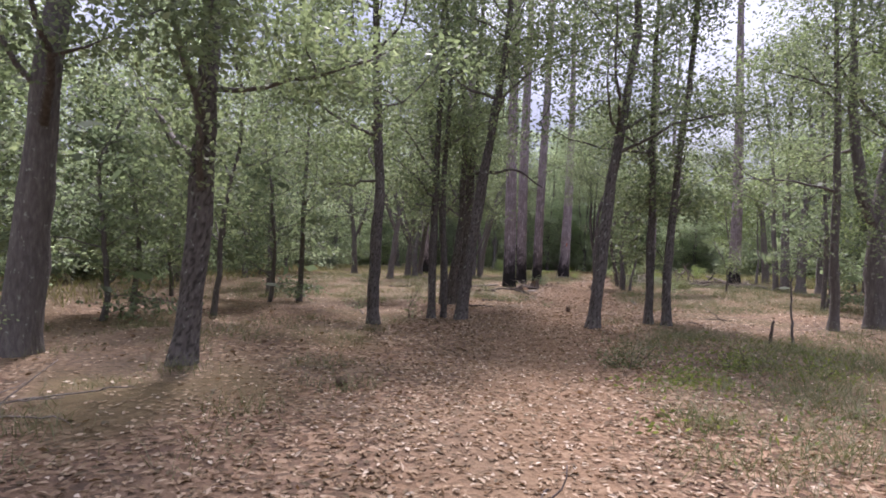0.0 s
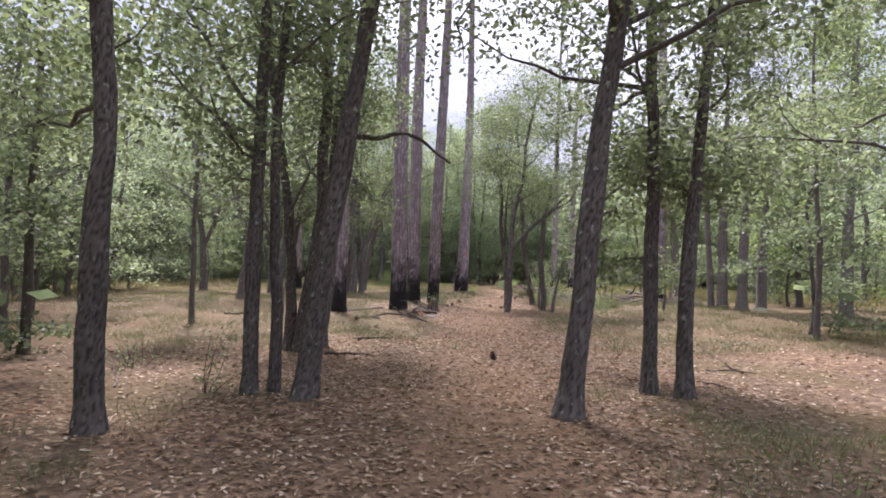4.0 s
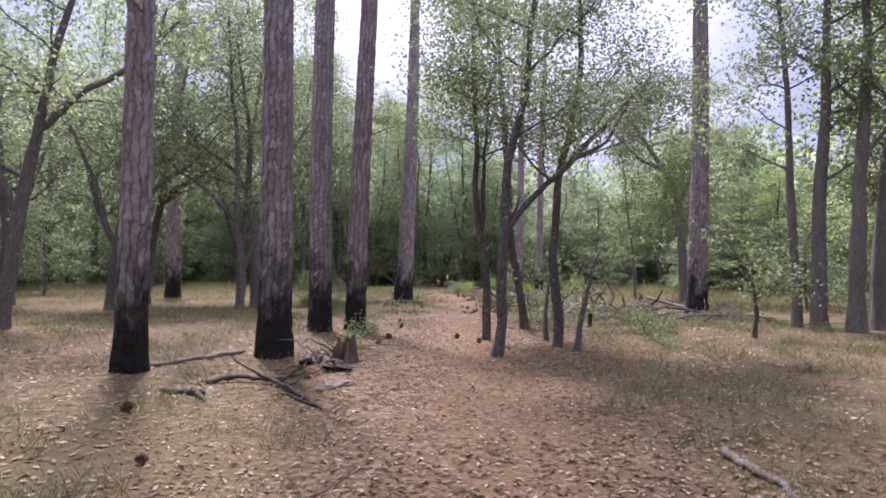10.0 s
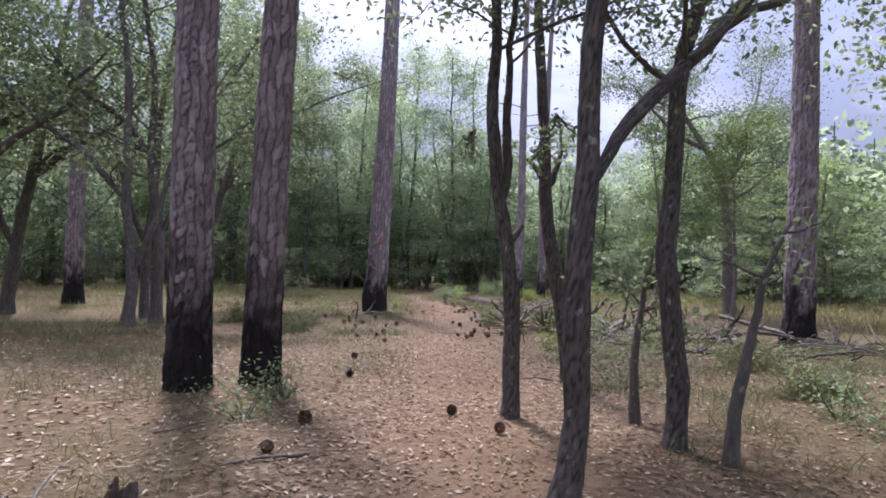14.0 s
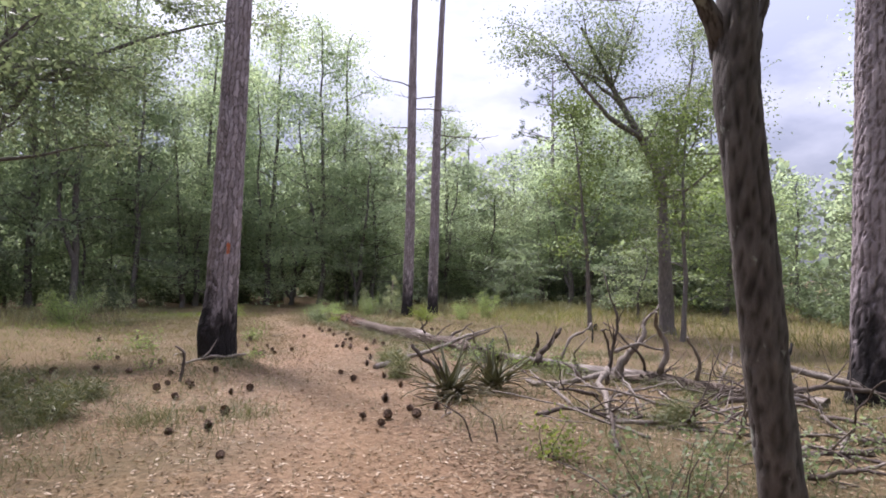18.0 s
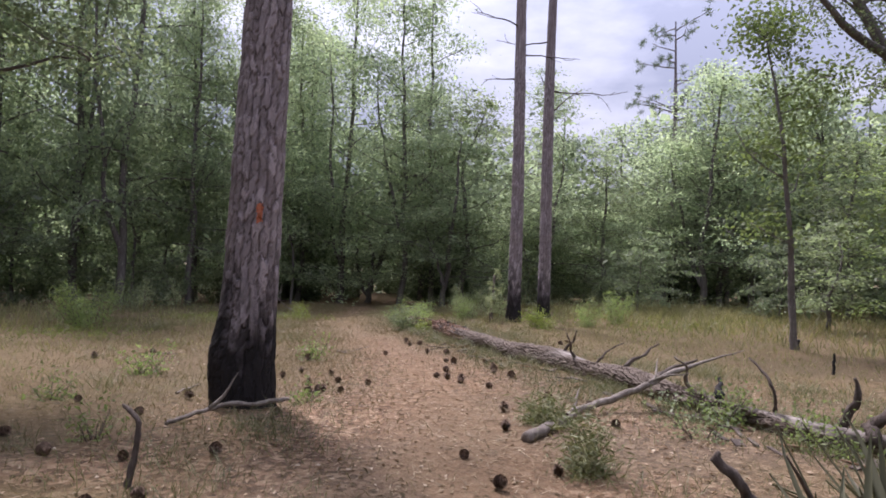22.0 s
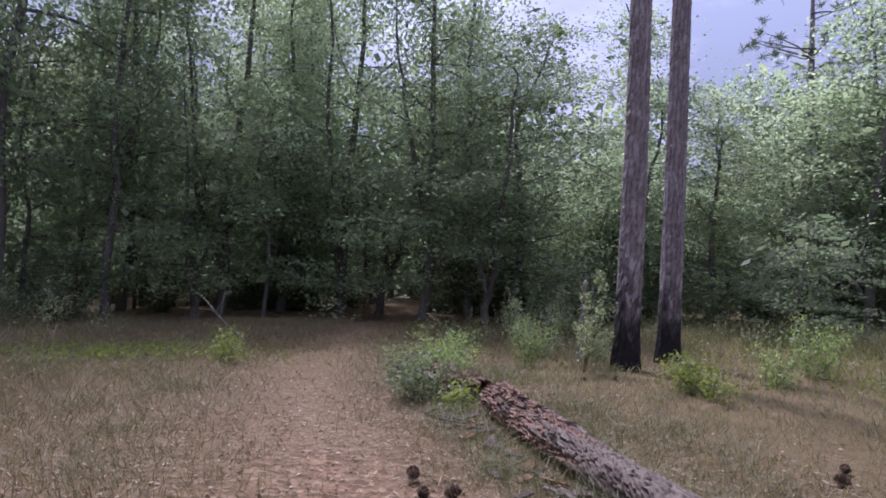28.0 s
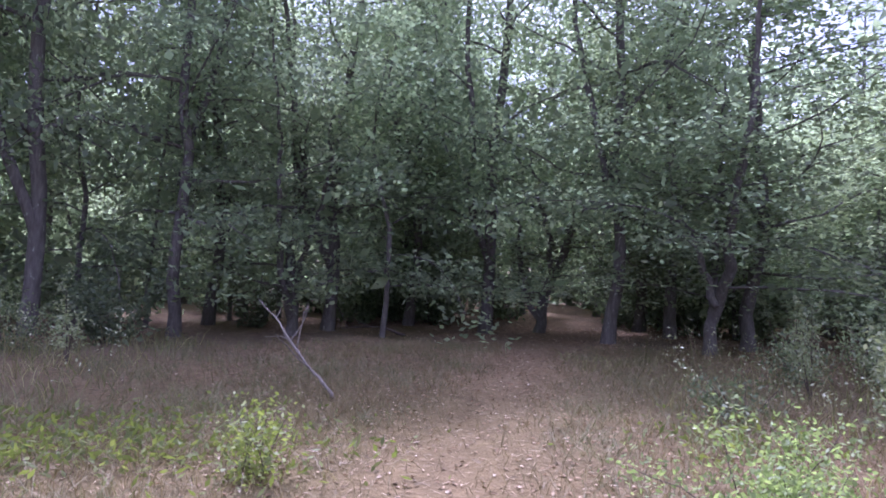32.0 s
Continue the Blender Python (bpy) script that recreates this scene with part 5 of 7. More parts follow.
def build_herbs():
    rng = np.random.default_rng(23)
    g = Geo()
    for cx, cy, rx, ry, n in ((4.0, 8.1, 1.2, 0.8, 330), (2.8, 6.8, 0.9, 0.6, 190), (5.4, 9.6, 1.8, 1.1, 200), (2.2, 5.2, 0.6, 0.5, 60), (3.9, 5.6, 1.4, 0.9, 90), (5.6, 7.0, 1.6, 1.0, 120), (8.3, 50.2, 2.0, 1.0, 1700), (13.6, 50.3, 0.8, 0.7, 300), (4.5, 46.5, 1.5, 1.0, 400), (20.5, 46.0, 4.0, 2.0, 900)):
        q = np.column_stack([cx + rng.normal(size=n) * rx * 0.5, cy + rng.normal(size=n) * ry * 0.5])
        small = cy < 20
        g.leaves(on_ground(q, 0.0) + np.column_stack([0 * q, rng.uniform(0.02, 0.1 if small else 0.16, n)]), 0.075 if small else 0.085, 0.028 if small else 0.03, rng, droop=-0.5, flat=0.3)
    tagged(new("green_herbs", g.mesh("green_herbs", HERB_LEAF, False)), "bright green low herbs on the forest floor", "plants", kind="stuff")


def build_weeds():
    """Tall pale-headed weeds along the far edge of the meadow."""
    rng = np.random.default_rng(29)
    stems, heads = Geo(), Geo()
    spots = np.concatenate([scatter(rng, 190, 12.5, 28, 48.5, 56), scatter(rng, 50, -2, 7.5, 50, 56)])
    spots = keep_off_trail(spots, 1.8)
    for q in on_ground(spots):
        h = rng.uniform(0.35, 0.85)
        n = int(rng.integers(2, 5))
        base = q[None] + np.column_stack([rng.normal(size=(n, 2)) * 0.06, np.zeros(n)])
        stems.blades(base, h, 0.008, rng, 0.25)
        tops = q + np.column_stack([rng.normal(size=(16, 2)) * 0.11, h * rng.uniform(0.45, 1.05, 16)])
        heads.leaves(tops, 0.05, 0.022, rng, droop=-0.2)
    root = tagged(new("flowering_weeds"), "tall pale-headed weeds along the meadow edge", "weeds", kind="stuff")
    part("stem_work", stems, GRASS, root, smooth=False)
    part("heads", heads, WEED_HEAD, root, smooth=False)


build_litter()
build_weeds()
build_grass()
build_herbs()


# ---- shrubs ----
def shrub(seed, x, y, radius, height, n, foliage, label, leaf=0.06, group="shrubs", name="shrub", slim=0.5):
    rng = np.random.default_rng(seed)
    root = thing(name, at_ground(x, y, 0.02), label, "shrub", group)
    g, tips = Geo(), []
    for _ in range(max(6, int(radius * 18))):
        a, o = rng.uniform(0, 2 * np.pi), rng.uniform(0, 0.25) * radius
        way = (math.cos(a) * radius * rng.uniform(0.2, 1.0), math.sin(a) * radius * rng.uniform(0.2, 1.0), height * rng.uniform(0.55, 1.05))
        w = wander(rng, (o * math.cos(a), o * math.sin(a), -0.02), way, float(np.linalg.norm(way)), 5, 0.35)
        g.tube(w, np.linspace(0.006, 0.002, 6), 5)
        tips += [w[1], w[2], w[3], w[4], w[5]]
    tips = np.array(tips)
    pos = tips[rng.integers(0, len(tips), n)] + rng.normal(size=(n, 3)) * 0.09
    pos[:, 2] = np.maximum(pos[:, 2], 0.03)
    c = Geo()
    c.leaves(pos, leaf, leaf * slim, rng, droop=-0.1, flat=0.25)
    part("stem_work", g, DARK_WOOD, root, kind="stuff")
    part("foliage", c, foliage, root, smooth=False, kind="stuff")
    return root


SHRUBS = [
    (11.95, 46.7, 0.46, 0.72, 2000, SHRUB_LEAF, "leafy blue-green shrub over the log's broken end"),
    (12.12, 46.1, 0.25, 0.34, 620, HERB_LEAF, "small yellow-green shrub at the log's broken end"),
    (3.8, 8.0, 0.35, 0.26, 420, HERB_LEAF, "bright green weed on leaf litter"),
    (2.8, 7.05, 0.36, 0.24, 380, HERB_LEAF, "bright green weed on leaf litter"),
    (4.55, 7.4, 0.35, 0.22, 280, HERB_LEAF, "bright green weed on leaf litter"),
    (12.85, 48.75, 0.7, 0.6, 4200, BRIGHT_LEAF, "dense yellow-green shrub beside the footpath"),
    (14.45, 48.7, 0.4, 0.8, 1500, BRIGHT_LEAF, "loose yellow-green shrub in dry grass"),
    (17.5, 55.0, 0.35, 1.7, 900, SHRUB_LEAF, "slender pale shrub against the dark woods"),
    (18.2, 54.0, 0.8, 0.9, 1500, SHRUB_LEAF, "spreading pale shrub against the dark woods"),
    (4.9, 54.4, 0.9, 1.2, 1500, SHRUB_LEAF, "tall pale weeds before the dark woods"),
    (15.2, 49.7, 0.5, 0.75, 1500, SHRUB_LEAF, "loose leafy shrub beside a dead stick"),
    (16.1, 49.3, 0.4, 0.8, 1100, SHRUB_LEAF, "loose leafy shrub before a pine trunk"),
    (18.9, 47.2, 0.6, 1.0, 1700, BRIGHT_LEAF, "round leafy shrub in meadow grass"),
    (15.7, 46.1, 0.5, 0.55, 1500, HERB_LEAF, "yellow-green weed clump in meadow grass"),
    (17.4, 46.6, 0.45, 0.7, 1200, BRIGHT_LEAF, "yellow-green weed clump in meadow grass"),
    (17.3, 52.8, 0.55, 1.3, 1100, SHRUB_LEAF, "leafy shrub at the wood edge"),
    (14.2, 51.2, 0.5, 0.45, 700, SHRUB_LEAF, "low spreading shrub beside the footpath"),
    (16.4, 53.3, 0.6, 0.6, 800, SHRUB_LEAF, "low spreading shrub at the wood edge"),
    (9.64, 49.5, 0.35, 0.5, 1100, HERB_LEAF, "small yellow-green shrub in dry grass"),
    (5.1, 55.4, 0.7, 0.9, 1300, SHRUB_LEAF, "leafy shrub before dark woods"),
    (4.6, 47.8, 0.9, 1.0, 3000, BRIGHT_LEAF, "round green shrub in the meadow"),
    (4.2, 50.6, 0.8, 0.9, 1500, SHRUB_LEAF, "round green shrub in the meadow"),
    (8.7, 42.2, 0.25, 0.4, 320, BRIGHT_LEAF, "small green shrub behind the blazed pine"),
    (7.98, 38.65, 0.22, 0.22, 260, BRIGHT_LEAF, "small green weed beside the blazed pine"),
    (6.0, 37.3, 0.2, 0.3, 220, BRIGHT_LEAF, "small yellow-green weed on needle litter"),
    (5.3, 39.6, 0.35, 0.35, 420, BRIGHT_LEAF, "small yellow-green weed on needle litter"),
    (6.1, 41.2, 0.35, 0.35, 420, BRIGHT_LEAF, "small yellow-green weed in dry grass"),
    (8.75, 30.5, 0.3, 0.42, 620, HERB_LEAF, "bright yellow-green shrub beside brushwood"),
    (10.2, 29.0, 0.6, 0.5, 900, SHRUB_LEAF, "low pale green shrub on leaf litter"),
    (9.3, 25.4, 0.6, 0.55, 800, SHRUB_LEAF, "low pale green shrub on leaf litter"),
    (9.1, 24.4, 0.6, 0.35, 600, SHRUB_LEAF, "low pale green shrub on leaf litter"),
    (8.4, 28.9, 0.6, 0.8, 1100, SHRUB_LEAF, "loose green shrub under crooked oaks"),
    (7.9, 26.9, 0.5, 0.6, 700, SHRUB_LEAF, "loose green shrub under crooked oaks"),
    (3.95, 26.6, 0.45, 0.45, 700, SHRUB_LEAF, "small leafy shrub between two pines"),
    (4.3, 27.2, 0.3, 0.45, 420, SHRUB_LEAF, "small leafy shrub at a pine foot"),
    (11.8, 36.3, 0.42, 0.45, 900, BRIGHT_LEAF, "green weed growing along the log"),
    (11.85, 35.2, 0.42, 0.36, 700, BRIGHT_LEAF, "green weed growing along the log"),
    (12.1, 34.2, 0.4, 0.34, 600, BRIGHT_LEAF, "green weed growing along the log"),
    (11.3, 36.0, 0.3, 0.5, 500, SHRUB_LEAF, "loose pale weed beside the log"),
    (-5.9, 7.0, 0.7, 1.0, 1500, SHRUB_LEAF, "dark leafy shrub at an oak foot"),
    (-0.75, 13.6, 0.35, 0.9, 300, OAK_LEAF, "twiggy low shrub with sparse leaves"),
    (-2.0, 15.2, 0.6, 0.4, 300, OAK_LEAF, "twiggy low shrub on leaf litter"),
    (2.42, 8.1, 0.45, 0.36, 900, GREY_GRASS, "dense grey-green grassy clump"),
    (2.75, 16.9, 0.3, 0.2, 90, OAK_LEAF, "sparse seedling on leaf litter"),
]
SPRIGS = [(15.9, 52.4, 1.25, -0.02, 330), (15.0, 48.0, 1.5, 0.12, 520), (15.35, 48.5, 1.15, 0.15, 360), (15.0, 50.1, 1.0, -0.1, 320), (16.6, 52.0, 1.15, 0.08, 300), (17.6, 53.0, 1.5, 0.0, 330), (5.4, 53.2, 1.1, 0.05, 260), (6.3, 54.4, 1.0, -0.05, 240)]
for i, (x, y, r, h, n, fol, lab) in enumerate(SHRUBS):
    shrub(500 + i, x, y, r, h, int(n * (0.8 if y > 40 else 0.65)), fol, lab, 0.045 if 48 < y < 50 else 0.062 if y > 40 else 0.05)



def sprig(seed, x, y, height, lean, n, label, leaf=0.062):
    """A slim sapling: a few thin stems from one root, with small pale leaves in tufts up them."""
    rng = np.random.default_rng(seed)
    root = thing("sapling", at_ground(x, y, 0.02), label, "sapling", "pale saplings")
    spots = []
    for k in range(3):
        top = height * (1.0, 0.7, 0.5)[k] * rng.uniform(0.92, 1.05)
        a = rng.uniform(0, 6.28)
        line = curve([(0, 0, -0.02), (lean * 0.3 + 0.1 * k * math.cos(a), 0.1 * k * math.sin(a), top * 0.45), (lean * top + 0.22 * k * math.cos(a), 0.22 * k * math.sin(a), top)], 14)
        t = Geo()
        t.tube(line, np.linspace(0.009, 0.003, 14), 5)
        for j in range(5, 14):
            w = wander(rng, line[j], (rng.normal(), rng.normal(), 0.35), rng.uniform(0.1, 0.26), 4, 0.4)
            t.tube(w, np.linspace(0.003, 0.0015, 5), 3)
            spots += [w[2], w[3], w[4]]
        part("stem", t, DARK_WOOD, root)
    spots = np.array(spots)
    c = Geo()
    c.leaves(spots[rng.integers(0, len(spots), n)] + rng.normal(size=(n, 3)) * 0.035, leaf, leaf * 0.5, rng, droop=0.0, flat=0.4)
    part("foliage", c, PALE_LEAF, root, smooth=False, kind="stuff")


for i, (x, y, h, lean, n) in enumerate(SPRIGS):
    sprig(700 + i, x, y, h, lean, int(n * 1.6), "slim pale-leaved sapling in dry grass")

for i, (x, y, r, h) in enumerate(((4.7, 34.3, 0.6, 0.38), (4.1, 35.2, 0.7, 0.42), (3.6, 36.2, 0.7, 0.4), (5.0, 35.3, 0.4, 0.25), (10.4, 27.9, 0.5, 0.3), (9.9, 26.2, 0.5, 0.3), (10.8, 30.9, 0.3, 0.3), (9.7, 35.6, 0.2, 0.4), (10.1, 36.9, 0.2, 0.25))):
    shrub(560 + i, x, y, r, h, int(1500 + 2800 * (r - 0.2)), GREY_GRASS, "soft grey-green mound of fine weeds", 0.10, "weed mounds", slim=0.12)

# bushes along the foot of the woods, shade put into their leaf colour
rng = np.random.default_rng(31)
EDGE = [shrub(600 + i, 0, 0, 1.25, 1.7, 1300, SHADE_TONED_LEAF, "dark bush at the foot of the woods", 0.16, "bushes of the wood edge", "bush") for i in range(3)]
spots = []
for k in range(46):
    x = -22 + 60 * (k + rng.uniform(0.1, 0.9)) / 46
    y = (60.5 if 6 < x < 19 else 57.6) + rng.uniform(-1.2, 6) + np.interp(x, [-20, 6, 22, 40], [-4, 0, -1, -6])
    if abs(x - trail_x(y)) > 2.0:
        spots.append((x, y))
spots += [(11.3, 62.0), (17.9, 61.6), (12.4, 64.0), (19.0, 64.2), (10.2, 61.5), (18.6, 60.2)]
for _ in range(46):
    x, y = rng.uniform(-12, 26), rng.uniform(63, 75)
    if abs(x - trail_x(y)) > 1.3:
        spots.append((x, y))
for _ in range(26):
    spots.append((rng.uniform(-22, -9), rng.uniform(12, 52)))
for _ in range(22):
    spots.append((rng.uniform(25, 40), rng.uniform(14, 50)))
for i, (x, y) in enumerate(spots):
    s = rng.uniform(0.7, 1.35)
    m = at_ground(x, y, 0.03, rng.uniform(0, 360)) @ Matrix.Diagonal((s, s, s, 1))
    if i < 3:
        EDGE[i].matrix_world = m
    else:
        copy_thing(EDGE[i % 3], m)


def sword_plant(seed, x, y, n, size):
    """A rosette of long stiff sword leaves, the lower ones dead."""
    rng = np.random.default_rng(seed)
    root = thing("sword_plant", at_ground(x, y, 0.02), "half-dead sword-leaved plant beside the footpath", "plant", "sword plants")
    for i in range(n):
        a = i * 2.4 + rng.normal() * 0.9
        dead = rng.uniform() < 0.5
        el = rng.uniform(-0.05, 0.6) if dead else rng.uniform(0.35, 1.3)
        ln = size * rng.uniform(0.45, 1.15)
        u = np.linspace(0, 1, 6)
        sag = rng.uniform(0.0, 0.55 if dead else 0.2) * (1.3 - el) * u ** 2
        veer = rng.normal() * (0.5 if dead else 0.2) * u ** 2
        p = np.stack([np.cos(a + veer) * math.cos(el) * u * ln, np.sin(a + veer) * math.cos(el) * u * ln, 0.05 + rng.uniform(0, 0.12) + (math.sin(el) * u - sag) * ln], 1)
        p[:, :2] += rng.normal(size=2) * 0.05
        p[:, 2] = np.maximum(p[:, 2], 0.02 + 0.03 * rng.uniform())
        w = (0.015 if dead else 0.021) * np.array([0.8, 1.0, 1.0, 0.8, 0.5, 0.08])[:, None]
        sd = np.array([-math.sin(a), math.cos(a), 0.0])[None]
        up = np.array([0, 0, 0.012])[None]
        v = np.stack([p - sd * w + up * 0.6, p - up * 0.4, p + sd * w + up * 0.6], 1).reshape(-1, 3)
        k = (np.arange(5)[:, None] * 3 + np.arange(2)[None]).reshape(-1, 1)
        g = Geo()
        g.add(v, k + np.array([[0, 1, 4, 3]]))
        part("leaf", g, DEAD_SWORD if dead else YUCCA_LEAF, root)
    h = Geo()
    h.tube([(0, 0, -0.05), (0, 0, 0.1), (0.01, 0, 0.18)], [0.09, 0.07, 0.02], 10)
    part("crown_base", h, DARK_WOOD, root)
    return root


sword_plant(1, 9.3, 33.15, 100, 0.7)
sword_plant(2, 10.2, 33.55, 100, 0.68)

# ---- pine cones ----


def pine_cone():
    rng = np.random.default_rng(3)
    root = thing("pine_cone", Matrix(), "open brown pine cone lying on needles", "pine cone", "fallen pine cones")
    core = Geo()
    core.tube([(0, 0, 0.0), (0, 0, 0.02), (0, 0, 0.07), (0, 0, 0.12)], [0.012, 0.026, 0.024, 0.004], 8)
    part("core", core, CONE, root)
    g = Geo()
    for i in range(64):
        u = i / 63
        a = i * 2.399
        r = 0.062 * math.sin(math.pi * (0.14 + 0.8 * u)) ** 0.8
        z = 0.008 + 0.115 * u
        c, s = math.cos(a), math.sin(a)
        w = 0.015 + 0.006 * math.sin(math.pi * u)
        o, mid, i0 = np.array([c * r, s * r, z + 0.012]), np.array([c * r * 0.75, s * r * 0.75, z + 0.002]), np.array([c * 0.015, s * 0.015, z])
        sd = np.array([-s, c, 0]) * w
        g.add([i0 - sd * 0.4, i0 + sd * 0.4, mid + sd, mid - sd, o + sd * 0.55, o - sd * 0.55], [[0, 1, 2, 3], [3, 2, 4, 5]])
    part("scale_whorl", g, CONE, root, smooth=False, kind="stuff")
    return root


CONES_MEADOW = [(5.33, 42.83), (6.20, 43.30), (8.72, 40.08), (9.00, 39.66), (11.12, 42.11), (10.84, 41.44), (11.03, 41.38), (10.93, 43.61), (10.15, 39.59), (10.11, 39.13), (11.43, 40.88), (11.06, 40.06), (11.06, 39.31), (10.68, 37.78), (10.47, 37.41), (9.98, 37.55), (7.54, 37.84), (7.80, 40.37), (10.48, 40.32), (13.46, 42.68), (11.25, 40.30), (8.71, 40.55), (8.04, 40.6), (7.56, 40.82), (8.32, 40.9), (8.67, 42.11), (10.88, 42.33), (11.02, 43.84), (14.34, 43.06), (14.53, 47.35), (15.01, 47.22), (11.09, 43.5), (14.66, 43.31)]
CONES_TRACK = [(6.38, 33.92), (6.43, 35.52), (7.18, 34.99), (8.78, 35.44), (9.42, 35.55), (8.50, 33.47), (8.02, 32.40), (8.49, 32.62), (8.34, 32.29), (8.80, 32.66), (9.62, 36.84), (5.77, 36.91), (5.23, 37.79), (4.44, 26.1), (5.41, 30.0), (5.72, 26.3), (7.95, 32.19), (7.90, 32.6), (5.95, 25.55), (4.10, 25.17), (6.50, 35.85), (1.64, 20.21), (1.15, 21.62), (-0.94, 6.42), (3.2, 15.9), (6.9, 36.6), (5.1, 28.3), (6.2, 31.6), (8.9, 36.2), (9.3, 34.7)]
rng = np.random.default_rng(40)
CONES_MORE = [(float(x), float(y)) for x, y in np.concatenate([scatter(rng, 12, 4.4, 7.0, 34.5, 40.5), scatter(rng, 7, 7.9, 8.9, 38.5, 41.5), scatter(rng, 9, 9.9, 11.4, 36.2, 42.5), scatter(rng, 3, 5.2, 7.0, 31.5, 34)])]
rng = np.random.default_rng(41)
first = None
for x, y in CONES_MEADOW + CONES_TRACK + CONES_MORE:
    s = rng.uniform(0.66, 0.98) * (1.45 if (x, y) in ((3.2, 15.9), (-0.94, 6.42)) else 1.0)
    lie = rng.uniform(65, 100) if rng.uniform() < 0.75 else rng.uniform(0, 25)
    m = pose(x, y, float(ground_z(x, y)) + 0.05 * s * (lie > 60), lie, 0, rng.uniform(0, 360)) @ Matrix.Scale(s, 4)
    if first is None:
        first = pine_cone()
        first.matrix_world = m
    else:
        copy_thing(first, m)


# ---- fallen wood ----
def bough(seed, points, r0, r1, material, label, name="fallen_branch", group="fallen branches", twigs=0, lift=True, sides=9):
    """A bough lying along points (x, y, height over the ground), with snapped side twigs as parts."""
    rng = np.random.default_rng(seed)
    x0, y0 = points[0][0], points[0][1]
    root = thing(name, at_ground(x0, y0), label, "branch", group)
    z0 = float(ground_z(x0, y0))
    line = curve([(x - x0, y - y0, h + float(ground_z(x, y)) - z0) for x, y, h in points], 26)
    kinks = np.stack([np.interp(np.arange(26), np.linspace(0, 25, 8), rng.normal(size=8)) for _ in range(3)], 1)
    bent = 0.25 if name == "wood_snag" else 1.0
    line[1:-1] += (kinks * r0 * np.array([0.6, 0.6, 0.3]) + rng.normal(size=(26, 3)) * r0 * 0.14)[1:-1] * bent
    g = Geo()
    knots = 1 + 0.22 * np.clip(rng.normal(size=26) - 0.9, 0, 1) + 0.06 * rng.normal(size=26)
    taper = np.linspace(r0, r1, 26) * knots
    taper[-1] *= 0.55
    g.tube(line, taper, sides, 0.09, rng, cap=True)
    line = line[::2][:14] if len(line[::2]) >= 14 else np.vstack([line[::2], line[-1:]])[:14]
    part("stem", g, material, root)
    for _ in range(twigs):
        k = int(rng.integers(3, 13))
        d = line[min(k + 1, 13)] - line[k - 1]
        d = d / (np.linalg.norm(d) + 1e-9) + rng.normal(size=3) * np.array([0.7, 0.7, 0.3]) + np.array([0, 0, 0.3])
        t = Geo()
        w = wander(rng, line[k], d, rng.uniform(0.25, 0.8), 5, 0.4)
        t.tube(w, np.linspace(r1 * 0.8 + 0.004, 0.004, 6), 6, cap=True)
        part("twig", t, material, root)
    return root


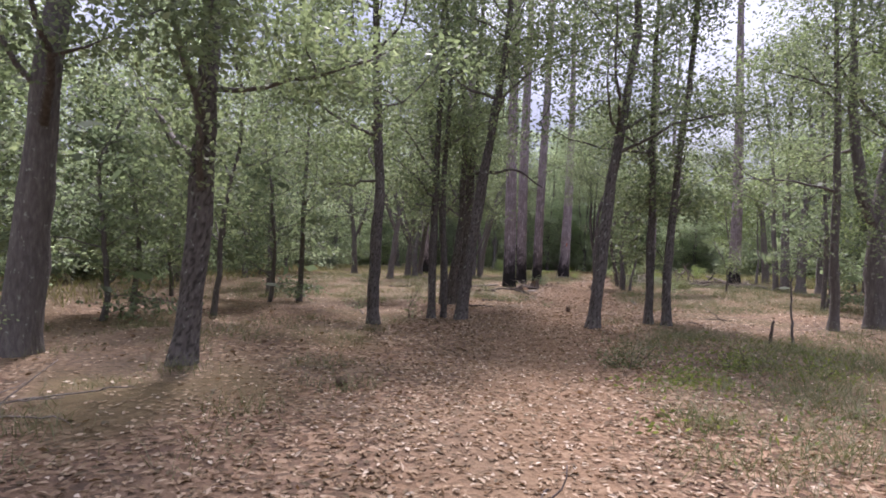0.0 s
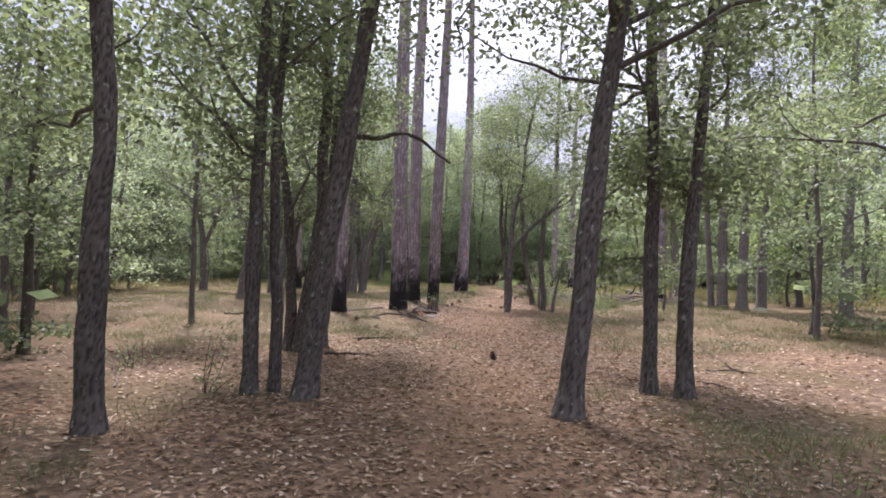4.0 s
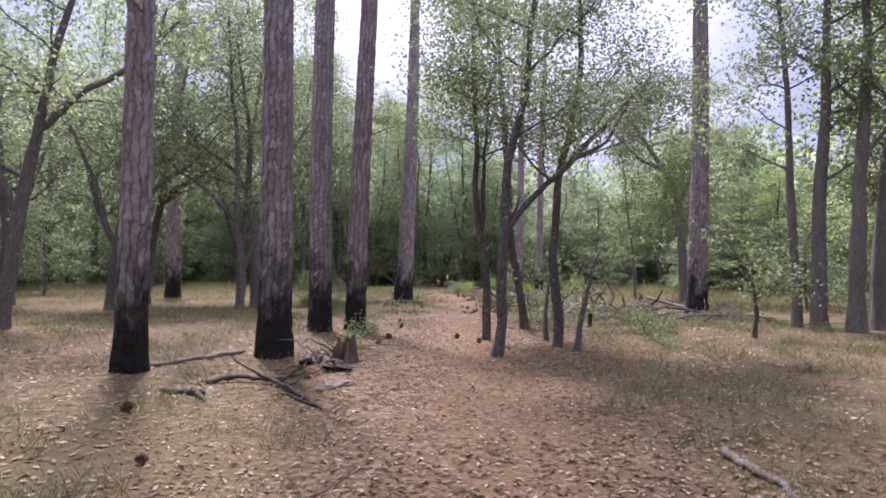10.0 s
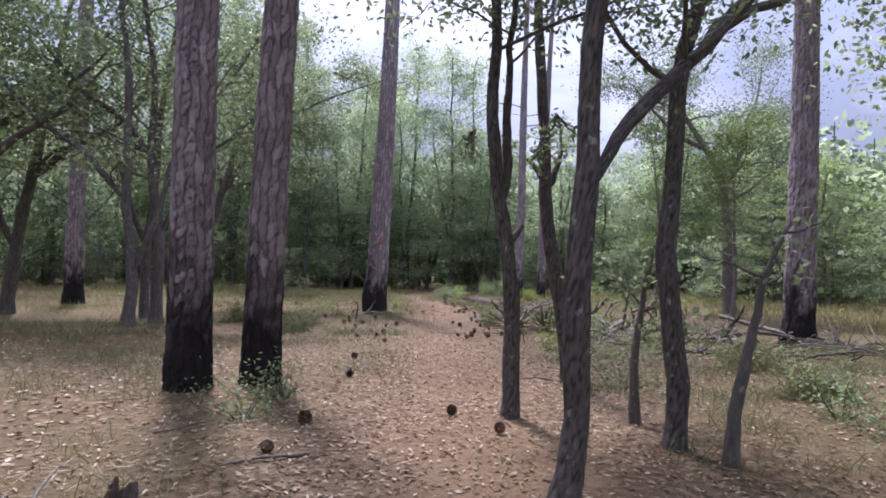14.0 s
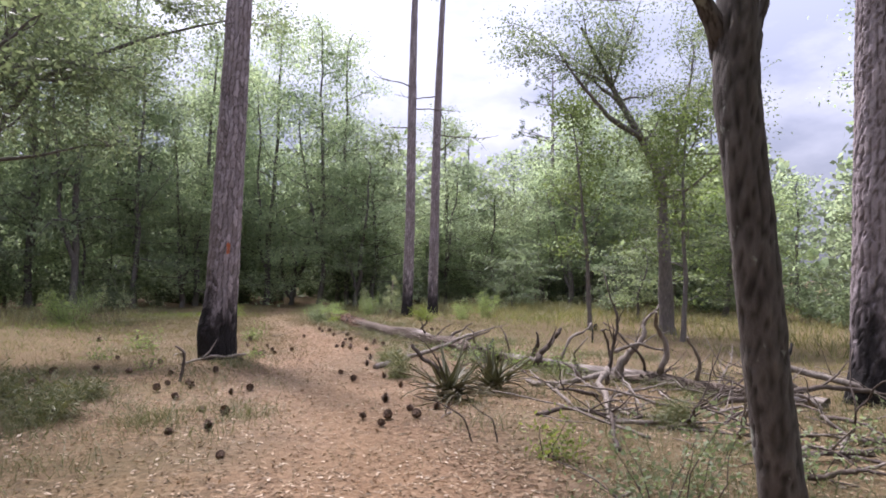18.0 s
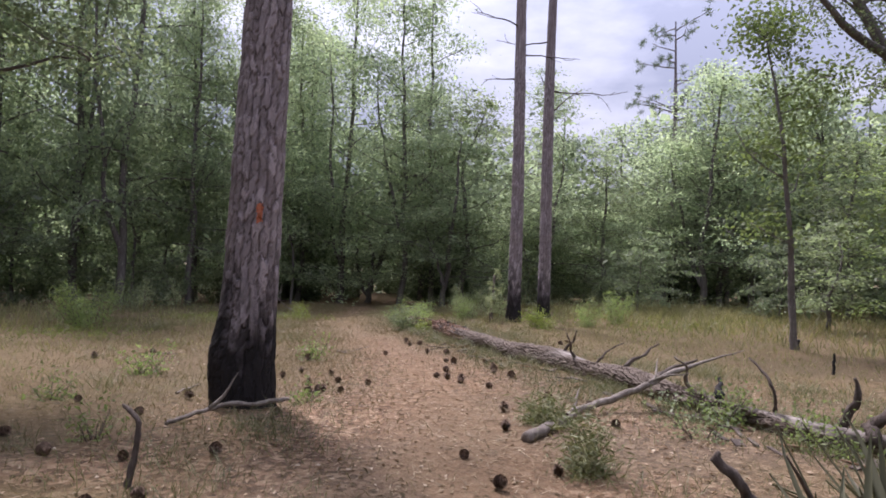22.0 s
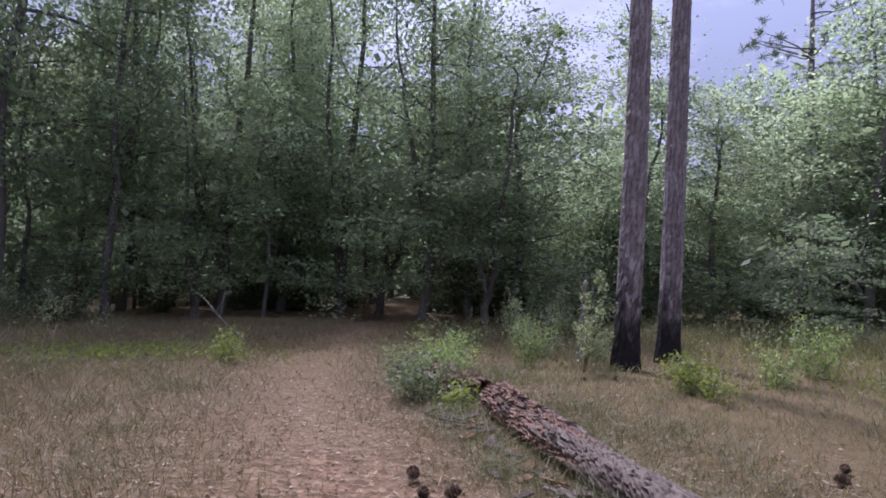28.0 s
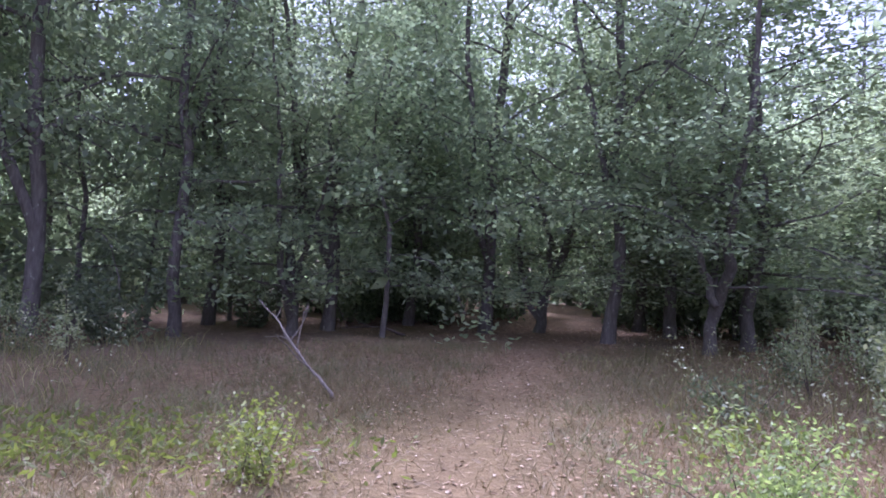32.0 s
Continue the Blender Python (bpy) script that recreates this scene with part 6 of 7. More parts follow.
def fallen_log():
    """A fallen pine: shaggy bark, a rotted red butt, snapped boughs, loose bark beside it."""
    rng = np.random.default_rng(61)
    root = thing("fallen_log", at_ground(12.45, 39.5), "long fallen pine log with crumbling red butt", "log")
    z0 = float(ground_z(12.45, 39.5))
    track = [(12.47, 45.75), (12.36, 43.6), (12.16, 41), (12.18, 39.5), (12.14, 37.5), (12.14, 35.6), (12.4, 34.0), (12.75, 32.4), (13.2, 30.6)]

    def line_at(n, r):
        p = curve([(x - 12.45, y - 39.5, 0.0) for x, y in track], n)
        p[:, 2] = ground_z(p[:, 0] + 12.45, p[:, 1] + 39.5) - z0 + r * 0.82
        return p
    n, ns = 640, 72
    u = np.linspace(0, 1, n)
    r = np.interp(u, [0, 0.05, 0.45, 1], [0.2, 0.19, 0.145, 0.09])
    line = line_at(n, r)
    T = np.arange(ns) * 2 * np.pi / ns
    U, TT = np.meshgrid(u * 15.4, T, indexing="ij")
    f1, f2, own = worley(TT / (2 * np.pi) * 14 + 0.3 * np.sin(U * 7 + TT * 2) + 0.2 * np.sin(U * 19), U / 0.2 + 0.4 * np.sin(TT * 5 + U * 2) + 0.2 * np.sin(TT * 13), 14, 3.7)
    gap = np.clip((f2 - f1) / 0.15, 0, 1)
    gap = gap * gap * (3 - 2 * gap)
    own = 0.6 * own + 0.4 * np.mod(np.floor(own * 97) * 0.37, 1)
    rot = np.clip((1.9 + 0.5 * np.sin(TT * 4 + 1) + 0.4 * np.sin(TT * 9 + U * 3) - U) / 0.5, 0, 1)
    # bark has dropped off in stretches
    bare = np.clip(np.sin(U * 1.3 + 1.2 * np.sin(TT + 0.7 * U)) * 2.5 + np.interp(U, [0, 5.5, 7, 8.5, 11, 15.4], [-3.5, -2.6, -0.2, -0.9, 0.2, 0.6]), 0, 1)
    slump = np.clip((U - 8.2) / 0.5, 0, 1) * np.clip((10.2 - U) / 0.5, 0, 1)
    R = r[:, None] * (1 + 0.08 * np.sin(TT * 2 + U * 0.9) + 0.06 * np.sin(TT * 3 - U * 1.7) + 0.05 * np.sin(U * 4.1 + TT) - slump * (0.16 + 0.2 * np.sin(TT * 3 + U * 6) ** 2 + 0.1 * rng.uniform(-1, 1, U.shape))) + (gap - 1) * 0.016 * (1 - bare) + (own - 0.5) * 0.022 * (1 - bare) + 0.004 * rng.normal(size=U.shape) * (1 - bare) - 0.026 * bare - 0.05 * rot * (0.4 + 0.6 * np.sin(TT * 13 + 2 * np.sin(U * 7)) ** 2) * rng.uniform(0.2, 1, U.shape)
    v = np.stack([line[:, None, 0] + R * np.cos(TT), np.repeat(line[:, None, 1], ns, 1), line[:, None, 2] + R * np.sin(TT)], -1)
    g = Geo()
    i, j = np.arange(n - 1)[:, None] * ns, np.arange(ns)[None]
    q = np.stack([i + j, i + (j + 1) % ns, i + ns + (j + 1) % ns, i + ns + j], -1).reshape(-1, 4)
    g.add(v.reshape(-1, 3), q)
    g.attrs["plate"], g.attrs["proud"], g.attrs["bare"], g.attrs["rot"] = own.ravel(), gap.ravel(), bare.ravel(), rot.ravel()
    part("trunk", g, LOG_BARK, root, smooth=False)
    # rotted butt in crumbling flakes and splinters along the grain
    for k in range(150):
        t = Geo()
        a, y = rng.uniform(-0.5, math.pi + 0.5), 6.2 - 1.6 * rng.uniform() ** 1.4
        rr = 0.17 + rng.normal() * 0.014
        c = np.array([float(np.interp(-39.5 - y, [-b for _, b in track], [a_ for a_, _ in track])) - 12.45 + rr * math.cos(a), y, float(ground_z(12.3, 39.5 + y)) - z0 + 0.155 + rr * math.sin(a)])
        l, w, h = rng.uniform(0.03, 0.13), rng.uniform(0.008, 0.028), rng.uniform(0.004, 0.012)
        across = np.array([-math.sin(a), rng.normal() * 0.25, math.cos(a)])
        along = np.array([rng.normal() * 0.12, -1.0, rng.normal() * 0.18])
        out = np.array([math.cos(a), 0.0, math.sin(a)])
        edge = [c - across * w, c - across * w * 0.7 + along * l, c + across * w * rng.uniform(0.3, 0.9) + along * l * rng.uniform(0.75, 1.2), c + across * w]
        t.add([p + out * h for p in edge] + [p - out * h for p in edge], [[0, 1, 2, 3], [7, 6, 5, 4], [0, 4, 5, 1], [1, 5, 6, 2], [2, 6, 7, 3], [3, 7, 4, 0]])
        part("rotten_flake", t, (ROT_WOOD, STUMP_WOOD, ROT_WOOD, DARK_WOOD)[k % 4], root, "crumbling red-brown rotten wood" if k == 0 else "", smooth=False)
    for k in range(80):
        t = Geo()
        y = rng.uniform(2.5, 6.6) if k < 40 else rng.uniform(-5, 2.5)
        x = -0.6 + 0.2 * (y > 3) - abs(rng.normal()) * 0.22
        z = float(ground_z(12.45 + x, 39.5 + y)) - z0 + 0.015
        a = rng.uniform(0, math.pi)
        l, w = rng.uniform(0.05, 0.16), rng.uniform(0.02, 0.05)
        dx, dy = math.cos(a) * l, math.sin(a) * l
        ex, ey = -math.sin(a) * w, math.cos(a) * w
        h = rng.uniform(0.01, 0.04)
        top = [(x - dx - ex, y - dy - ey, z + h * 0.3), (x + dx - ex, y + dy - ey, z + h), (x + dx + ex, y + dy + ey, z + h * 1.1), (x - dx + ex, y - dy + ey, z + h * 0.4)]
        low = [(a_, b_, c_ - 0.014) for a_, b_, c_ in top]
        t.add(top + low, [[0, 1, 2, 3], [7, 6, 5, 4], [0, 4, 5, 1], [1, 5, 6, 2], [2, 6, 7, 3], [3, 7, 4, 0]])
        part("bark_chip", t, (ROT_WOOD, DARK_WOOD, STUMP_WOOD)[k % 3], root, smooth=False)
    # snapped boughs that stand off the log
    for (y, dx, dz, ln, r0, mat) in ((39.75, 0.25, 1.0, 0.55, 0.035, DARK_WOOD), (39.4, -0.45, 0.3, 0.5, 0.03, DARK_WOOD), (38.3, 0.5, 0.25, 0.75, 0.04, DARK_WOOD), (37.6, 0.5, 0.3, 0.8, 0.045, DARK_WOOD), (36.6, 0.35, 0.8, 0.4, 0.06, CHAR), (35.25, 0.35, 0.75, 0.5, 0.055, DARK_WOOD), (33.0, -0.3, 1.0, 1.1, 0.03, DARK_WOOD), (32.75, 0.4, 0.9, 1.15, 0.065, DEAD_WOOD), (31.2, 0.2, 0.9, 0.75, 0.05, CHAR), (30.9, -0.1, 0.8, 0.6, 0.045, DEAD_WOOD), (40.6, -0.3, 0.2, 0.35, 0.025, DARK_WOOD), (38.9, 0.1, 0.9, 0.6, 0.022, DARK_WOOD), (37.0, -0.5, 0.5, 0.6, 0.03, DEAD_WOOD), (35.9, -0.4, 0.7, 0.7, 0.03, DARK_WOOD), (34.6, 0.3, 0.9, 0.9, 0.04, DEAD_WOOD), (34.3, -0.5, 0.4, 0.7, 0.03, DEAD_WOOD), (33.6, 0.1, 1.0, 1.2, 0.028, DARK_WOOD), (32.2, -0.5, 0.6, 0.8, 0.04, DEAD_WOOD)):
        t = Geo()
        x = float(np.interp(-y, [-b for _, b in track], [a for a, _ in track]))
        s = np.array([x - 12.45, y - 39.5, float(ground_z(x, y)) - z0 + 0.2])
        w = wander(rng, s, (dx, rng.normal() * 0.35, dz), ln, 11, 0.7)
        t.tube(w, np.linspace(r0 * 0.85, r0 * 0.3, 12) * (1 + 0.15 * rng.normal(size=12)), 8, 0.16, rng, cap=True)
        part("snapped_bough", t, mat, root)
    return root


def log_bark():
    k = Mat("shaggy log bark", 0.93)
    fine = k.noise(26, 5, k.coords((1, 0.35, 1)))
    col = k.ramp(k.math("ADD", k.math("MULTIPLY", k.attr("plate"), 0.6), k.math("MULTIPLY", fine, 0.4)), [(0.0, (0.07, 0.053, 0.043)), (0.45, (0.115, 0.089, 0.07)), (0.8, (0.165, 0.131, 0.104)), (1.0, (0.245, 0.2, 0.162))])
    col = k.mix(k.math("MULTIPLY", k.math("SUBTRACT", 1.0, k.attr("proud")), 0.8), col, (0.045, 0.034, 0.03))
    grain = k.ramp(k.noise(34, 5, k.coords((1, 0.08, 1))), [(0.3, (0.08, 0.066, 0.056)), (0.5, (0.19, 0.162, 0.142)), (0.7, (0.34, 0.3, 0.265))])
    red = k.ramp(k.noise(30, 5, k.coords((1, 0.25, 1))), [(0.3, (0.05, 0.03, 0.022)), (0.5, (0.16, 0.095, 0.065)), (0.7, (0.30, 0.205, 0.15))])
    return k.done(k.mix(k.attr("rot"), k.mix(k.attr("bare"), col, grain), red), fine, 0.6, 0.012)


LOG_BARK = log_bark()
fallen_log()


def broken_butt():
    """The butt of the pine, broken from the log: a torn shell of bark round crumbling red wood."""
    rng = np.random.default_rng(66)
    x0, y0 = 12.52, 47.0
    root = thing("log_butt", at_ground(x0, y0), "broken rotten log butt half under a shrub", "log")
    n, ns = 70, 48
    u, T = np.linspace(0, 1, n), np.arange(ns) * 2 * np.pi / ns
    U, TT = np.meshgrid(u, T, indexing="ij")
    wave = 0.02 * np.sin(TT * 3 + U * 5) + 0.014 * np.sin(TT * 7 - U * 9) + 0.01 * np.sin(TT * 13 + U * 23)
    R = 0.165 + 0.02 * U + wave + 0.007 * rng.normal(size=U.shape)
    top = np.clip(np.sin(TT), 0, 1)
    R = R - 0.06 * top * np.sin(U * 9 + TT * 2) ** 2
    ragged = 0.1 * np.sin(TT * 5) + 0.07 * np.sin(TT * 11 + 1) + 0.03 * rng.normal(size=U.shape)
    along = (U - 0.5) * 1.15 + ragged * (np.abs(U - 0.5) * 2) ** 4
    X = 0.09 - 0.2 * U + R * np.cos(TT)
    Y = along
    Z = 0.135 + R * np.sin(TT)
    g = Geo()
    i, j = np.arange(n - 1)[:, None] * ns, np.arange(ns)[None]
    g.add(np.stack([X, Y, Z], -1).reshape(-1, 3), np.stack([i + j, i + (j + 1) % ns, i + ns + (j + 1) % ns, i + ns + j], -1).reshape(-1, 4))
    g.attrs["plate"], g.attrs["proud"], g.attrs["bare"] = rng.uniform(size=n * ns), np.clip(0.5 + wave.ravel() * 20, 0, 1), np.zeros(n * ns)
    g.attrs["rot"] = np.clip(0.45 + 0.9 * np.sin(TT + 0.3) + 0.4 * np.sin(U * 8 + TT * 3), 0, 1).ravel()
    part("shell", g, LOG_BARK, root, smooth=False)
    core = Geo()
    core.tube([(0.07, -0.4, 0.13), (0.0, 0.0, 0.15), (-0.09, 0.42, 0.13)], [0.11, 0.13, 0.11], 14, 0.14, rng, cap=True)
    part("heartwood", core, ROT_WOOD, root, "crumbling red heartwood", smooth=False)
    for k in range(46):
        a, v = rng.uniform(0.1, math.pi), rng.uniform(-0.55, 0.5)
        rr = 0.155 + rng.normal() * 0.015
        c = np.array([-0.01 - 0.17 * v + rr * math.cos(a), v, 0.14 + rr * math.sin(a)])
        l, w, h = rng.uniform(0.03, 0.14), rng.uniform(0.006, 0.022), rng.uniform(0.004, 0.01)
        across, way, out = np.array([-math.sin(a), rng.normal() * 0.2, math.cos(a)]), np.array([rng.normal() * 0.15, -1.0, rng.normal() * 0.2]), np.array([math.cos(a), 0.0, math.sin(a)])
        edge = [c - across * w, c - across * w * 0.6 + way * l, c + across * w * 0.5 + way * l * rng.uniform(0.75, 1.2), c + across * w]
        t = Geo()
        t.add([p + out * h for p in edge] + [p - out * h for p in edge], [[0, 1, 2, 3], [7, 6, 5, 4], [0, 4, 5, 1], [1, 5, 6, 2], [2, 6, 7, 3], [3, 7, 4, 0]])
        part("rotten_flake", t, (ROT_WOOD, STUMP_WOOD, ROT_WOOD)[k % 3], root, smooth=False)


broken_butt()
bough(1, [(9.6, 36.4, 0.04), (10.2, 36.75, 0.05), (10.75, 37.05, 0.09), (11.4, 37.02, 0.26), (12.2, 36.96, 0.52)], 0.055, 0.024, DEAD_WOOD, "grey broken bough propped across the log", twigs=4)
bough(2, [(11.1, 33.95, 0.05), (11.0, 33.5, 0.05), (11.5, 33.3, 0.09), (12.2, 33.3, 0.18)], 0.03, 0.045, DEAD_WOOD, "pale dead bough lying against the log", twigs=2)
bough(3, [(11.7, 32.85, 0.3), (11.06, 32.2, 0.14), (10.3, 31.35, 0.05), (9.95, 31.0, 0.04), (10.4, 31.0, 0.05), (10.8, 30.95, 0.08), (11.0, 30.6, 0.03)], 0.042, 0.018, DEAD_WOOD, "pale crooked bough bent round on brushwood", twigs=4)
bough(4, [(11.75, 32.9, 0.1), (11.72, 32.8, 0.5), (11.82, 32.75, 0.8), (11.78, 32.78, 1.25)], 0.032, 0.014, DARK_WOOD, "upright dead branch among brushwood", twigs=5)
bough(5, [(12.35, 33.2, 0.1), (12.42, 33.15, 0.45), (12.6, 33.05, 0.78), (12.85, 32.95, 1.2)], 0.07, 0.012, DEAD_WOOD, "tapering broken limb standing off the log", twigs=3)
bough(6, [(12.2, 33.2, 0.5), (12.45, 33.0, 0.62), (12.9, 32.8, 0.5)], 0.03, 0.012, DEAD_WOOD, "broken side limb across the log", twigs=3)
bough(7, [(9.37, 30.28, 0.02), (9.55, 30.5, 0.1), (9.72, 30.73, 0.22)], 0.024, 0.018, DARK_WOOD, "short dark stick propped on litter", twigs=1)
bough(8, [(8.42, 31.2, -0.02), (8.36, 31.25, 0.22), (8.2, 31.45, 0.36), (7.98, 31.62, 0.44)], 0.009, 0.004, DARK_WOOD, "thin bare stalk bending over litter", name="dead_stalk", group="dead stalks")
bough(9, [(8.6, 31.05, -0.02), (8.58, 31.1, 0.2), (8.45, 31.3, 0.33)], 0.008, 0.004, DARK_WOOD, "thin bare stalk bending over litter", name="dead_stalk", group="dead stalks")
bough(12, [(9.35, 33.2, 0.05), (9.2, 33.3, 0.3), (9.0, 33.45, 0.55), (8.9, 33.5, 0.7)], 0.04, 0.02, DARK_WOOD, "dark broken stem leaning out of sword leaves", twigs=1)
bough(13, [(9.7, 31.9, 0.02), (9.95, 31.6, 0.12), (10.3, 31.2, 0.05)], 0.028, 0.012, DARK_WOOD, "dark dead branch on brushwood", twigs=4)
bough(14, [(12.0, 34.9, 0.12), (12.3, 34.85, 0.42), (12.55, 34.9, 0.72)], 0.06, 0.03, DARK_WOOD, "ragged dark stub on the log", twigs=1)
rng = np.random.default_rng(71)
for i in range(56):
    x, y = rng.uniform(9.9, 13.0), rng.uniform(28.8, 32.6)
    if i >= 32:
        x, y = rng.uniform(11.2, 15.5), rng.uniform(26.8, 31.5)
    a, ln = rng.uniform(0, 2 * np.pi), rng.uniform(0.6, 2.0)
    dx, dy = math.cos(a) * ln, math.sin(a) * ln
    h = rng.uniform(0.03, 0.3)
    bough(700 + i, [(x, y, 0.03), (x + dx * 0.5, y + dy * 0.5, 0.05 + h * 0.6), (x + dx, y + dy, h)], rng.uniform(0.01, 0.032), 0.006, DEAD_WOOD if rng.uniform() < 0.5 else DARK_WOOD, "dead branch in a tangle of brushwood", twigs=int(rng.integers(1, 4)), group="brushwood", sides=7)
for i in range(20):
    x, y = rng.uniform(10.4, 14.2), rng.uniform(28.8, 33.2)
    a, ln, up = rng.uniform(0, 2 * np.pi), rng.uniform(0.5, 1.5), rng.uniform(0.1, 0.55)
    dx, dy = math.cos(a) * ln, math.sin(a) * ln
    bough(760 + i, [(x, y, 0.0), (x + dx * 0.35 + rng.normal() * 0.08, y + dy * 0.35, up * 0.3), (x + dx * 0.7 + rng.normal() * 0.1, y + dy * 0.7, up * 0.75), (x + dx, y + dy, up)], rng.uniform(0.014, 0.032), 0.008, DEAD_WOOD if rng.uniform() < 0.6 else DARK_WOOD, "weathered dead bough in a tangle of brushwood", twigs=int(rng.integers(2, 6)), group="brushwood", sides=8)
bough(10, [(12.2, 31.3, 0.1), (13.2, 30.6, 0.3), (14.4, 30.2, 0.15)], 0.045, 0.02, DARK_WOOD, "thick pale dead bough on brushwood", group="brushwood", twigs=2)
bough(11, [(13.2, 31.6, 0.55), (13.9, 30.4, 0.2), (14.6, 29.3, 0.06)], 0.045, 0.025, DEAD_WOOD, "thick pale dead bough on brushwood", group="brushwood", twigs=1)
# sticks on the leaf litter
bough(20, [(1.1, 17.8, 0.02), (1.45, 17.95, 0.03), (1.85, 18.05, 0.02)], 0.022, 0.012, DARK_WOOD, "short dark stick on leaf litter")
bough(21, [(0.55, 16.0, 0.02), (0.9, 15.95, 0.03), (1.25, 15.85, 0.02)], 0.025, 0.014, DARK_WOOD, "short dark stick on leaf litter")
bough(22, [(5.85, 19.4, 0.05), (5.75, 18.9, 0.03), (5.55, 18.1, 0.02)], 0.035, 0.018, DEAD_WOOD, "pale forked stick with bark peeling")
bough(23, [(0.95, 24.0, 0.03), (1.5, 24.35, 0.05), (2.1, 24.75, 0.05)], 0.028, 0.035, DEAD_WOOD, "thin weathered pole on leaf litter")
bough(24, [(1.75, 22.95, 0.03), (2.1, 22.95, 0.07), (2.45, 22.75, 0.06), (2.7, 22.2, 0.04), (2.95, 21.5, 0.02)], 0.03, 0.02, DARK_WOOD, "curved dark branch beside the pines", twigs=7)
bough(25, [(1.35, 22.55, 0.03), (1.6, 22.4, 0.04), (1.8, 22.25, 0.04)], 0.03, 0.04, DARK_WOOD, "broken dark branch on leaf litter", twigs=1)
bough(26, [(-2.0, 22.4, 0.02), (-1.2, 22.7, 0.03)], 0.03, 0.02, DARK_WOOD, "grey stick on leaf litter")
bough(28, [(6.55, 37.65, 0.03), (6.9, 38.05, 0.05), (7.1, 38.12, 0.1), (7.4, 38.17, 0.08), (7.75, 38.25, 0.1)], 0.02, 0.026, DEAD_WOOD, "crooked stick lying against the blazed pine", twigs=1)
bough(29, [(6.35, 36.1, -0.05), (6.4, 36.12, 0.2), (6.42, 36.15, 0.42), (6.3, 36.3, 0.5)], 0.025, 0.015, DARK_WOOD, "short dark snag standing in litter", name="wood_snag", group="snags")
bough(30, [(10.05, 52.3, 0.02), (9.75, 52.7, 0.3), (9.3, 53.3, 0.75), (8.9, 54.0, 1.0)], 0.02, 0.006, DEAD_WOOD, "bare pale branch leaning over grass", twigs=6)
bough(31, [(15.6, 49.15, -0.05), (15.68, 49.2, 0.5), (15.71, 49.2, 1.0), (15.73, 49.2, 1.48)], 0.05, 0.034, DEAD_WOOD, "grey dead stem standing among shrubs", name="wood_snag", group="snags")
bough(32, [(19.3, 41.3, -0.05), (19.3, 41.3, 0.1), (19.31, 41.3, 0.2)], 0.06, 0.05, CHAR, "short charred stump in the meadow", name="wood_snag", group="snags")
bough(33, [(16.6, 38.5, -0.03), (16.62, 38.5, 0.35)], 0.025, 0.02, CHAR, "thin charred stub in dry grass", name="wood_snag", group="snags")
bough(34, [(9.2, 27.7, -0.05), (9.22, 27.7, 0.3)], 0.05, 0.04, CHAR, "short charred stub on leaf litter", name="wood_snag", group="snags")
bough(35, [(-4.2, 5.0, 0.02), (-3.6, 5.4, 0.06), (-3.0, 5.6, 0.1)], 0.012, 0.006, DEAD_WOOD, "pale fallen twig on leaf litter", twigs=6)
bough(36, [(-4.6, 4.6, 0.02), (-3.7, 4.9, 0.05), (-3.1, 4.95, 0.03)], 0.012, 0.006, DEAD_WOOD, "pale fallen twig on leaf litter", twigs=5)
bough(39, [(5.7, 10.8, -0.05), (5.72, 10.8, 0.2), (5.76, 10.82, 0.42)], 0.03, 0.022, DARK_WOOD, "short dark stub standing in litter", name="wood_snag", group="snags")
bough(37, [(0.45, 3.2, 0.01), (0.6, 3.5, 0.03), (0.75, 3.9, 0.01)], 0.01, 0.006, DARK_WOOD, "thin twig on the trodden leaves", twigs=2)
bough(38, [(11.2, 58.6, 0.05), (10.6, 59.0, 0.2), (9.8, 59.2, 0.1)], 0.03, 0.015, DARK_WOOD, "dead branch under the woods", twigs=3)
rng = np.random.default_rng(91)
for i in range(40):
    y = rng.uniform(2, 44)
    x = float(trail_x(y)) + rng.choice([-1, 1]) * rng.uniform(1.0, 5.0)
    a, ln = rng.uniform(0, 2 * np.pi), rng.uniform(0.25, 0.9)
    bough(900 + i, [(x, y, 0.012), (x + math.cos(a) * ln * 0.5, y + math.sin(a) * ln * 0.5, 0.03), (x + math.cos(a) * ln, y + math.sin(a) * ln, 0.012)], rng.uniform(0.007, 0.016), 0.005, DEAD_WOOD if rng.uniform() < 0.5 else DARK_WOOD, "small dry stick on leaf litter", group="sticks", name="stick", twigs=int(rng.integers(0, 2)), sides=6)


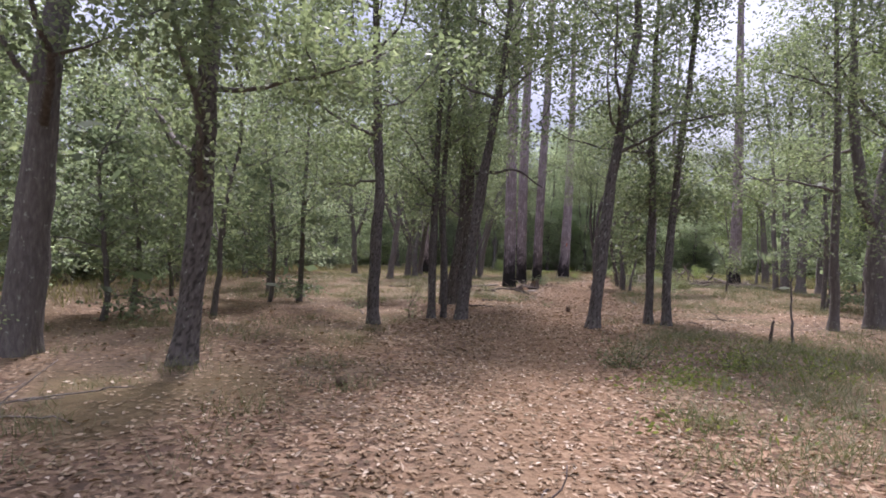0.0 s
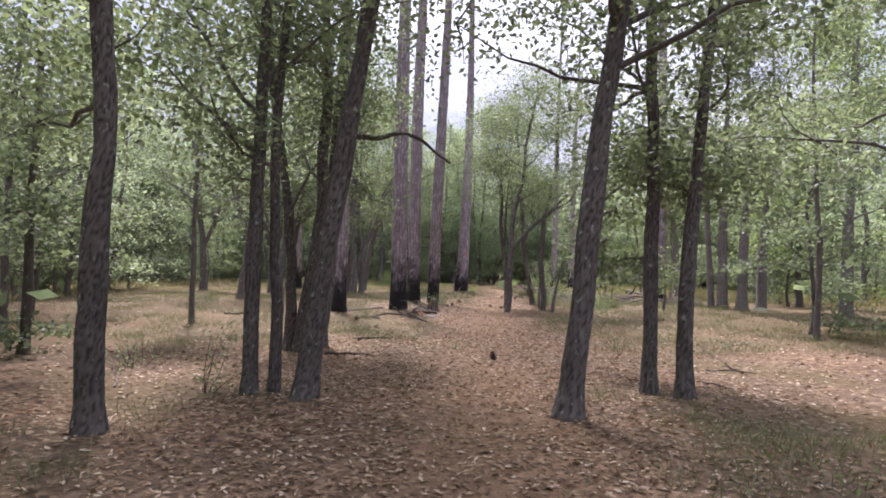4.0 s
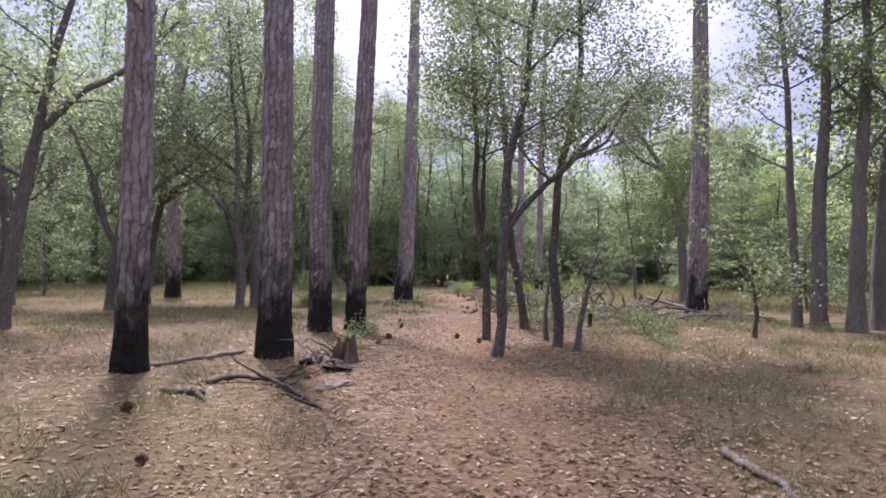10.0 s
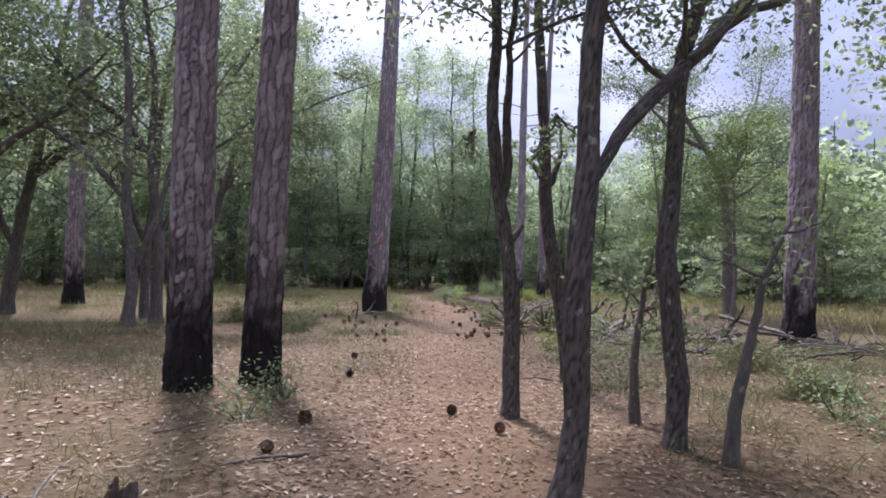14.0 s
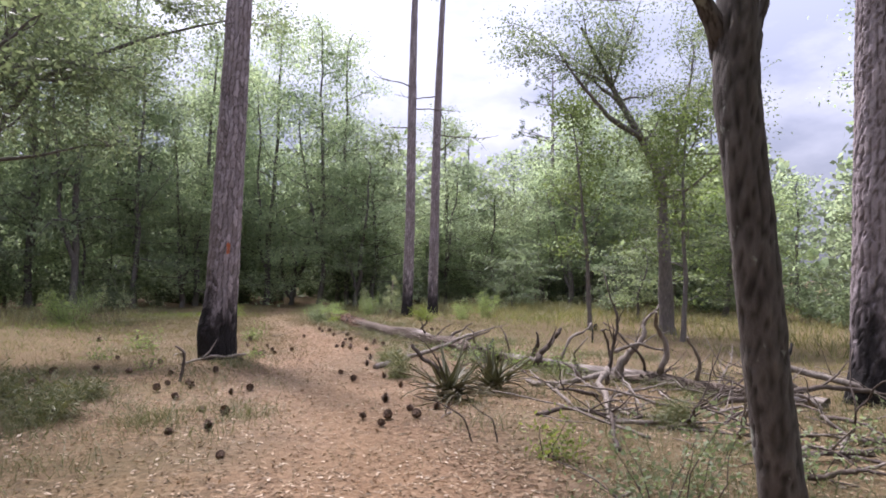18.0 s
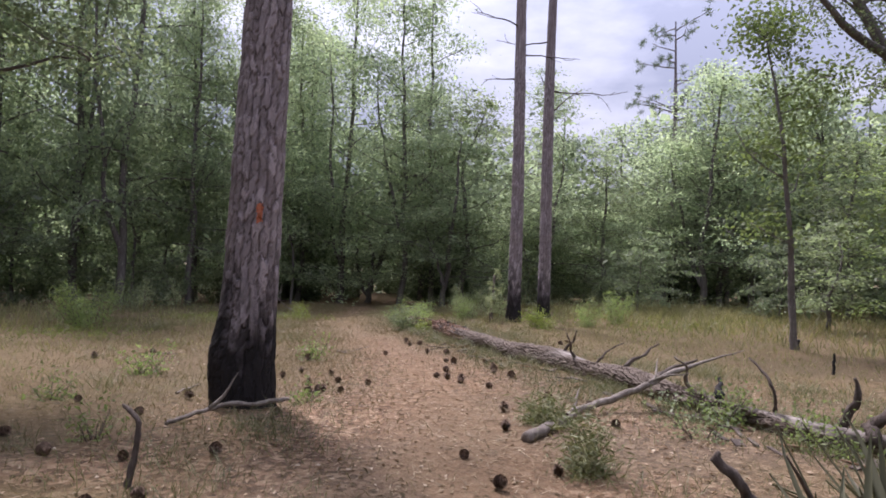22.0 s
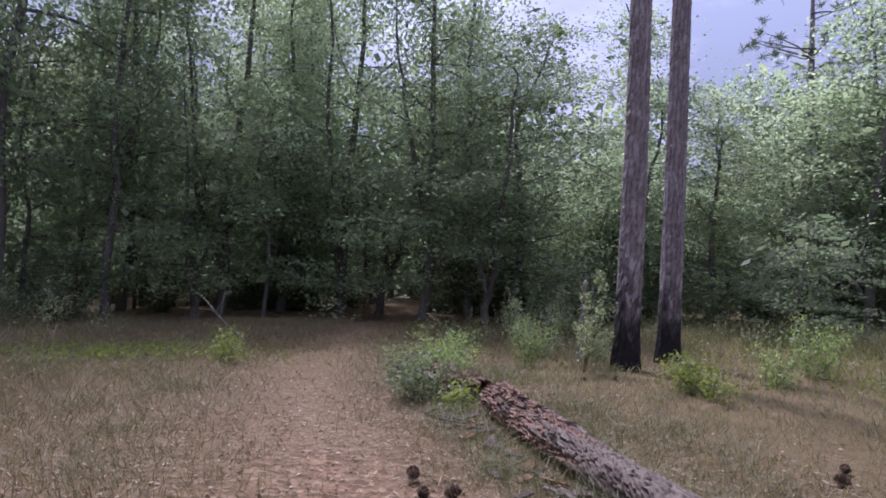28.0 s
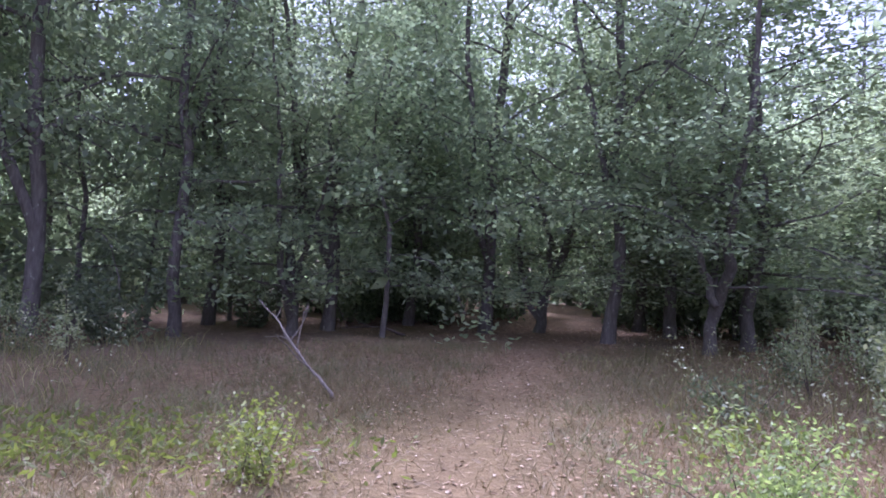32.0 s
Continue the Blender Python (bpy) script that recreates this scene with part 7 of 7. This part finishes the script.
def stump():
    """A hollow rotten stump: a torn shell round crumbled heartwood, with dead roots thrown out."""
    rng = np.random.default_rng(81)
    root = thing("tree_stump", at_ground(3.42, 23.78), "rotting split pine stump with torn grey roots", "stump")
    n, m = 72, 9
    th = np.arange(n) * 2 * np.pi / n
    top = 0.26 + 0.14 * np.cos(th - 0.4) + 0.06 * np.sin(th * 5 + 1) + 0.09 * rng.uniform(-1, 1, n)
    top = np.clip(top * 0.8, 0.06, 0.38)
    u = np.concatenate([np.linspace(-0.25, 1, m - 3), [1.0, 0.6, 0.1]])
    rad = np.concatenate([np.interp(np.linspace(-0.25, 1, m - 3), [-0.25, 0.1, 1], [0.25, 0.17, 0.135]), [0.105, 0.09, 0.07]])
    ring = 0.012 * np.sin(th * 9 + 0.7) + 0.008 * rng.normal(size=n)
    v = np.stack([np.stack([(rad[k] + ring) * np.cos(th), (rad[k] + ring) * np.sin(th), u[k] * top], -1) for k in range(m)])
    i, j = np.arange(m - 1)[:, None] * n, np.arange(n)[None]
    shell = Geo()
    shell.add(v.reshape(-1, 3), np.stack([i + j, i + (j + 1) % n, i + n + (j + 1) % n, i + n + j], -1).reshape(-1, 4))
    part("shell", shell, STUMP_WOOD, root, smooth=False)
    for k in range(12):
        a, r = rng.uniform(0, 2 * np.pi), rng.uniform(0, 0.1)
        c, s, h = math.cos(a) * r, math.sin(a) * r, rng.uniform(0.12, 0.36)
        g = Geo()
        g.tube([(c, s, -0.05), (c + rng.normal() * 0.012, s + rng.normal() * 0.012, h * 0.6), (c + rng.normal() * 0.02, s, h)], [0.035, 0.022, 0.006], 5, 0.3, rng, cap=True)
        part("splinter", g, ROT_WOOD if k % 3 else DARK_WOOD, root, smooth=False)
    for k in range(26):
        a = rng.uniform(1.6, 5.2)
        g = Geo()
        w = wander(rng, (-0.2 + rng.normal() * 0.2, rng.normal() * 0.25, 0.03), (math.cos(a), math.sin(a), rng.uniform(0.3, 1.2)), rng.uniform(0.35, 0.9), 7, 0.8, -1.6)
        w[:, 2] = np.maximum(w[:, 2], 0.0)
        g.tube(w, np.linspace(0.014, 0.004, 8), 6)
        part("root", g, DEAD_WOOD if k % 2 else DARK_WOOD, root)
    return root


stump()


def slab(x, y, rz, tilt, size, material, label):
    """A split piece of wood with torn ends."""
    rng = np.random.default_rng(int(x * 100))
    root = thing("wood_slab", at_ground(x, y, 0.0, rz) @ pose(0, 0, 0.03, tilt, 0, 0), label, "wood", "split wood")
    l, w, h = size
    n = 9
    xs = np.linspace(-l / 2, l / 2, n)
    g = Geo()
    v = []
    for i, px in enumerate(xs):
        e = rng.normal(size=8) * 0.012
        s = 0.75 if i in (0, n - 1) else 1.0
        v += [(px + e[0], -w / 2 * s + e[1], e[2]), (px + e[3], w / 2 * s + e[4], e[5]), (px, w / 2 * 0.8 * s, h * s + e[6]), (px, -w / 2 * 0.8 * s, h * s + e[7])]
    k = np.arange(n - 1)[:, None] * 4
    faces = np.concatenate([k + np.array([[a, (a + 1) % 4, (a + 1) % 4 + 4, a + 4]]) for a in range(4)] + [np.array([[3, 2, 1, 0], [4 * n - 4, 4 * n - 3, 4 * n - 2, 4 * n - 1]])])
    g.add(v, faces)
    part("wood", g, material, root, smooth=False)


slab(2.98, 23.1, 60, 38, (0.42, 0.2, 0.05), ROT_WOOD, "broken red-brown wood slab on litter")
slab(3.25, 23.2, -20, -30, (0.4, 0.16, 0.04), DARK_WOOD, "split dark wood slab beside a stump")
slab(3.15, 22.3, 35, 6, (0.5, 0.09, 0.03), DEAD_WOOD, "pale split slat of wood")


def hollow_log():
    """A short hollow length of rotten wood, its dark open end turned to the path."""
    rng = np.random.default_rng(83)
    root = thing("hollow_log", at_ground(2.9, 23.35, 0.03, -12), "short hollow rotten log beside a stump", "log")
    n, th = 10, np.arange(28) * 2 * np.pi / 28
    ys = np.linspace(0, 0.62, n)
    ring = 0.006 * np.sin(th * 5 + 1) + 0.004 * rng.normal(size=28)
    rows = []
    for y in ys:
        r = 0.115 - 0.03 * y + ring + 0.004 * rng.normal(size=28)
        rows.append(np.stack([r * np.cos(th), np.full(28, y) + (rng.normal(size=28) * 0.02 if y in (ys[0], ys[-1]) else 0), 0.1 + r * 0.85 * np.sin(th)], -1))
    for y in ys[::-1]:
        r = 0.08 - 0.03 * y + ring
        rows.append(np.stack([r * np.cos(th), np.full(28, y + 0.005), 0.1 + r * 0.85 * np.sin(th)], -1))
    v = np.stack(rows + rows[:1])
    m = len(v)
    i, j = np.arange(m - 1)[:, None] * 28, np.arange(28)[None]
    g = Geo()
    g.add(v.reshape(-1, 3), np.stack([i + j, i + (j + 1) % 28, i + 28 + (j + 1) % 28, i + 28 + j], -1).reshape(-1, 4))
    part("shell", g, STUMP_WOOD, root, smooth=False)
    for k in range(7):
        a, y = rng.uniform(0.2, 2.9), rng.uniform(0.05, 0.55)
        t = Geo()
        c = np.array([0.115 * math.cos(a), y, 0.1 + 0.1 * math.sin(a)])
        t.tube([c, c + np.array([0.01, 0.09, 0.012]), c + np.array([0.0, 0.2, 0.0])], [0.008, 0.02, 0.006], 5, 0.3, rng, cap=True)
        part("bark_strip", t, DARK_WOOD, root, smooth=False)


hollow_log()
